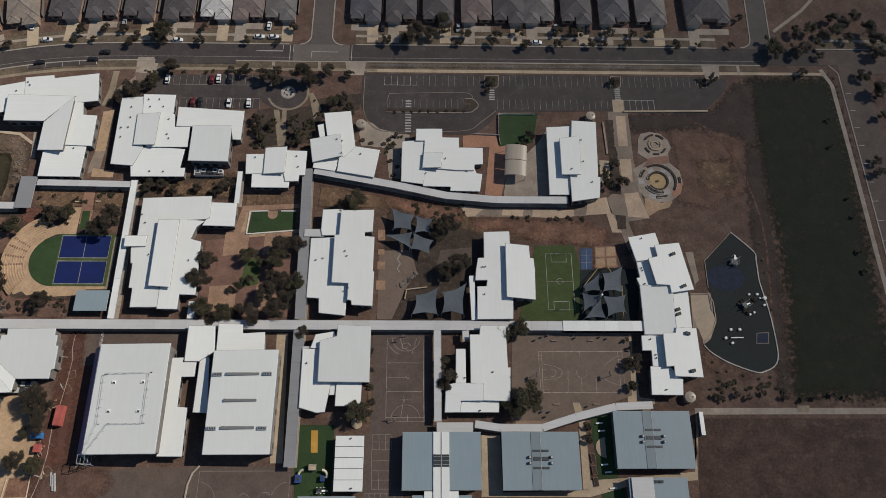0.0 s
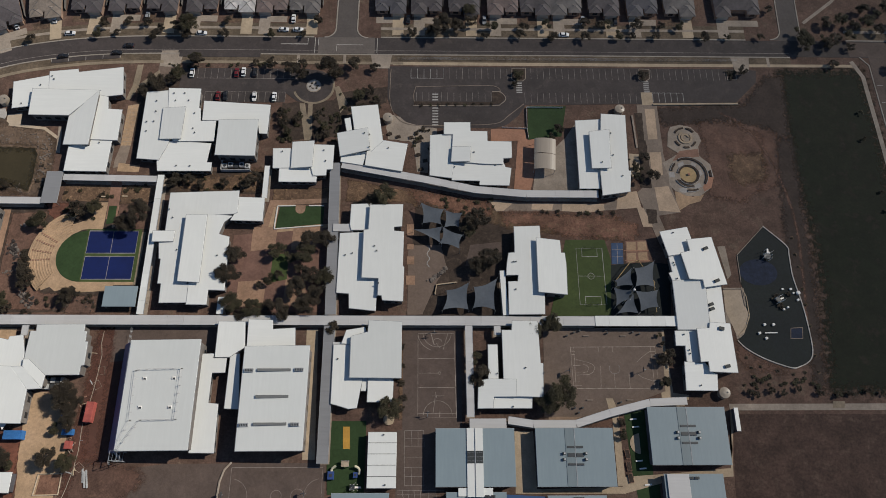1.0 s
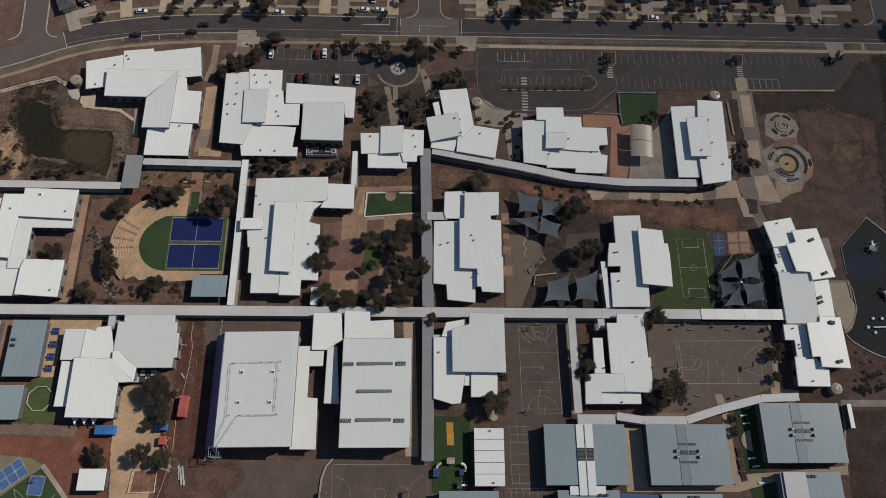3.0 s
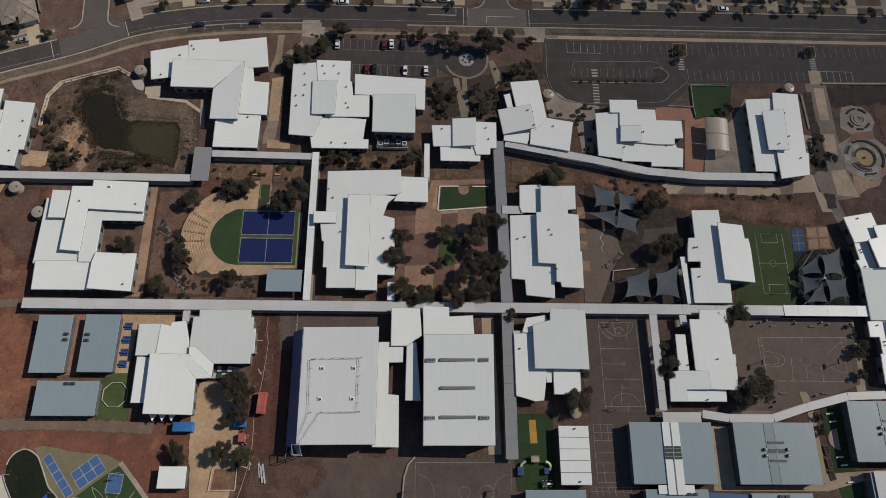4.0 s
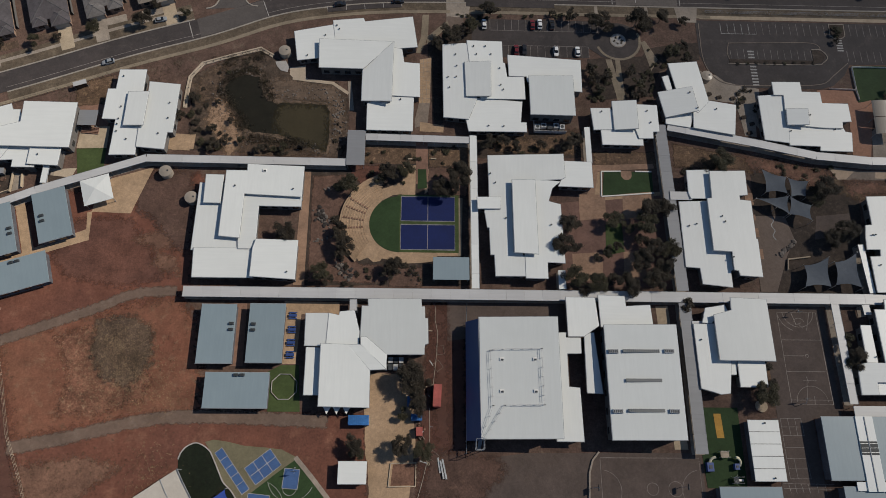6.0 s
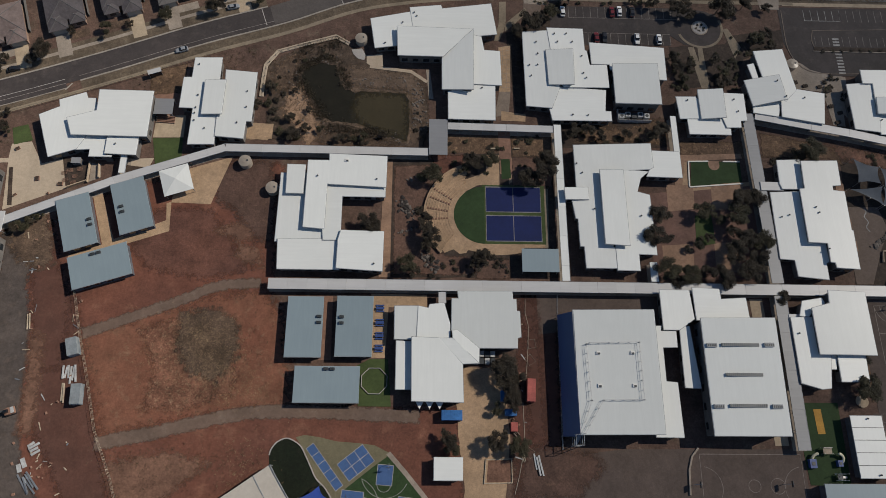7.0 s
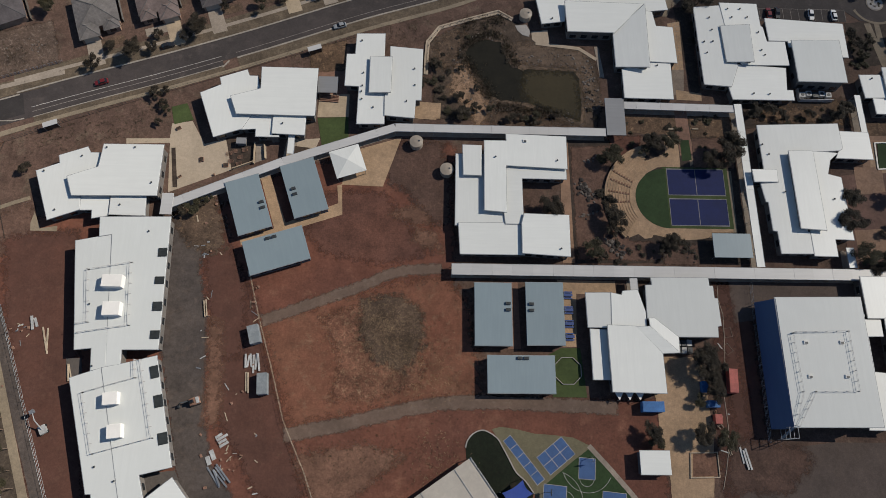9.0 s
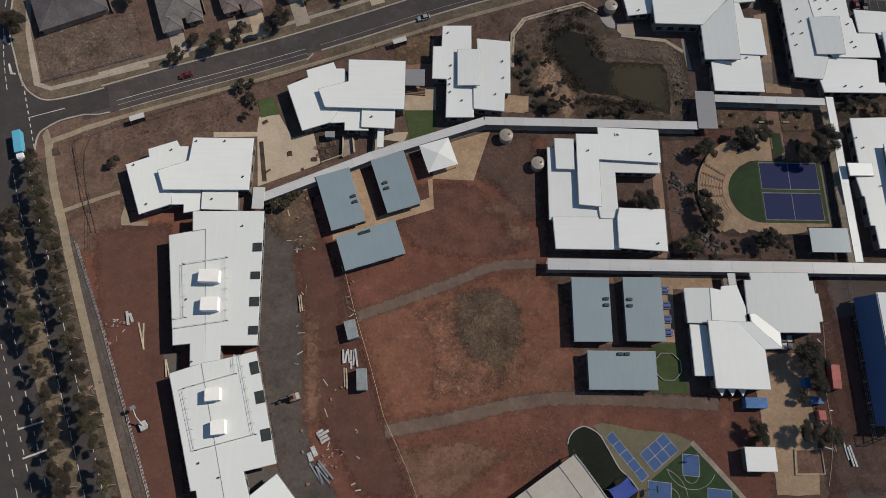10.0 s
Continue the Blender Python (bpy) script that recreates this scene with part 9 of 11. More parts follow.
def rocks(x0, y0, x1, y1, n, spread, size, dark=False):
    for i in range(n):
        s = rock_rng.random()
        o = new("rock", rock_rng.choice(DARK_ROCKS if dark else ROCKS))
        k = size * rock_rng.uniform(0.5, 1.2)
        o.matrix_world = pose(x0 + (x1 - x0) * s + rock_rng.gauss(0, spread), y0 + (y1 - y0) * s + rock_rng.gauss(0, spread), 0.12, 0, 0, rock_rng.uniform(0, 360)) @ Matrix.Diagonal((k, k * rock_rng.uniform(0.7, 1.1), k, 1))
        tagged(o, "dark boulder in the theatre garden" if dark else "grey-brown garden rock on bare ground", "rock", "rocks")


rocks(-166.9, 98.5, -163.0, 92.8, 26, 1.1, 0.7)
rocks(-167.6, 98.1, -163.3, 91.9, 20, 1.1, 0.8, True)
rocks(-159.8, 80.2, -155.2, 74.0, 26, 0.9, 0.7)
rocks(-159.0, 80.2, -154.9, 74.4, 22, 0.9, 0.7, True)
rocks(-168.0, 86.6, -161.2, 89.1, 16, 0.4, 0.5)
rocks(-164.7, 105.6, -160.6, 108.4, 12, 0.4, 0.5)
rocks(-137.8, 79.1, -132.9, 74.2, 12, 1.4, 0.5, True)
rocks(-184, 144.8, -166, 143.8, 45, 1.3, 0.4)
rocks(-162.6, 143, -161.5, 124, 60, 1.3, 0.5)
rocks(-200, 123, -166, 121, 30, 1.0, 0.4)
rocks(-207, 147, -198, 128, 40, 1.8, 0.4)
rocks(-204, 151, -190, 155, 20, 1.0, 0.4)
POND_WALL = [(-216.6, 137.0), (-216.5, 143.7), (-216.1, 149.7), (-212.3, 155.4), (-202.5, 158.9), (-192.0, 162.2), (-187.3, 159.3)]
strip("kerb", "pale concrete wall round the pond", "wall", POND_WALL, -0.55, 0.1, 0.3, YARD)
strip("kerb", "pale concrete wall round the pond", "wall", POND_WALL, 0.35, 0.85, 0.45, YARD)
strip("footpath", "joint between the two pond walls", "footpath", POND_WALL, 0.1, 0.35, 0.2, CONCRETE_PALE)
for p, q in zip(POND_WALL, POND_WALL[1:]):
    p, q = Vector(p), Vector(q)
    n = max(1, int((q - p).length / 2.4))
    for k in range(n):
        c, d = p.lerp(q, (k + 0.5) / n), (q - p).normalized()
        post = tagged(base("bollard", c.x + d.y * 0.2, c.y - d.x * 0.2, 0.4), "short dark bollard on the pond wall", "bollard", "bollards")
        part("post", box(-0.09, -0.09, 0, 0.09, 0.09, 0.5), VENT_DARK, post)
patch("concrete_pad", "broken pale concrete slabs above the pond", "pavement", [(-186.3, 157.1), (-182.5, 157.6), (-181.2, 154.9), (-181.6, 152.7), (-184.0, 153.4), (-185.6, 155.2)], GREY_SLAB, 0.14)
patch("concrete_pad", "pale concrete landing above the pond", "pavement", [(-180.8, 154.4), (-175.2, 155.7), (-174.7, 150.3), (-179.1, 150.2), (-180.7, 151.6)], YARD, 0.13)
strip("footpath", "pale concrete path round the pond", "footpath", [(-179.5, 150.2), (-175.1, 149.6), (-164.8, 148.4), (-159.0, 144.2)], -0.6, 0.6, 0.12, YARD)

# low shrubs
for x, y, r in [(-206, 152, 0.8), (-196, 156, 0.8), (-192, 158, 0.8), (-209, 138, 1.0), (-180, 122.6, 1.1), (-211, 128, 1.2), (-206, 122, 1.2)]:
    tree(x, y, r, True)
for x, y, r in [(-20.0, 59.3, 1.0), (-19.4, 52.7, 0.8), (-20.2, 46.4, 1.2), (-19.2, 40.9, 1.3), (-20.0, 37.5, 1.1)]:
    tree(x, y, r, True)
for x, y, r in [(-214.3, 134.5, 1.4), (-212.2, 131.6, 1.6), (-211.5, 135.4, 1.2), (-209.6, 123.6, 1.4), (-206.8, 122.4, 1.6), (-203.7, 121.6, 1.3), (-203.3, 127.0, 0.9), (-183.9, 120.7, 1.4), (-180.8, 119.9, 1.6), (-212.3, 141.7, 0.9), (-210.9, 145.1, 0.7), (-205.0, 144.6, 0.9), (-202.6, 152.2, 0.9), (-194.8, 154.1, 1.0), (-190.9, 146.7, 0.7), (-189.2, 142.7, 0.9), (-161.9, 131.6, 0.6), (-162.5, 125.0, 0.9), (-160.5, 121.8, 1.1)]:
    tree(x, y, r, True)
tree(-160.6, 94.9, 1.5, True)
garden_rng = random.Random(21)
for x0, y0, x1, y1, n in ((-71, 143, -63, 158, 22), (-56, 143, -47, 159, 22), (-48, 157, -36, 168, 14), (-108, 118, -76, 127, 14), (-45, 157, -30, 164, 10), (-126, 150, -122, 160, 7), (-124, 161, -116, 168, 8), (-120, 178.5, -72, 180.5, 14), (-160, 71, -140, 80, 10), (-150, 106, -122, 122, 14), (64, 121, 70, 150, 12), (-10, 111, 20, 119, 16), (33, 111, 62, 114, 10), (-40, 113.5, -24, 117, 10), (100, 44.5, 130, 49, 20), (-28, 138, -10, 150, 12)):
    places = [(garden_rng.uniform(x0, x1), garden_rng.uniform(y0, y1), garden_rng.uniform(0.5, 1.1)) for i in range(n)]
    if n >= 14:
        shrub_bed(places)
    else:
        for x, y, r in places:
            tree(x, y, r, True)


# turf play yard by the long shed
PALE_PLASTIC = plain("cream_plastic", (0.62, 0.58, 0.42), 0.5)
for x, y, side in ((-40.8, 17.9, 1), (-35.7, 17.9, -1)):
    chute = tagged(base("tunnel_slide", x, y), "curved cream plastic tunnel slide on turf", "slide", "tunnel slides")
    bm = bmesh.new()
    run = arc(-side * 0.6, -1.3, 1.6, 90, 215 if side > 0 else -35, 9)
    rings = []
    for n, (px, py) in enumerate(run):
        qx, qy = run[min(n + 1, 9)]
        ox, oy = run[max(n - 1, 0)]
        d = Vector((oy - qy, qx - ox)).normalized() * 0.42
        turn = [i * math.tau / 8 for i in range(8)]
        rings.append([bm.verts.new((px + d.x * math.cos(a), py + d.y * math.cos(a), 1.7 - 0.14 * n + 0.42 * math.sin(a))) for a in turn])
    for p, q in zip(rings, rings[1:]):
        for i in range(8):
            bm.faces.new((p[i], q[i], q[(i + 1) % 8], p[(i + 1) % 8]))
    bm.faces.new(rings[0])
    bm.faces.new(rings[-1][::-1])
    bmesh.ops.recalc_face_normals(bm, faces=bm.faces)
    part("tube", bm, PALE_PLASTIC, chute)
    bm = bmesh.new()
    add_rod(bm, (-side * 0.6, 0.3, 0.1), (-side * 0.6, 0.3, 1.6), 0.12)
    part("post", bm, STEEL, chute)
for x, y, w2, d2 in ((-43.1, 15.4, 1.0, 1.3), (-34.9, 15.5, 0.7, 0.9)):
    cube = tagged(base("play_cube", x, y, 0.1), "dark blue climbing cube on turf", "playground equipment", "play cubes")
    part("cube", box(-w2, -d2, 0, w2, d2, 1.4), BLUE_PLASTIC, cube)
    part("hatch", box(-w2 * 0.5, -d2 * 0.4, 1.4, w2 * 0.5, d2 * 0.4, 1.5), VENT_DARK, cube)
deck = tagged(base("play_tower", -38.4, 19.1, 0.1), "low timber play tower between two slides", "playground equipment")
part("deck", box(-1.3, -1.0, 1.5, 1.3, 1.0, 1.62), PLANK, deck)
for sx in (-1.2, 1.2):
    for sy in (-0.9, 0.9):
        part("post", box(sx - 0.07, sy - 0.07, 0, sx + 0.07, sy + 0.07, 2.4), STEEL, deck)
part("rail", box(-1.3, 0.87, 2.3, 1.3, 0.93, 2.4), STEEL, deck)
step_mat = tagged(base("circular_bench", -24.2, 33.8), "pale round concrete seat under a tree", "seat")
part("seat_top", outline(disc(0, 0, 1.9, 22), 0.45, 0.5), CONCRETE, step_mat)
for x, y in ((60.5, 33.8), (61.1, 31.2), (61.2, 19.9), (62.2, 17.4), (63.5, 12.2)):
    bench(x, y, 5, 2.4, WHITE_BRIGHT)
half = tagged(base("half_round_seat", 62.1, 25.6), "pale half-round concrete terrace", "terrace")
part("terrace", outline(disc(0, 0, 3.4, 20, 90, 270), 0.2, 0.22), CONCRETE, half)
kiosk = tagged(base("kiosk", 96.0, 33.4), "narrow white-roofed kiosk beside the path", "kiosk")
part("roof", roof_plate(1.5, 8.0, 0.15, 0), ROOF_WHITE, kiosk).matrix_local = pose(0, 0, 2.8)
part("wall", box(-0.6, -3.8, 0, 0.6, 3.8, 2.65), WALL_DARK, kiosk)
for x, y in [(56.4, 32.9), (56.5, 28.6), (57.4, 22.1), (57.5, 18.1), (57.8, 14.3)]:
    planter = tagged(base("planter", x, y, 0.06, 8), "brown timber planter with shrubs beside the path", "planter", "timber planters")
    part("box", box(-0.8, -1.5, 0, 0.8, 1.5, 0.5), BROWN_PAVING, planter)
    part("soil", box(-0.65, -1.35, 0.5, 0.65, 1.35, 0.54), MULCH, planter)
    tree(x + 0.2, y + 0.4, 0.7, True, 0.4)


# ---- houses across the street ----
def tile_roof(name, base_color, stain):
    m = surface(name, base_color, stain, 3.0, 0.25, 0.75, grain=0.25)
    t = m.node_tree
    p = t.nodes["Principled BSDF"]
    tc = t.nodes.new("ShaderNodeTexCoord").outputs["Object"]
    w = t.nodes.new("ShaderNodeTexWave")
    w.wave_type, w.bands_direction = "BANDS", "Z"
    w.inputs["Scale"].default_value = 2.4
    t.links.new(tc, w.inputs["Vector"])
    bn = t.nodes.new("ShaderNodeBump")
    bn.inputs["Strength"].default_value, bn.inputs["Distance"].default_value = 0.5, 0.06
    t.links.new(w.outputs[1], bn.inputs["Height"])
    t.links.new(bn.outputs[0], p.inputs["Normal"])
    return m


TILES = {
    "charcoal": tile_roof("charcoal_tiles", (0.098, 0.089, 0.094), (0.076, 0.069, 0.073)),
    "slate": tile_roof("slate_blue_tiles", (0.094, 0.093, 0.106), (0.074, 0.073, 0.084)),
    "grey": tile_roof("grey_tiles", (0.165, 0.156, 0.152), (0.128, 0.120, 0.117)),
    "brown": tile_roof("brown_tiles", (0.178, 0.142, 0.134), (0.142, 0.112, 0.104)),
    "tan": tile_roof("tan_tiles", (0.25, 0.215, 0.185), (0.19, 0.165, 0.14)),
    "white": tile_roof("white_metal_roof", (0.48, 0.48, 0.48), (0.40, 0.40, 0.40)),
}
RIDGE = plain("ridge_cap", (0.13, 0.125, 0.12), 0.7)
BRICK_WALL = surface("brick_wall", (0.24, 0.17, 0.13), (0.18, 0.12, 0.09), 3.0, 0.4, 0.9)
GARAGE = plain("garage_door", (0.35, 0.33, 0.30), 0.5)


def hip(w, d, h, over=0.5):
    """A hipped roof over a w by d plan, with eaves."""
    w, d = w / 2 + over, d / 2 + over
    bm = bmesh.new()
    e = [bm.verts.new(p) for p in ((-w, -d, 0), (w, -d, 0), (w, d, 0), (-w, d, 0))]
    if w > d:
        r = [bm.verts.new((-(w - d), 0, h)), bm.verts.new((w - d, 0, h))]
        faces = [(e[0], e[1], r[1], r[0]), (e[1], e[2], r[1]), (e[2], e[3], r[0], r[1]), (e[3], e[0], r[0])]
        ridges = [(r[0], r[1]), (e[0], r[0]), (e[3], r[0]), (e[1], r[1]), (e[2], r[1])]
    else:
        r = [bm.verts.new((0, -(d - w), h)), bm.verts.new((0, d - w, h))]
        faces = [(e[0], e[1], r[0]), (e[1], e[2], r[1], r[0]), (e[2], e[3], r[1]), (e[3], e[0], r[0], r[1])]
        ridges = [(r[0], r[1]), (e[0], r[0]), (e[1], r[0]), (e[2], r[1]), (e[3], r[1])]
    for f in faces:
        bm.faces.new(f)
    bm.faces.new(e[::-1])
    return bm, [(a.co.copy(), b.co.copy()) for a, b in ridges]


def hipped_block(parent, x, y, w, d, z, h, material):
    bm, ridges = hip(w, d, h)
    r = part("roof", bm, material, parent)
    r.matrix_local = pose(x, y, z)
    bm = bmesh.new()
    for a, b in ridges:
        add_rod(bm, a, b, 0.11, 0.11, 5)
    part("ridge_cap", bm, RIDGE, r)
    part("wall", box(-w / 2, -d / 2, -z, w / 2, d / 2, -0.02), BRICK_WALL, parent).matrix_local = pose(x, y, z)


def house(x, y, w, d, angle, kind, garage, plot=True):
    """A single-storey house that faces the street on its local -y side."""
    words = {"charcoal": "dark charcoal", "slate": "slate-blue", "grey": "grey", "brown": "brown", "tan": "tan", "white": "pale metal"}[kind]
    h = tagged(base("house", x, y, 0, angle), f"brick suburban house with a hipped {words} roof", "house", "houses along the street")
    m = TILES[kind]
    if not plot:
        hipped_block(h, 0, 0, w, d - 1, 2.8, 3.2, m)
        part("side_fence", box(w / 2 + 1.0, -d / 2, 0, w / 2 + 1.1, d / 2, 1.8), plain("fence_brown", (0.10, 0.085, 0.07), 0.8), h)
        return
    hipped_block(h, 0, 1.5, w, d - 3, 2.8, min(w, d) * 0.21, m)
    hipped_block(h, garage * (w / 2 - 3.1), -d / 2 + 2.5, 6.0, 6.5, 2.75, 1.3, m)
    hipped_block(h, -garage * (w / 2 - 2.6), -d / 2 + 3.0, 4.6, 4.5, 2.72, 1.0, m)
    part("garage_door", box(-2.4, -0.06, 0.05, 2.4, 0.04, 2.2), GARAGE, h).matrix_local = pose(garage * (w / 2 - 3.1), -d / 2 - 0.76, 0)
    part("window", box(-1.0, -0.05, 0.8, 1.0, 0.04, 2.1), WINDOW, h).matrix_local = pose(-garage * (w / 2 - 2.6), -d / 2 + 0.73, 0)
    drive = tagged(link("driveway", box(-2.4, -9.6, 0.0, 2.4, 0, 0.09), CONCRETE if garage > 0 else CONCRETE_PALE), "pale concrete driveway to the garage", "driveway", kind="structure")
    drive.matrix_world = pose(x, y, 0, 0, 0, angle) @ pose(garage * (w / 2 - 3.1), -d / 2 - 0.8, 0)
    lawn = tagged(link("front_lawn", box(-w / 2 + 4.6 if garage < 0 else -w / 2, -3.2, 0.0, w / 2 if garage < 0 else w / 2 - 4.6, 0, 0.07), STRAW_DULL if int(x) % 3 else CONCRETE_PALE), "small dry front garden", "lawn", kind="structure")
    lawn.matrix_world = pose(x, y, 0, 0, 0, angle) @ pose(0, -d / 2 - 0.9, 0)
    bm = bmesh.new()
    add_box(bm, w / 2 + 1.0, -d / 2 + 4, 0, w / 2 + 1.1, d / 2 + 3, 1.8)
    part("side_fence", bm, plain("fence_grey", (0.13, 0.12, 0.11), 0.8), h)


HOUSE_ROW = [(-157.5, "charcoal", 1), (-141.5, "charcoal", -1), (-125.5, "charcoal", 1), (-108.5, "charcoal", -1), (-92.5, "white", 1), (-78.5, "brown", -1), (-64.5, "grey", 1), (-27.5, "slate", 1), (-12.0, "charcoal", -1), (4.2, "charcoal", 1), (21.0, "brown", -1), (35.2, "charcoal", 1), (48.6, "grey", -1), (65.0, "charcoal", 1), (81.8, "slate", -1), (98.2, "grey", 1), (123.5, "charcoal", -1)]
for x, kind, g in HOUSE_ROW:
    house(x, 214.5 if x > -150 else 213.5, 12.6 if x < 120 else 19.0, 17.0, 0, kind, g)
for x, y, a, kind, g, w in [(-175.5, 209.5, 10, "tan", 1, 12.6), (-192.0, 203.5, 22, "charcoal", -1, 13.0), (-234.5, 188.5, 19, "tan", 1, 13.0), (-252.5, 183.0, 19, "grey", -1, 13.0), (-271.0, 177.0, 19, "charcoal", 1, 13.0), (-289.5, 170.4, 19, "charcoal", -1, 12.6), (-309.0, 163.0, 19, "brown", 1, 12.6), (-328.0, 156.6, 19, "grey", -1, 13.2), (-364.4, 157.4, 24, "charcoal", 1, 22.0)]:
    house(x, y, w, 16.0, a, kind, g, x > -350)


# ---- vehicles ----
TYRE = plain("tyre", (0.015, 0.015, 0.016), 0.9)
CAR_GLASS = plain("car_glass", (0.015, 0.017, 0.02), 0.05, 0.0, 0.6)
LAMP_RED = plain("tail_light", (0.25, 0.01, 0.01), 0.3)
LAMP_CLEAR = plain("headlight", (0.55, 0.55, 0.52), 0.15)
PAINTS = {k: plain(f"{k}_car_paint", c, 0.3, 0.0, 0.6) for k, c in {"white": (0.72, 0.72, 0.71), "red": (0.16, 0.018, 0.02), "black": (0.022, 0.022, 0.025), "silver": (0.30, 0.31, 0.32), "blue": (0.03, 0.05, 0.10)}.items()}


def loft(sections):
    """A closed shell through rectangles (x, half width, z low, z high)."""
    bm = bmesh.new()
    rows = [[bm.verts.new(p) for p in ((x, -hw, z0), (x, hw, z0), (x, hw * k, z1), (x, -hw * k, z1))] for x, hw, z0, z1, k in sections]
    for a, b in zip(rows, rows[1:]):
        for j in range(4):
            bm.faces.new((a[j], b[j], b[(j + 1) % 4], a[(j + 1) % 4]))
    bm.faces.new(rows[0])
    bm.faces.new(rows[-1][::-1])
    bmesh.ops.recalc_face_normals(bm, faces=bm.faces)
    bmesh.ops.bevel(bm, geom=bm.edges, offset=0.05, segments=1, affect="EDGES")
    return bm


def car_model(colour, tall=0.0):
    c = tagged(base("car", 0, 0, -50), f"{colour} passenger car standing on asphalt", "car", "cars")
    body = part("body", loft([(-2.2, 0.78, 0.35, 0.82 + tall, 0.92), (-1.9, 0.88, 0.25, 0.95 + tall, 0.94), (0.6, 0.9, 0.22, 0.95, 0.95), (1.7, 0.87, 0.25, 0.86, 0.94), (2.2, 0.74, 0.35, 0.7, 0.92)]), PAINTS[colour], c)
    part("cabin", loft([(-1.85, 0.78, 0.9, 1.0 + tall, 0.9), (-1.2, 0.8, 0.9, 1.42 + tall, 0.82), (0.2, 0.8, 0.9, 1.45 + tall, 0.82), (1.0, 0.78, 0.9, 0.98, 0.95)]), CAR_GLASS, c)
    part("roof_panel", loft([(-1.3, 0.66, 1.38 + tall, 1.47 + tall, 0.95), (0.2, 0.66, 1.4 + tall, 1.49 + tall, 0.95)]), PAINTS[colour], c)
    for sx in (-1.35, 1.35):
        for sy in (-0.8, 0.8):
            bm = bmesh.new()
            add_rod(bm, (sx, sy - 0.1, 0.32), (sx, sy + 0.1, 0.32), 0.32, 0.32, 14)
            wheel = part("wheel", bm, TYRE, c)
            bm = bmesh.new()
            add_rod(bm, (sx, sy - 0.11, 0.32), (sx, sy + 0.11, 0.32), 0.18, 0.18, 10)
            part("rim", bm, STEEL, wheel)
    for sy in (-0.55, 0.55):
        part("headlight", box(2.08, sy - 0.14, 0.55, 2.2, sy + 0.14, 0.68), LAMP_CLEAR, c)
        part("tail_light", box(-2.22, sy - 0.14, 0.65, -2.12, sy + 0.14, 0.8), LAMP_RED, c)
    return c


def park(colour, places):
    first = car_model(colour)
    for i, (x, y, a) in enumerate(places):
        if i == 0:
            first.matrix_world = pose(x, y, 0.08, 0, 0, a)
        else:
            copy_thing(first, pose(x, y, 0.08, 0, 0, a))


park("white", [(-109.3, 175.2, 90), (-88.1, 175.8, 90), (-82.5, 163.8, -90), (-74.4, 163.8, 90), (-163.2, 194.6, 5), (-186.5, 198.6, 110), (-170.9, 202.0, 95), (-107.8, 195.4, 0), (-73.1, 197.6, 0), (-67.0, 197.6, 0), (-69.4, 203.4, 90), (47.2, 196.2, 0)])
park("red", [(-90.9, 175.4, 90), (-97.4, 164.0, 90), (-323.1, 131.5, 199)])
park("black", [(-83.4, 175.6, 90), (-94.4, 164.2, -90), (-163.9, 182.9, 10), (-141.9, 184.9, 3), (-303.3, 146.0, 19), (-137.5, 188.6, 180), (-20, 203.5, 90), (70, 203.5, 90)])
park("silver", [(-246.3, 155.2, 199), (-230, 174, 15), (13, 203.5, -90), (56, 204, 90), (-132, 204, 90)])

truck = tagged(base("truck", -370.9, 104.6, 0.08, -73), "pale blue truck with a white cab on the highway", "truck")
part("box_body", loft([(-5.0, 1.2, 0.9, 3.2, 1.0), (2.6, 1.2, 0.9, 3.2, 1.0)]), plain("sky_blue_paint", (0.10, 0.36, 0.50), 0.5), truck)
part("cab", loft([(2.9, 1.15, 0.6, 2.6, 0.95), (4.2, 1.1, 0.6, 2.5, 0.9), (4.9, 1.0, 0.6, 1.5, 0.95)]), PAINTS["white"], truck)
part("chassis", box(-4.9, -0.6, 0.5, 4.4, 0.6, 0.9), TYRE, truck)
for sx in (-3.6, -2.4, 3.8):
    for sy in (-1.0, 1.0):
        bm = bmesh.new()
        add_rod(bm, (sx, sy - 0.15, 0.5), (sx, sy + 0.15, 0.5), 0.5, 0.5, 14)
        part("wheel", bm, TYRE, truck)


# ---- car park markings ----
def bay_lines(label, x0, x1, y0, y1, step, bright=False, closed=None):
    ob = tagged(base("bay_marking", 0, 0), label, "car park lines")
    n = round((x1 - x0) / step)
    runs = [[(x0 + (x1 - x0) * i / n, y0), (x0 + (x1 - x0) * i / n, y1)] for i in range(n + 1)]
    if closed is not None:
        runs.append([(x0, closed), (x1, closed)])
    lines(ob, runs, 0.085, 0.17 if bright else 0.11, WHITE_LINE if bright else PAINT_FAINT)


bay_lines("bright white accessible parking bays", -18.4, -4.8, 173.8, 178.4, 2.7, True, 173.8)
bay_lines("faint white parking bay lines", -4.8, 24.6, 173.6, 178.8, 2.6)
bay_lines("faint white parking bay lines", 29.4, 76.8, 173.8, 179, 2.6)
bay_lines("faint white parking bay lines", 83, 117, 173.8, 179, 2.6)
bay_lines("faint white parking bay lines", -16, 15, 162.8, 166.9, 2.6)
bay_lines("faint white parking bay lines", 29, 75.5, 162.2, 167, 2.6)
bay_lines("bright white accessible parking bays", 82.4, 95.2, 162.8, 167.4, 2.6, True, 167.4)
bay_lines("white parking bay lines", -107, -66, 173.0, 177.8, 2.65, False, 173.0)
bay_lines("white parking bay lines", -103, -70, 161.6, 166.4, 2.65, False, 166.4)


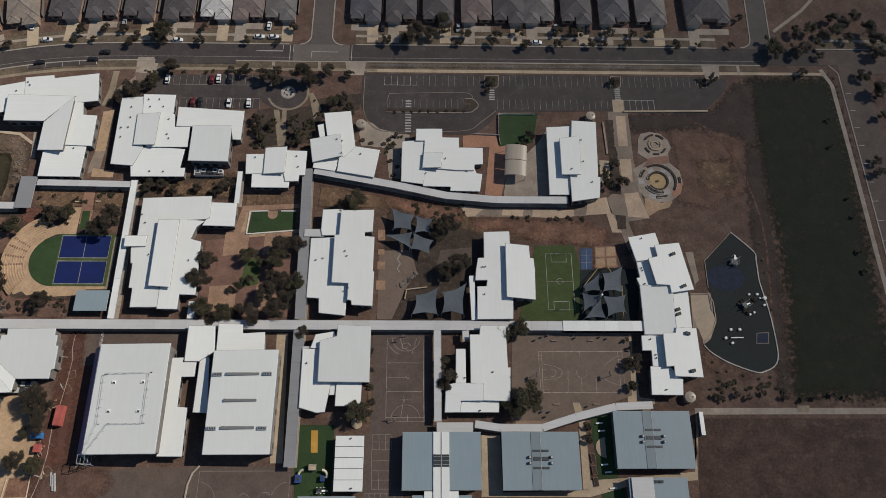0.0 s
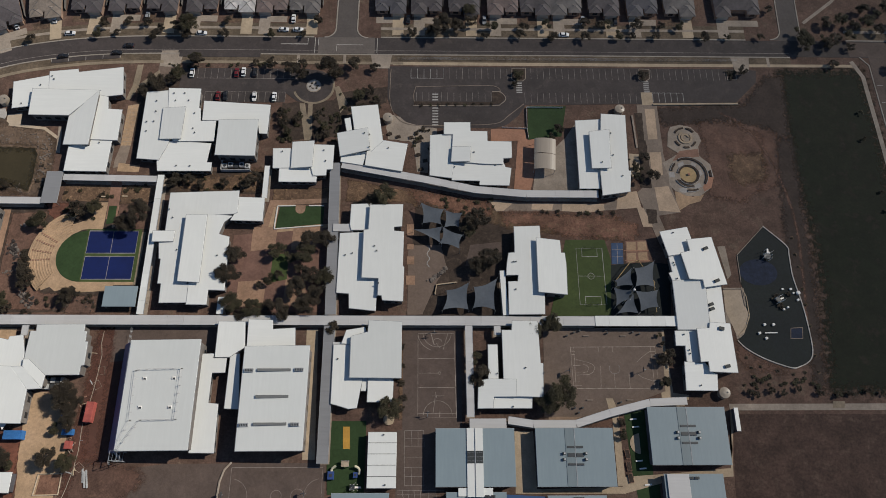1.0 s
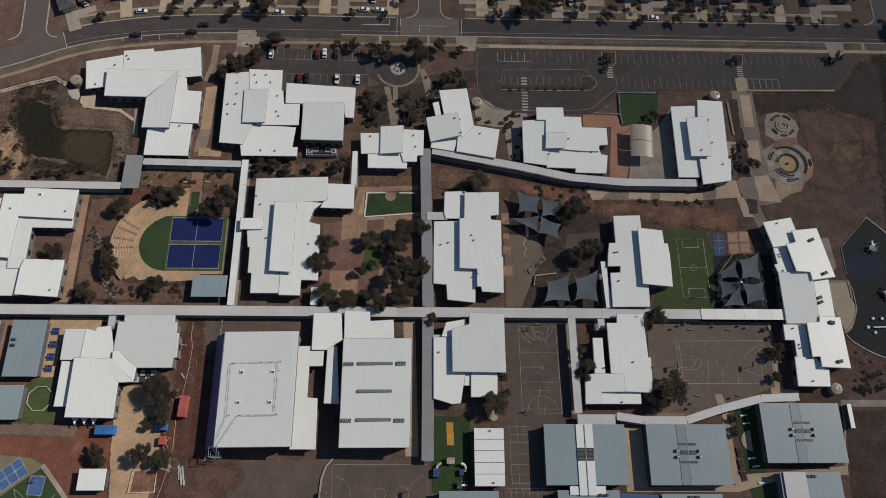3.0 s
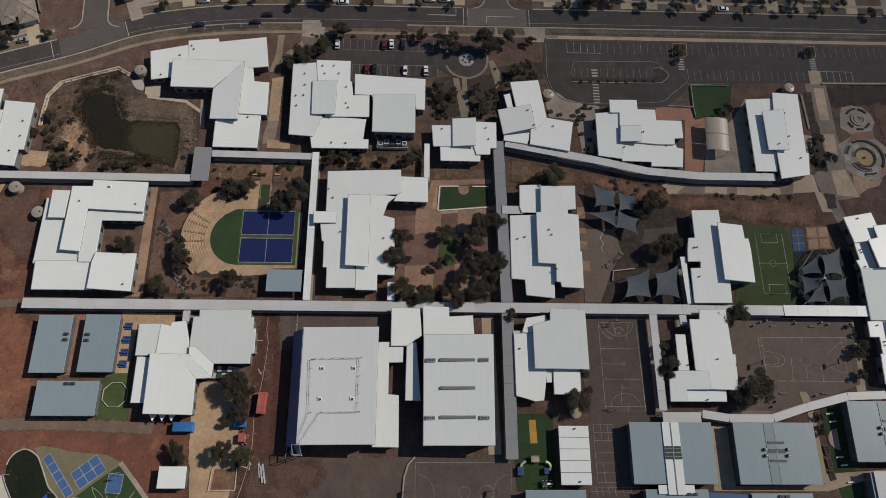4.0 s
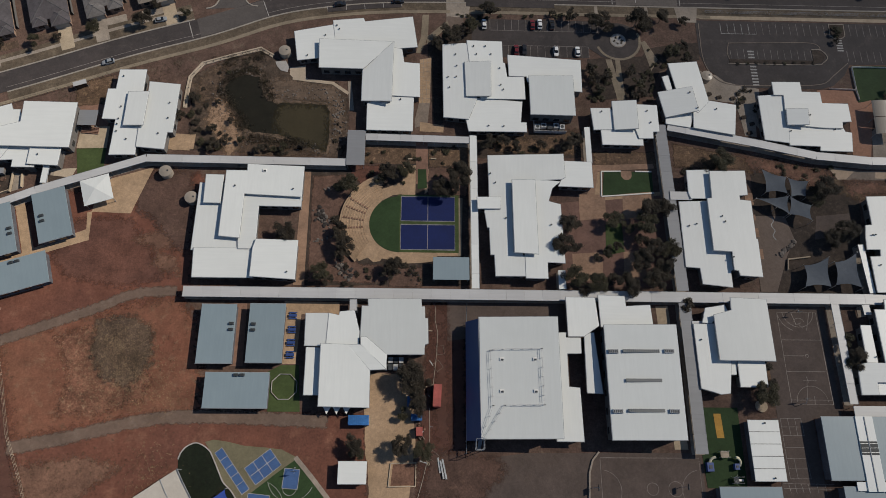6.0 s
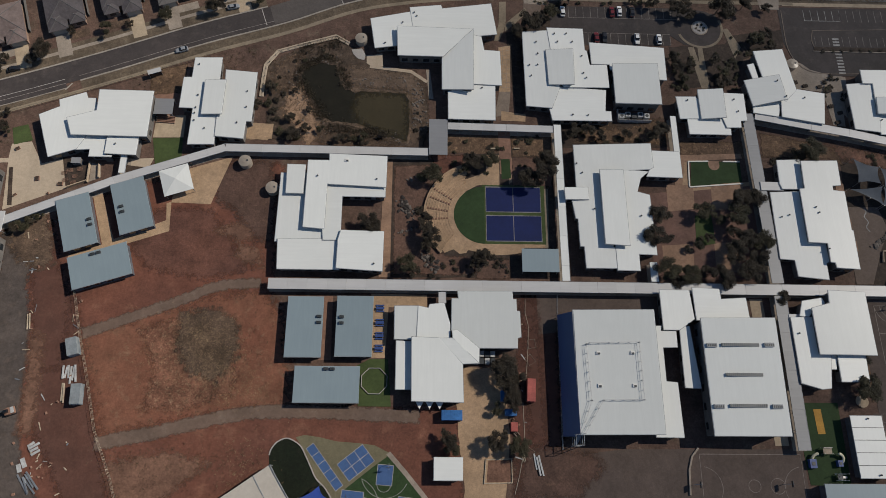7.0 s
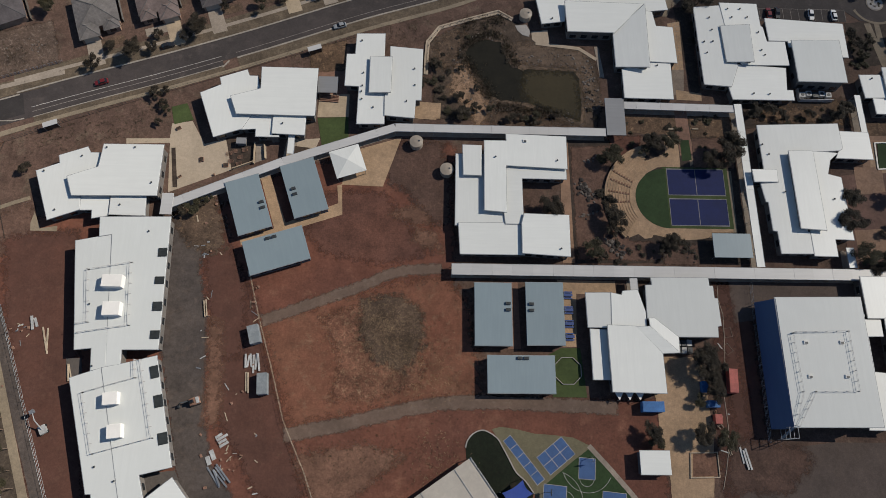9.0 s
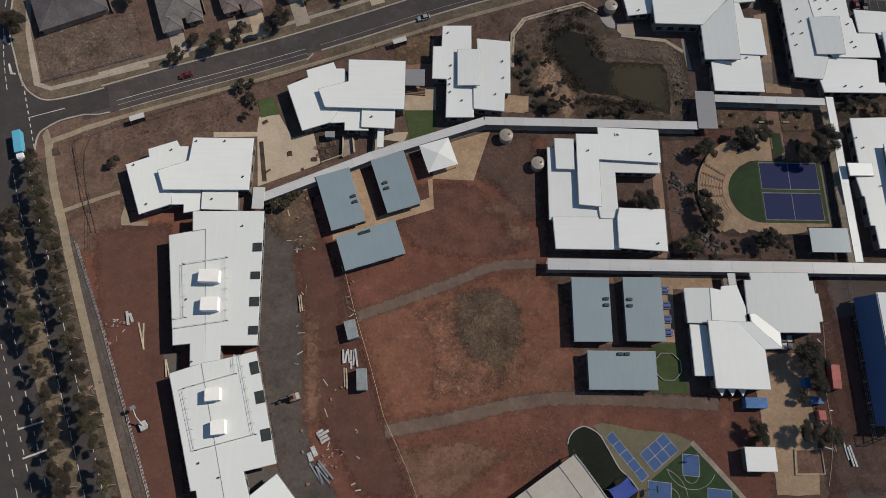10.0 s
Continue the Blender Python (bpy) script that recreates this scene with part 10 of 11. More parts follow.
def zebra(x, y0, y1, n):
    z = tagged(base("zebra_crossing", 0, 0), "white striped pedestrian crossing on asphalt", "zebra crossing", "zebra crossings")
    for i in range(n):
        y = y0 + (y1 - y0) * (i + 0.25) / n
        part("stripe", box(x - 1.2, y, 0.05, x + 1.2, y + (y1 - y0) / n * 0.5, 0.09), WHITE_LINE, z)


zebra(26.8, 166.6, 173.4, 6)
zebra(80.2, 167.4, 173.4, 6)
zebra(-8.2, 150.6, 166.6, 12)
for pts in ([(24.1, 179.0), (29.9, 179.1), (29.6, 173.8), (28.2, 172.7), (25.1, 172.7), (23.8, 173.8)], [(78.0, 179.2), (82.3, 179.0), (81.9, 174.3), (80.3, 173.1), (78.5, 173.1), (77.4, 174.2)], [(115.3, 178.6), (119.1, 178.4), (118.9, 174.2), (115.1, 174.1)]):
    patch("tree_island", "planted island between parking bays", "garden bed", pts, MULCH, 0.2)
    strip("kerb", "pale kerb of the planted island", "kerb", pts + pts[:1], -0.12, 0.12, 0.24, CONCRETE_PALE)
    cx, cy = sum(p[0] for p in pts) / len(pts), sum(p[1] for p in pts) / len(pts)
    for dx, dy, r in ((-1.1, 1.2, 1.3), (1.0, 1.4, 1.1), (0.2, -0.4, 1.2), (-0.9, -1.5, 0.9)):
        tree(cx + dx, cy + dy, r, True)
patch("kerb_island", "planted strip beside the parking bays", "garden bed", [(-17, 160.6), (14, 160.6), (18.6, 161.8), (20.6, 164.2), (18.6, 167), (15.4, 167), (15.4, 162.3), (-17, 162.3)], MULCH, 0.2)
strip("kerb", "pale kerb of the island", "kerb", smooth([(-17.5, 160.4), (14, 160.4), (19.0, 161.6), (21.0, 164.2), (18.8, 167.2), (15.4, 167.3)], 4), -0.15, 0.15, 0.24, CONCRETE_PALE)
patch("concrete_or_shade_slab", "pale concrete crossing slab", "pavement", [(77.6, 161.4), (82.2, 161.4), (82.2, 167.6), (77.6, 167.6)], CONCRETE, 0.1)
strip("low_wall", "low pale concrete wall beside the car park", "wall", [(82, 161.6), (117.5, 162.2)], -0.35, 0.35, 0.6, CONCRETE)
circle = tagged(base("turning_island", -58.6, 169.5), "round planted island of the turning circle", "island")
part("kerb_ring", outline(disc(0, 0, 3.1, 26), 0.2, 0.22), CONCRETE_PALE, circle)
part("planting", outline(disc(0, 0, 2.7, 22), 0.2, 0.3), GREY_SLAB, circle, "pale gravel bed")
for i in range(6):
    tree(-58.6 + 1.5 * math.cos(i * 1.1), 169.5 + 1.5 * math.sin(i * 1.1), 0.55, True)
patch("car_park", "round asphalt turning circle", "car park", disc(-58.6, 169.5, 7.9, 36), ASPHALT, 0.07)
strip("footpath", "pale path round the turning circle", "footpath", arc(-58.6, 169.5, 8.3, 200, 385, 26), -0.45, 0.45, 0.12, PATH_TAN)
for x, w in ((-118.5, 6.5), (-31, 7.0), (122, 6.0)):
    patch("driveway", "pale concrete vehicle crossing", "driveway", [(x - w / 2, 178.5), (x + w / 2, 178.5), (x + w / 2 + 1, 185.6), (x - w / 2 - 1, 185.6)], CONCRETE_PALE, 0.1)
for x in (-46.5, -66, 134):
    patch("footpath", "narrow concrete path to the street", "footpath", [(x - 0.6, 181), (x + 0.6, 181), (x + 0.6, 185.6), (x - 0.6, 185.6)], CONCRETE_PALE, 0.1)

# kerbed island and edge of the loop in the car park
strip("kerb", "pale concrete kerb round the car park loop", "kerb", smooth([(-26.8, 178.1), (-26.9, 174.1), (-26.7, 160.9), (-22.6, 153.3), (-14.9, 150.9), (0.0, 151.2), (16.2, 152.0), (22.2, 156.2), (28.4, 161.6)], 4), -0.13, 0.13, 0.16, PATH_GREY)
isle = smooth([(-16.3, 169.5), (0, 170.0), (16.0, 170.2), (18.9, 166.6), (16.6, 161.9), (0, 161.2), (-14.4, 160.8), (-17.2, 164.3), (-16.3, 169.5)], 4)
strip("kerb", "pale concrete kerb round the parking island", "kerb", isle, -0.12, 0.12, 0.16, PATH_GREY)
plant_trees([(25.8, 175.2, 1.6), (78.1, 175.6, 1.5), (24.8, 170.5, 1.2), (121.0, 177.0, 2.0)])
for x in range(9):
    tree(-14 + x * 3.6, 160.4 + 0.1 * x, 0.7, True)


# ---- building site and yards ----
CONT = {"red": surface("red_container", (0.40, 0.105, 0.085), (0.32, 0.085, 0.072), 2.0, 0.4, 0.6), "blue": surface("blue_container", (0.045, 0.165, 0.40), (0.038, 0.14, 0.35), 2.0, 0.4, 0.5), "grey": surface("grey_container", (0.26, 0.28, 0.29), (0.19, 0.21, 0.22), 2.0, 0.4, 0.6)}


def container(x, y, w, d, angle, kind, h=2.5):
    c = tagged(base("container", x, y, 0.03, angle), f"{kind} steel shipping container on bare soil", "container", "containers")
    part("shell", box(-w / 2, -d / 2, 0, w / 2, d / 2, h), CONT[kind], c)
    n = int(max(w, d) / 0.6)
    for i in range(n):
        s = (i + 0.5) / n - 0.5
        part("roof_rib", box(-w / 2 + 0.05, s * d - 0.12, h, w / 2 - 0.05, s * d + 0.12, h + 0.025) if d > w else box(s * w - 0.12, -d / 2 + 0.05, h, s * w + 0.12, d / 2 - 0.05, h + 0.025), CONT[kind], c)
    e = (0, -d / 2 - 0.04) if d > w else (-w / 2 - 0.04, 0)
    part("door", box(e[0] - (w / 2 - 0.1 if d > w else 0.04), e[1] - (0.04 if d > w else d / 2 - 0.1), 0.15, e[0] + (w / 2 - 0.1 if d > w else 0.04), e[1] + (0.04 if d > w else d / 2 - 0.1), h - 0.15), CONT[kind], c)


container(-126.3, 36.2, 2.5, 6.8, -3, "red")
container(-150.3, 28.6, 6.2, 2.9, 0, "blue")
container(-132.6, 29.6, 3.4, 2.0, 0, "blue", 2.0)
container(-134.6, 34.5, 1.8, 3.0, 0, "blue", 2.0)
container(-131.7, 25.4, 2.0, 2.6, 0, "red", 2.0)
container(-265.4, 48.2, 3.2, 5.4, 16, "grey")
container(-261.8, 34.0, 2.9, 6.0, 4, "grey")



def stack(x, y, angle, n, length, width, material, label, gap=0.25):
    s = tagged(base("material_stack", x, y, 0.04, angle), label, "building material", "stacks of building material")
    rng = random.Random(int(abs(x * 7 + y)))
    for i in range(n):
        cut_to = length / 2 * rng.uniform(0.6, 1.0)
        o = part("panel", box(-width / 2, -cut_to, 0, width / 2, cut_to, 0.25), material, s)
        o.matrix_local = pose((i - n / 2) * (width + gap), rng.uniform(-0.8, 0.8), rng.choice((0.0, 0.26)) + 0.006 * i, 0, 0, rng.uniform(-9, 9))
    return s


stack(-265.2, 40.2, 2, 6, 5.6, 0.5, PANEL, "bundles of white panels lying on red soil")
stack(-266.2, 34.6, 4, 2, 6.4, 0.4, PLANK, "long timber planks lying on red soil")
stack(-329.8, 52.0, 20, 2, 4.2, 0.7, PANEL, "white panels lying on red soil")
stack(-325.4, 46.5, 12, 2, 9.0, 0.4, PLANK, "long timber planks lying on red soil")
stack(-317.0, 36.5, 12, 2, 7.0, 0.3, PLANK, "long timber planks lying on red soil")
stack(-280.5, 56.0, 12, 2, 7.0, 0.3, PLANK, "long timber planks lying on red soil")
stack(-272.0, 18.0, -58, 4, 3.4, 0.7, PANEL, "grey panels and steel lying on red soil")
stack(-271.5, 9.0, 34, 5, 7.5, 0.45, STEEL, "bundle of steel sections on red soil")
stack(-274.0, 14.0, 20, 2, 3.0, 1.2, PANEL, "grey pallets lying on red soil")
stack(-124.4, 15.0, 6, 3, 6.5, 0.5, PANEL, "grey panels lying on red soil")
stack(-128.6, 17.0, 20, 3, 2.0, 0.25, PLANK, "timber offcuts beside the yard")
stack(-131.0, 24.0, 40, 3, 1.6, 0.25, PATH_GREY, "weathered boards beside the yard")
patch("sandpit", "pinkish bare soil square in a timber frame", "sandpit", [(-139.5, 15.8), (-132.8, 16.0), (-132.9, 9.9), (-140.1, 9.7)], PALE_SOIL, 0.075)
strip("kerb", "weathered timber frame round bare soil", "kerb", [(-140.2, 16.1), (-132.6, 16.3), (-132.6, 9.6), (-140.8, 9.4), (-140.2, 16.1)], -0.12, 0.12, 0.4, PLANK)


def excavator(x, y, angle):
    e = tagged(base("excavator", x, y, 0.05, angle), "small excavator with a folded arm on gravel", "excavator")
    for k in (-1, 1):
        bm = box(-1.6, k * 0.95 - 0.25, 0, 1.6, k * 0.95 + 0.25, 0.6)
        bmesh.ops.bevel(bm, geom=bm.edges, offset=0.12, segments=2, affect="EDGES")
        part("track", bm, TYRE, e)
    part("body", loft([(-1.7, 1.0, 0.7, 1.6, 0.95), (0.2, 1.1, 0.7, 1.7, 0.95), (1.3, 1.0, 0.7, 1.3, 0.95)]), BROWN_PAVING, e)
    part("engine_cover", box(-1.6, -0.9, 1.62, -0.7, 0.9, 1.75), PANEL, e)
    part("cab", loft([(-0.1, 0.5, 1.5, 2.6, 0.9), (1.1, 0.5, 1.3, 2.5, 0.8)]), CAR_GLASS, e)
    bm = bmesh.new()
    add_rod(bm, (1.2, -0.5, 1.3), (3.2, -0.5, 3.0), 0.2, 0.16)
    add_rod(bm, (3.2, -0.5, 3.0), (4.4, -0.5, 1.0), 0.16, 0.13)
    part("arm", bm, VENT_DARK, e)
    part("bucket", loft([(4.1, 0.4, 0.5, 1.1, 0.9), (4.8, 0.4, 0.3, 0.9, 0.9)]), VENT_DARK, e)


excavator(-280.7, 28.9, 200)
lift = tagged(base("boom_lift", -321.6, 20.8, 0.05, 120), "pale blue boom lift on red soil", "boom lift")
part("chassis", box(-1.2, -1.0, 0.3, 1.2, 1.0, 1.2), PANEL, lift)
for sx in (-0.9, 0.9):
    for sy in (-1.0, 1.0):
        bm = bmesh.new()
        add_rod(bm, (sx, sy - 0.15, 0.4), (sx, sy + 0.15, 0.4), 0.4, 0.4, 12)
        part("wheel", bm, TYRE, lift)
bm = bmesh.new()
add_rod(bm, (0, 0, 1.2), (2.6, 0, 3.6), 0.2, 0.15)
add_rod(bm, (2.6, 0, 3.6), (5.0, 0, 3.2), 0.15, 0.12)
part("boom", bm, PANEL, lift)
part("basket", box(4.8, -0.6, 2.6, 5.8, 0.6, 3.6), STEEL, lift)


# ---- fences ----
def fence(points, h, label, material=STEEL, step=3.0, solid=False):
    f = tagged(base("fence", 0, 0), label, "fence", "fences")
    for p, q in zip(points, points[1:]):
        a, b = Vector(p), Vector(q)
        n = max(1, round((b - a).length / step))
        for i in range(n + 1):
            s = a.lerp(b, i / n)
            o = bmesh.new()
            add_rod(o, (s.x, s.y, 0), (s.x, s.y, h), 0.05, 0.05, 5)
            part("post", o, material, f)
        for z in ((h - 0.05, h * 0.5, 0.15)):
            o = bmesh.new()
            add_rod(o, (a.x, a.y, z), (b.x, b.y, z), 0.035, 0.035, 4)
            part("rail", o, material, f)
    if solid:
        part("panel", ribbon(points, -0.03, 0.03, 0.1, h), material, f)
    return f


DARK_FENCE = plain("dark_fence", (0.07, 0.065, 0.06), 0.7)
fence([(-268.4, 66.2), (-264.4, 52.5), (-260.0, 39.3), (-255.2, 23.6), (-248.5, 10.0), (-243, -4)], 1.8, "temporary site fence with pale posts", PLANK, 3.0)
fence([(-24, 183.2), (60, 183.4), (120, 183.6)], 1.5, "thin steel fence along the footpath", STEEL, 6.0)
fence([(-349, 74), (-337, 48), (-325.5, 21), (-317, 1)], 1.8, "thin steel boundary fence beside the drain", STEEL, 4.0)
fence([(-344.8, 72.2), (-347.4, 88.5), (-354.8, 104.6), (-355.2, 107.5), (-344.1, 112.1), (-332.4, 117.0), (-318, 122.6), (-291, 132.4), (-262, 143.2), (-236, 153)], 1.6, "thin dark fence behind the buildings", DARK_FENCE, 4.0)
WHITE_FENCE = plain("white_fence", (0.62, 0.60, 0.55), 0.6)
for pts in ([(29.5, 145.4), (29.1, 149.7), (29.3, 159.7), (44.4, 159.7)], [(18.9, 150.1), (29.1, 149.7)]):
    fence(pts, 0.9, "low white picket fence beside the turf", WHITE_FENCE, 2.0, True)
for pts in ([(-69.0, 114.6), (-62.0, 114.8)], [(-57, 114.8), (-51.2, 114.8)], [(-69.6, 105.2), (-69.0, 114.6)], [(-69.6, 105.0), (-51.0, 106.6)]):
    strip("kerb", "white timber edging round the turf", "kerb", pts, -0.22, 0.22, 0.35, WHITE_FENCE)
fence([(-116.8, 66), (-117.0, 60), (-117.4, 19)], 1.8, "steel mesh fence behind the gymnasium", STEEL, 4.0)
fence([(-369.1, 128.3), (-354.2, 133.2), (-337.2, 139.2)], 1.2, "low wire fence in front of the vacant lot", STEEL, 3.0)


def bus_shelter(x, y, angle):
    """A roof on four posts with a back panel and a bench, open to its local +y."""
    h = tagged(base("bus_shelter", x, y, 0.08, angle), "small bus shelter with a flat white roof beside the footpath", "bus shelter", "bus shelters")
    part("roof", box(-2.3, -0.9, 2.35, 2.3, 0.9, 2.5), ROOF_WALK, h)
    for sx in (-2.1, 2.1):
        for sy in (-0.75, 0.75):
            part("post", box(sx - 0.06, sy - 0.06, 0, sx + 0.06, sy + 0.06, 2.35), STEEL, h)
    part("back_panel", box(-2.1, -0.8, 0.3, 2.1, -0.74, 2.1), WINDOW, h)
    part("bench", box(-1.6, -0.6, 0.4, 1.6, -0.2, 0.47), PLANK, h)


bus_shelter(-254.0, 145.0, 20)
bus_shelter(-336.0, 115.1, 21)

# triangular shade flags and small things by the yard
for x in (-160.0, -157.0, -154.0):
    f = tagged(base("shade_flag", x, 31.8), "small white triangular shade cloth", "shade cloth", "triangular shade cloths")
    bm = outline([(-1.2, 0.6), (1.2, 0.6), (0, -1.6)], 0.05, 2.8)
    part("cloth", bm, WHITE_BRIGHT, f)
    bm = bmesh.new()
    add_rod(bm, (0, -1.5, 0), (0, -1.5, 2.8), 0.05)
    part("post", bm, STEEL, f)
plant = tagged(base("air_plant", -140.2, 46.1), "grey rooftop cooling units behind the building", "cooling unit")
for i in range(4):
    for j in range(2):
        u = part("cooling_unit", box(-0.7, -0.9, 0, 0.7, 0.9, 1.4), VENT_DARK if (i + j) % 2 else PANEL, plant)
        u.matrix_local = pose(i * 1.7 - 2.6, j * 2.2 - 1.1, 0.05)
plant = tagged(base("air_plant", -86.5, 131.8), "grey cooling units in a fenced yard", "cooling unit")
part("screen", box(-5.8, -2.4, 0.1, 5.8, -2.25, 1.8), PANEL, plant, "pale louvred screen")
part("screen", box(-5.8, -2.4, 0.1, -5.65, 2.0, 1.8), PANEL, plant, "pale louvred screen")
for i in range(5):
    u = part("cooling_unit", box(-0.9, -0.9, 0, 0.9, 0.9, 1.5), VENT_DARK if i == 2 else PANEL, plant)
    u.matrix_local = pose(i * 2.2 - 4.4, 0.5 * (i % 2) - 0.4, 0.05)
    part("fan_grille", outline(disc(0, 0, 0.6, 16), 0.05, 1.56), VENT_DARK, plant, "round dark fan grille").matrix_local = pose(i * 2.2 - 4.4, 0.5 * (i % 2) - 0.4, 0.05)
for x, y, a in ((-136.0, 118.2, 0), (-128.0, 118.4, 0), (70, 128, 90), (72, 134, 90), (69, 140, 90), (-253, 92, 110), (-251.5, 87, 110), (-30, 146, 30), (-20, 141, 0), (-16, 145, 60)):
    bench(x, y, a)
snake = tagged(base("painted_snake", 0, 0), "wavy white line painted on the play yard", "ground painting")
lines(snake, [[(-10.8 + 0.5 * math.sin(i * 0.9), 98 - i * 0.55) for i in range(16)]], 0.09, 0.3, WHITE_LINE)

# small things in the yards between the western buildings
hut = tagged(base("garden_shed", -275.1, 110.4), "small grey metal garden shed beside the building", "shed")
part("body", box(-1.4, -0.9, 0, 1.4, 0.9, 2.0), WALL_RENDER, hut)
part("roof", box(-1.55, -1.05, 2.0, 1.55, 1.05, 2.12), ROOF_WALK_DARK, hut)
for pts in ([(-271.1, 110.5), (-270.9, 103.2)], [(-268.0, 109.8), (-267.4, 105.0)], [(-277.4, 101.2), (-270.9, 103.9)]):
    wl = tagged(link("low_wall", ribbon(pts, -0.15, 0.15, 0.0, 1.1), CONCRETE), "low pale wall beside the brown court", "wall", "low walls")
for x, y, w2, d2, a in ((-296.0, 115.3, 1.5, 1.0, 30), (-287.4, 104.4, 1.2, 1.5, 10), (-279.6, 102.6, 1.6, 1.2, 0), (-293.6, 98.4, 1.2, 0.5, 40), (-283.0, 99.2, 0.6, 0.6, 0)):
    bx = tagged(base("planter_box", x, y, 0.08, a), "dark timber planter box on the yard", "planter", "yard planters")
    part("side", box(-w2 / 2, -d2 / 2, 0, w2 / 2, d2 / 2, 0.5), BROWN_PAVING, bx)
    part("soil", box(-w2 / 2 + 0.1, -d2 / 2 + 0.1, 0.5, w2 / 2 - 0.1, d2 / 2 - 0.1, 0.54), MULCH, bx)

for x, y in [(-17.9, 145.2), (-14.7, 143.7), (-15.1, 137.3), (-12.3, 134.7), (-13.7, 130.9), (-26.6, 146.8), (-23.1, 145.5)]:
    bx = tagged(base("planter_box", x, y, 0.07, 15), "low dark planter with a small shrub", "planter", "path planters")
    part("side", box(-0.9, -0.6, 0, 0.9, 0.6, 0.45), MULCH, bx)
    tree(x, y, 0.7, True, 0.4)

for x, y in [(-279.0, 106.6), (-277.3, 107.4), (-275.4, 105.4), (-274.1, 108.0), (-278.2, 104.0), (-275.6, 103.1)]:
    rack = tagged(base("timber_trellis", x, y, 0.08, 12), "low brown timber trellis in the sunken court", "trellis", "trellises")
    for k in range(4):
        part("slat", box(-0.9, -0.6 + 0.35 * k, 0.3, 0.9, -0.48 + 0.35 * k, 0.4), BROWN_PAVING, rack)
    for sx in (-0.8, 0.8):
        part("post", box(sx - 0.06, -0.06, 0, sx + 0.06, 0.06, 0.3), BROWN_PAVING, rack)

# loose offcuts and rubble on the building site
scrap_rng = random.Random(44)
SCRAP = [("board", PLANK), ("white board", PANEL), ("steel rod", STEEL), ("clod", BROWN_PAVING)]
for cx, cy, sx, sy, n in ((-334, 50, 1.6, 4.0, 12), (-269.5, 13, 4.5, 4.0, 22), (-280.2, 48, 0.8, 8.0, 8), (-267, 58, 1.2, 6.0, 8), (-281, 74, 3.5, 4.0, 7), (-338, 30, 1.5, 5.0, 10), (-271, 30, 3.5, 8.0, 7), (-283, 88, 6.0, 4.0, 4), (-129, 44, 1.0, 9.0, 8), (-131, 25, 0.9, 5.0, 6)):
    for i in range(n):
        kind, m = scrap_rng.choice(SCRAP)
        o = tagged(base("offcut", cx + scrap_rng.gauss(0, sx), cy + scrap_rng.gauss(0, sy), 0.06, scrap_rng.uniform(0, 180)), f"loose {kind} lying on bare soil", "debris", "loose building scraps")
        l, w2 = (scrap_rng.uniform(0.5, 2.6), scrap_rng.uniform(0.1, 0.35)) if kind != "clod" else (scrap_rng.uniform(0.3, 0.9), scrap_rng.uniform(0.3, 0.8))
        part("piece", box(-l / 2, -w2 / 2, 0, l / 2, w2 / 2, 0.12 if kind != "clod" else 0.35), m, o)
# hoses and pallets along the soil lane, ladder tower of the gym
for pts in ([(-126.9, 65.1), (-127.1, 60.7), (-126.2, 56.3), (-126.5, 50.3), (-127.0, 44.8), (-127.6, 39.4)], [(-128.7, 32.6), (-128.5, 23.6), (-129.2, 16.9), (-130.4, 11.6), (-131.9, 6.4)]):
    strip("hose", "pale hose lying along the soil lane", "hose", pts, -0.09, 0.09, 0.14, CONCRETE_PALE)
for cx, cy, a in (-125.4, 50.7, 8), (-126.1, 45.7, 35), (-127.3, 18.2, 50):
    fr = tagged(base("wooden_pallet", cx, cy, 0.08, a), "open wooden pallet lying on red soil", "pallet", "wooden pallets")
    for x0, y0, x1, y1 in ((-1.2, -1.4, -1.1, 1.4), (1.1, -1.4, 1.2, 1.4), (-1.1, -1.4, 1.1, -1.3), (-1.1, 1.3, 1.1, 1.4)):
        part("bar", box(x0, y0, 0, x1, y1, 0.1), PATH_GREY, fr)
tower = tagged(base("ladder_tower", -113.5, 19.900000000000002, 0.06), "white steel stair tower against the gym", "stairs")
for sx in (-1.2, 1.2):
    for sy in (0.0, 3.0):
        part("post", box(sx - 0.08, sy - 0.08, 0, sx + 0.08, sy + 0.08, 7.6), FASCIA, tower)
for z in (2.4, 5.0, 7.5):
    for x0, y0, x1, y1 in ((-1.28, -0.06, 1.28, 0.06), (-1.28, 2.94, 1.28, 3.06), (-1.27, 0.08, -1.13, 2.92), (1.13, 0.08, 1.27, 2.92)):
        part("rail", box(x0, y0, z, x1, y1, z + 0.1), FASCIA, tower)
for k in range(18):
    part("tread", box(-0.5, 0.3 + 0.13 * k, 0.2 + 0.39 * k, 0.5, 0.55 + 0.13 * k, 0.25 + 0.39 * k), STEEL, tower)
for x, y, w2, d2, m in ((-87.9, 54.7, 1.6, 1.6, BROWN_PAVING), (-87.9, 52.5, 1.4, 2.0, TERRACOTTA), (-87.3, 45.1, 0.9, 9.0, CONCRETE_PALE), (-85.7, 54.0, 1.2, 1.2, PANEL)):
    bx = tagged(base("storage_crate", x, y, 0.06), "weathered crate stored beside the gym", "crate", "crates")
    part("side", box(-w2 / 2, -d2 / 2, 0, w2 / 2, d2 / 2, 0.9), m, bx)
    part("lid", box(-w2 / 2 - 0.05, -d2 / 2 - 0.05, 0.9, w2 / 2 + 0.05, d2 / 2 + 0.05, 0.96), m, bx)
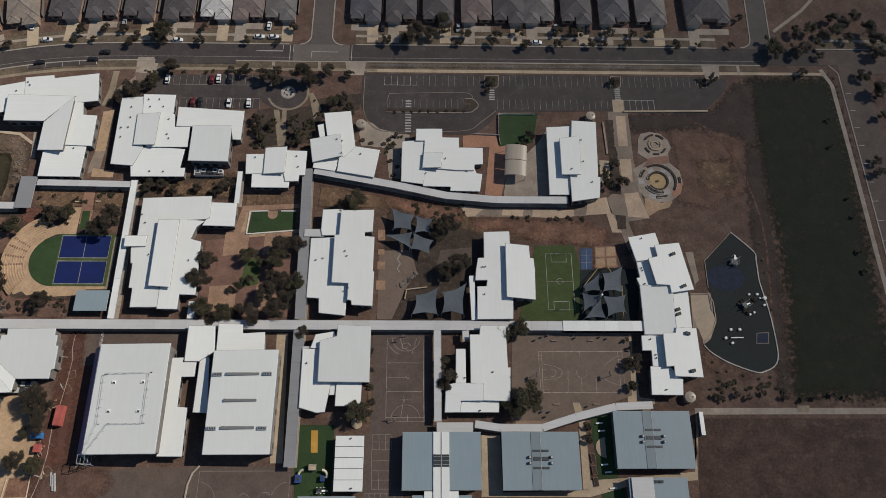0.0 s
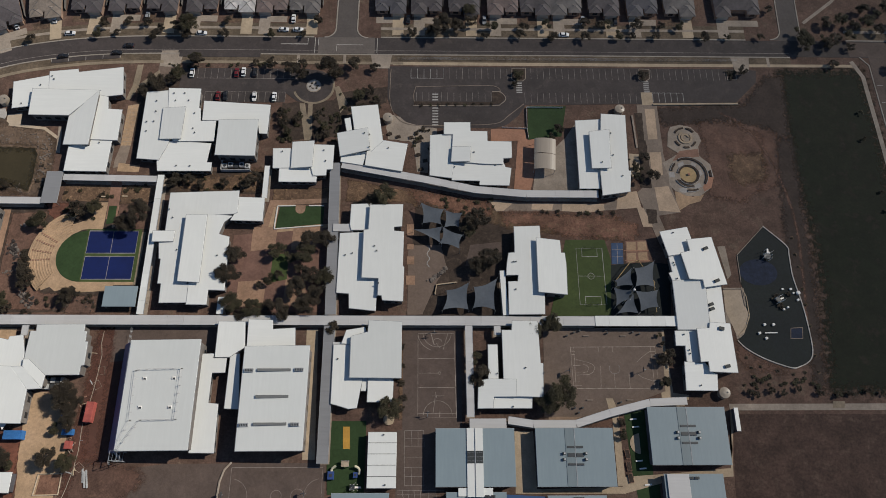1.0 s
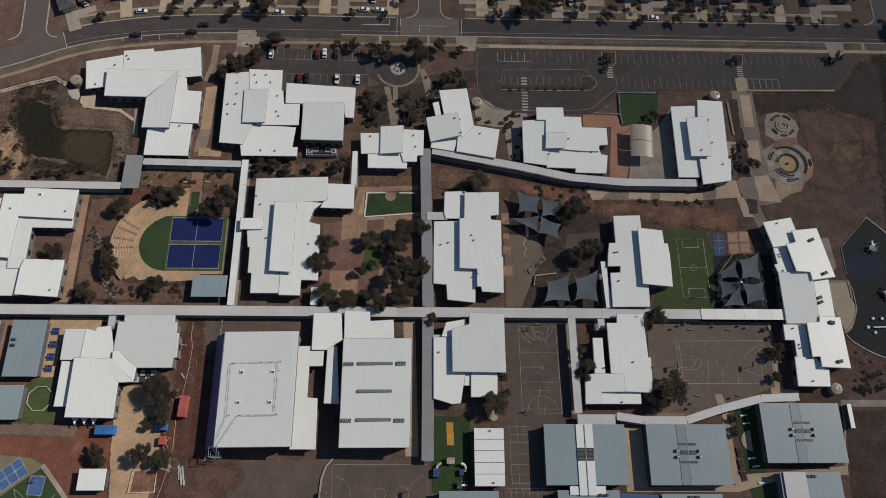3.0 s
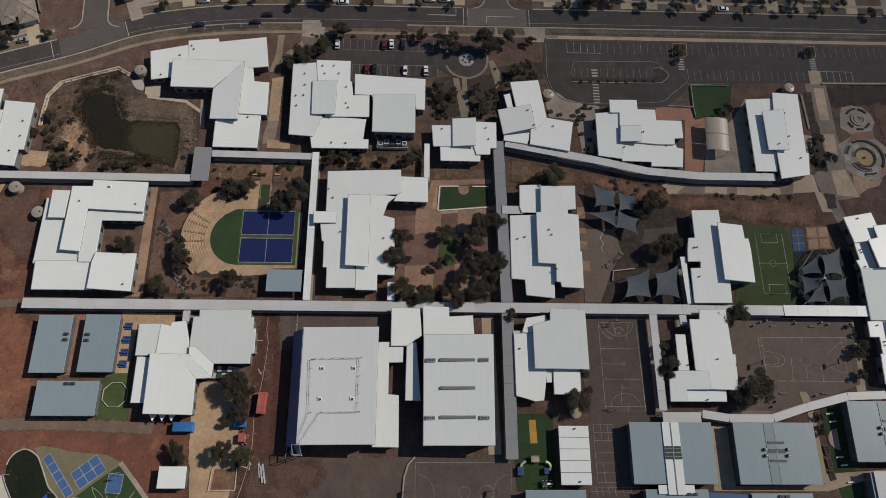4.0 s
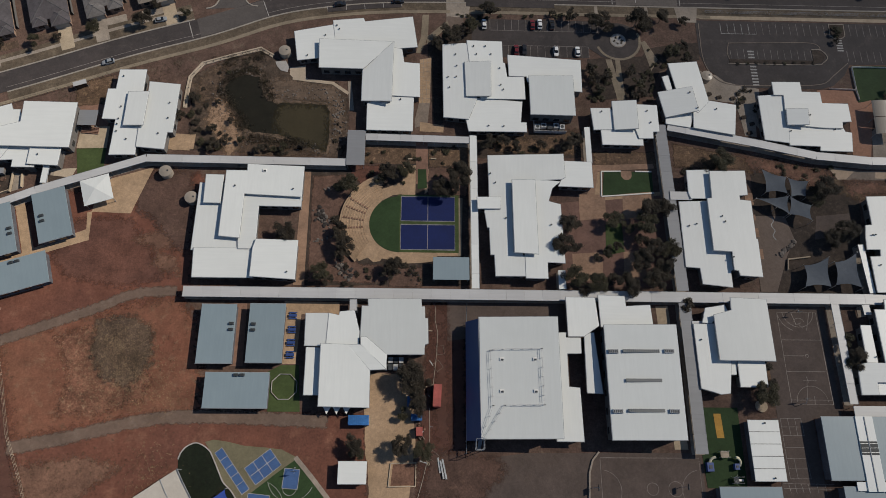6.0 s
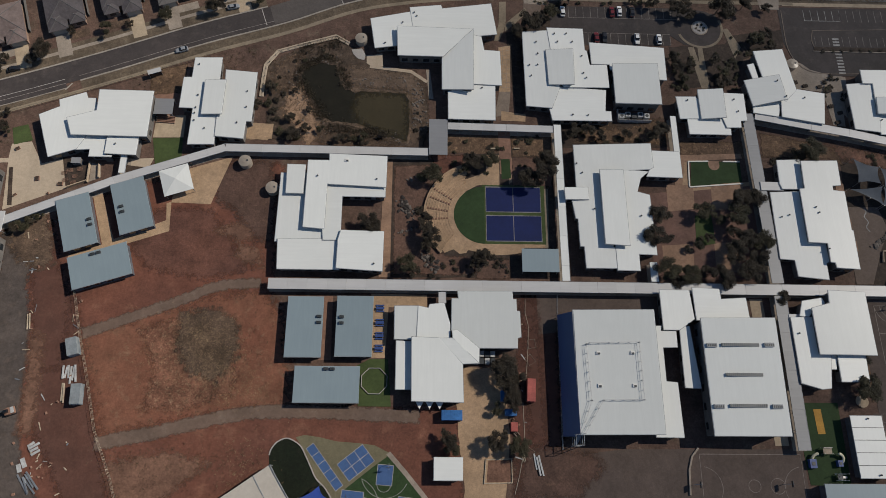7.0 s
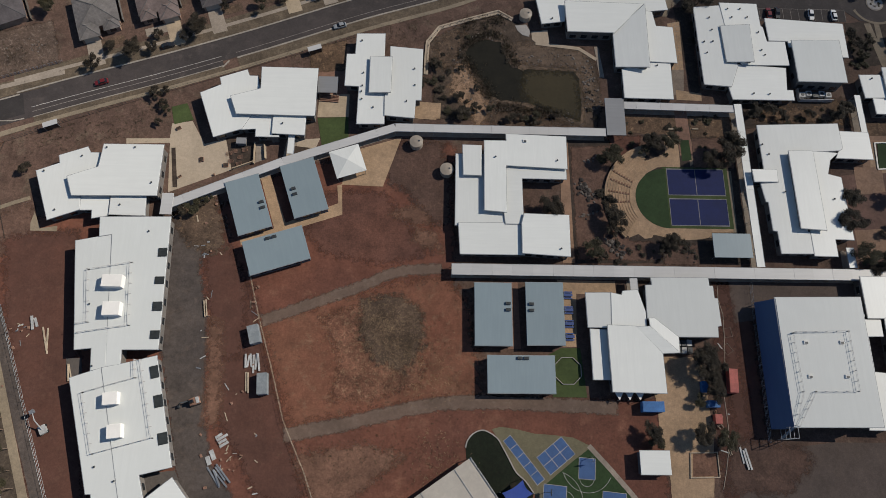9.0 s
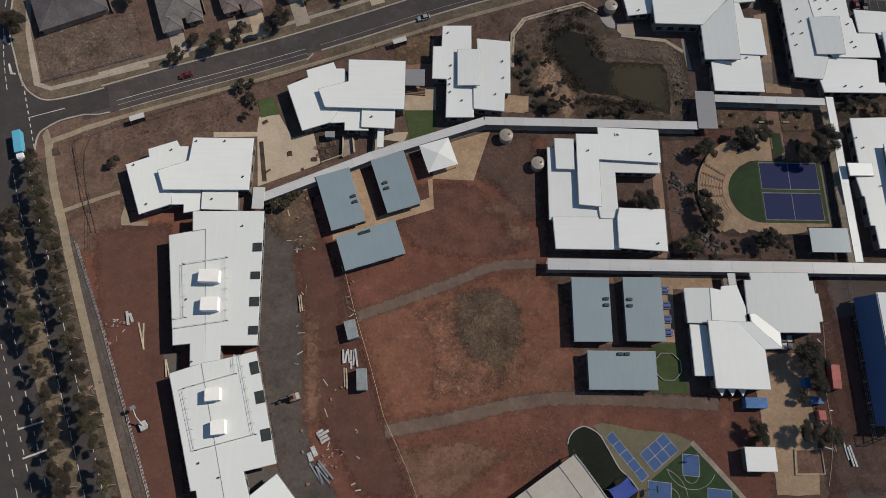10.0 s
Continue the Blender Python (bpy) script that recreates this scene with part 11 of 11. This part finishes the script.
strip("kerb", "low dark kerb beside the asphalt court", "kerb", [(-76.7, 19.7), (-78.8, 17.3), (-80.0, 13.6), (-80.5, 6.4)], -0.25, 0.25, 0.5, CONCRETE_PALE)

# small roofs and garden squares by the pond building
pv = tagged(base("small_pergola", -248.7, 130.9), "small square grey roof on four posts", "pergola")
part("roof", box(-3.2, -3.0, 2.7, 3.2, 3.0, 2.85), ROOF_WALK_DARK, pv)
for sx in (-2.9, 2.9):
    for sy in (-2.7, 2.7):
        part("post", box(sx - 0.08, sy - 0.08, 0, sx + 0.08, sy + 0.08, 2.7), STEEL, pv)
for k in range(5):
    sl = tagged(base("timber_bench", -248.3, 128.4 - 0.55 * k, 0.08, -4), "long dark timber slat bench", "bench", "slat benches")
    part("seat", box(-3.0, -0.16, 0, 3.0, 0.16, 0.42), BROWN_PAVING, sl)
for x, y, w2, d2 in ((-17.7, 105.0, 2.8, 4.4), (-17.6, 98.0, 2.4, 2.2), (-17.5, 92.4, 2.8, 3.2), (-17.4, 84.6, 3.4, 3.6)):
    sp = tagged(link("paving_slab", box(-w2 / 2, -d2 / 2, 0, w2 / 2, d2 / 2, 0.1), LIGHT_PAVING), "tan paved entry slab beside the classroom", "paving", kind="structure")
    sp.matrix_world = pose(x, y, 0.02)
wl = tagged(link("low_wall", ribbon([(-8.3, 79.0), (-7.7, 82.7), (0.0, 83.7)], -0.2, 0.2, 0.0, 0.8), CONCRETE), "low pale wall beside the shade sails", "wall", "low walls")
for i in range(16):
    o = new("rock", scrap_rng.choice(ROCKS))
    k = scrap_rng.uniform(0.4, 1.1)
    o.matrix_world = pose(-10.4 + 6.8 * i / 15 + scrap_rng.gauss(0, 0.5), 84.6 + 4.2 * i / 15 + scrap_rng.gauss(0, 0.6), 0.15) @ Matrix.Diagonal((k, k, k, 1))
    tagged(o, "pale rock edging the play yard", "rock", "rocks")

# young plants round the playground, trees along the long path
for x, y in [(129.2, 102.2), (129.1, 95.3), (129.5, 90.2), (129.3, 81.4), (129.3, 75.5), (129.4, 67.4), (129.2, 60.6), (128.9, 56.2), (129.0, 50.2), (124.1, 50.2), (119.9, 49.6), (114.3, 50.7), (111.1, 49.1), (108.4, 52.3), (105.0, 51.8), (103.8, 55.6), (116.1, 46.4), (110.5, 45.8)]:
    tree(x, y, 0.5, True)
    tagged(link("mulch_ring", outline(disc(x, y, 0.8, 12), 0.1, 0.075), STRAW_DULL), "ring of pale mulch round a young plant", "mulch", kind="structure")
plant_trees([(x, y + 1.0, 1.1) for x, y in [(102.9, 42.1), (110.5, 42.6), (114.6, 41.6), (120.3, 43.2), (127.6, 41.6), (138.4, 41.6), (145.1, 42.6), (150.3, 41.6), (104.9, 41.1), (134.0, 41.0)]])
patch("terrace", "pale paved terrace beside the playground", "pavement", [(99.3, 81.5), (106.2, 81.5), (106.7, 76.2), (107.6, 70.7), (106.2, 65.3), (101.7, 63.6), (100.3, 68.5), (99.0, 72.8)], YARD, 0.09)
strip("kerb", "grey edge of the paved terrace", "kerb", [(99.3, 81.4), (106.2, 81.5), (106.5, 75.0)], -0.15, 0.15, 0.3, CONCRETE_PALE)
patch("bare_patch", "brown mulch beside the playground", "ground", [(100.6, 63.0), (104.5, 58.3), (109.7, 54.2), (117.6, 52.1), (117.3, 50.1), (105.1, 50.9), (100.3, 54.8)], WARM_SOIL, 0.06)
patch("paving_slab", "pale slab across the long path", "path", [(132.1, 40.0), (136.4, 40.0), (135.9, 37.6), (131.6, 37.6)], PATH_TAN, 0.09)
strip("kerb", "purple square outline on the playground", "kerb", [(122.0, 66.4), (126.4, 66.7), (125.7, 62.6), (121.3, 62.6), (122.0, 66.4)], -0.12, 0.12, 0.2, PATH_GREY)
strip("kerb", "pale kerb between terrace and playground", "kerb", [(106.1, 82.2), (107.5, 78.4), (107.5, 71.4), (105.6, 66.8), (102.2, 63.4)], -0.15, 0.15, 0.25, CONCRETE)
patch("path_inlet", "rounded tan inlet in the turf edge", "path", disc(-60.2, 113.4, 1.9, 20, 180, 360) + [(-58.3, 115.0), (-62.1, 115.0)], LIGHT_PAVING, 0.14)

patch("track", "worn red dirt line along the edge of the oval", "path", band(smooth([(109.3, 157.8), (116.7, 153.4), (123.1, 144.3), (127.8, 132.9), (130.7, 119.4), (131.8, 105.1), (130.5, 86.9), (127.6, 61.1)], 4), 0.4), WARM_SOIL, 0.07)

# dry weeds and reeds too many to count, one sheet of tufts for each place
WEED = surface("dry_weeds", (0.085, 0.070, 0.040), (0.050, 0.042, 0.028), 2.0, 0.3, 0.9, grain=0.5)
REED = surface("brown_reeds", (0.052, 0.042, 0.027), (0.034, 0.028, 0.020), 2.0, 0.3, 0.9, grain=0.5)


def tufts(name, label, places, material, size):
    """Tufts of thin blades at the given places, joined into one mesh."""
    rng = random.Random(len(places))
    verts, faces = [], []
    for x, y in places:
        for k in range(9):
            a, l = rng.uniform(0, math.tau), size * rng.uniform(0.6, 1.3)
            px, py = x + rng.gauss(0, size * 0.5), y + rng.gauss(0, size * 0.5)
            dx, dy, w2 = math.cos(a) * l * 0.7, math.sin(a) * l * 0.7, 0.13 * size
            n = len(verts)
            verts += [(px - dy / l * w2, py + dx / l * w2, 0.02), (px + dy / l * w2, py - dx / l * w2, 0.02), (px + dx, py + dy, l)]
            faces.append((n, n + 1, n + 2))
    me = bpy.data.meshes.new(name)
    me.from_pydata(verts, [], faces)
    me.materials.append(material)
    return tagged(new(name, me), label, "weeds", kind="stuff")


def scatter(x0, y0, x1, y1, n, spread, rng):
    return [(x0 + (x1 - x0) * s3 + rng.gauss(0, spread), y0 + (y1 - y0) * s3 + rng.gauss(0, spread)) for s3 in (rng.random() for i in range(n))]


tufts("lot_weeds", "dry weeds scattered over the vacant lot", scatter(-366, 137, -346, 144, 260, 4.0, scrap_rng), WEED, 0.4)
tufts("dry_weeds", "dry weeds scattered over bare ground by the fence", scatter(-345, 108, -300, 122, 380, 3.6, scrap_rng), WEED, 0.38)
tufts("dry_weeds", "dry weeds scattered over bare ground by the pond", scatter(-262, 140, -218, 157, 300, 3.0, scrap_rng) + scatter(-211, 146, -200, 124, 240, 3.0, scrap_rng), WEED, 0.38)
tufts("dry_weeds", "dry weeds scattered over the red field", scatter(-240, 45, -212, 52, 700, 8.0, scrap_rng) + scatter(-250, 12, -212, 18, 300, 4.0, scrap_rng), WEED, 0.32)
STRAW_BLADE = surface("straw_blades", (0.30, 0.22, 0.13), (0.20, 0.14, 0.085), 2.0, 0.3, 0.9, grain=0.4)
tufts("straw_tufts", "pale straw tufts scattered over the red field", scatter(-233.0, 56.9, -218.4, 41.1, 700, 3.5, scrap_rng) + scatter(-223, 54, -206, 32, 700, 3.5, scrap_rng) + scatter(-236, 42, -212, 32, 400, 4.0, scrap_rng) + scatter(-214, 18, -206, 2, 300, 4.0, scrap_rng) + scatter(-243, 50, -222, 38, 420, 5.0, scrap_rng) + scatter(-229, 57, -222, 40, 420, 2.6, scrap_rng) + scatter(-238, 34, -210, 35, 160, 2.5, scrap_rng), STRAW_BLADE, 0.3)
tufts("pond_reeds", "brown reeds fringing the pond", scatter(-205, 147.5, -197, 153.4, 90, 0.8, scrap_rng) + scatter(-197, 153.6, -190.6, 152.6, 70, 0.8, scrap_rng) + scatter(-190.2, 150, -186, 141, 80, 0.9, scrap_rng) + scatter(-204.5, 145, -194, 128, 190, 1.2, scrap_rng) + scatter(-193, 125.6, -172, 123.2, 190, 1.0, scrap_rng) + scatter(-206, 156, -190, 160, 120, 1.4, scrap_rng), REED, 0.8)

for i in range(34):
    o = new("rubble", scrap_rng.choice(ROCKS))
    k = scrap_rng.uniform(0.12, 0.4)
    far_heap = i < 16
    o.matrix_world = pose((-346.5 if far_heap else -357) + scrap_rng.gauss(0, 1.2 if far_heap else 7.5), (145.5 if far_heap else 143) + scrap_rng.gauss(0, 1.0 if far_heap else 3.6), 0.1) @ Matrix.Diagonal((k, k, k, 1))
    tagged(o, "grey lump of rubble on the vacant lot", "rubble", "rubble")
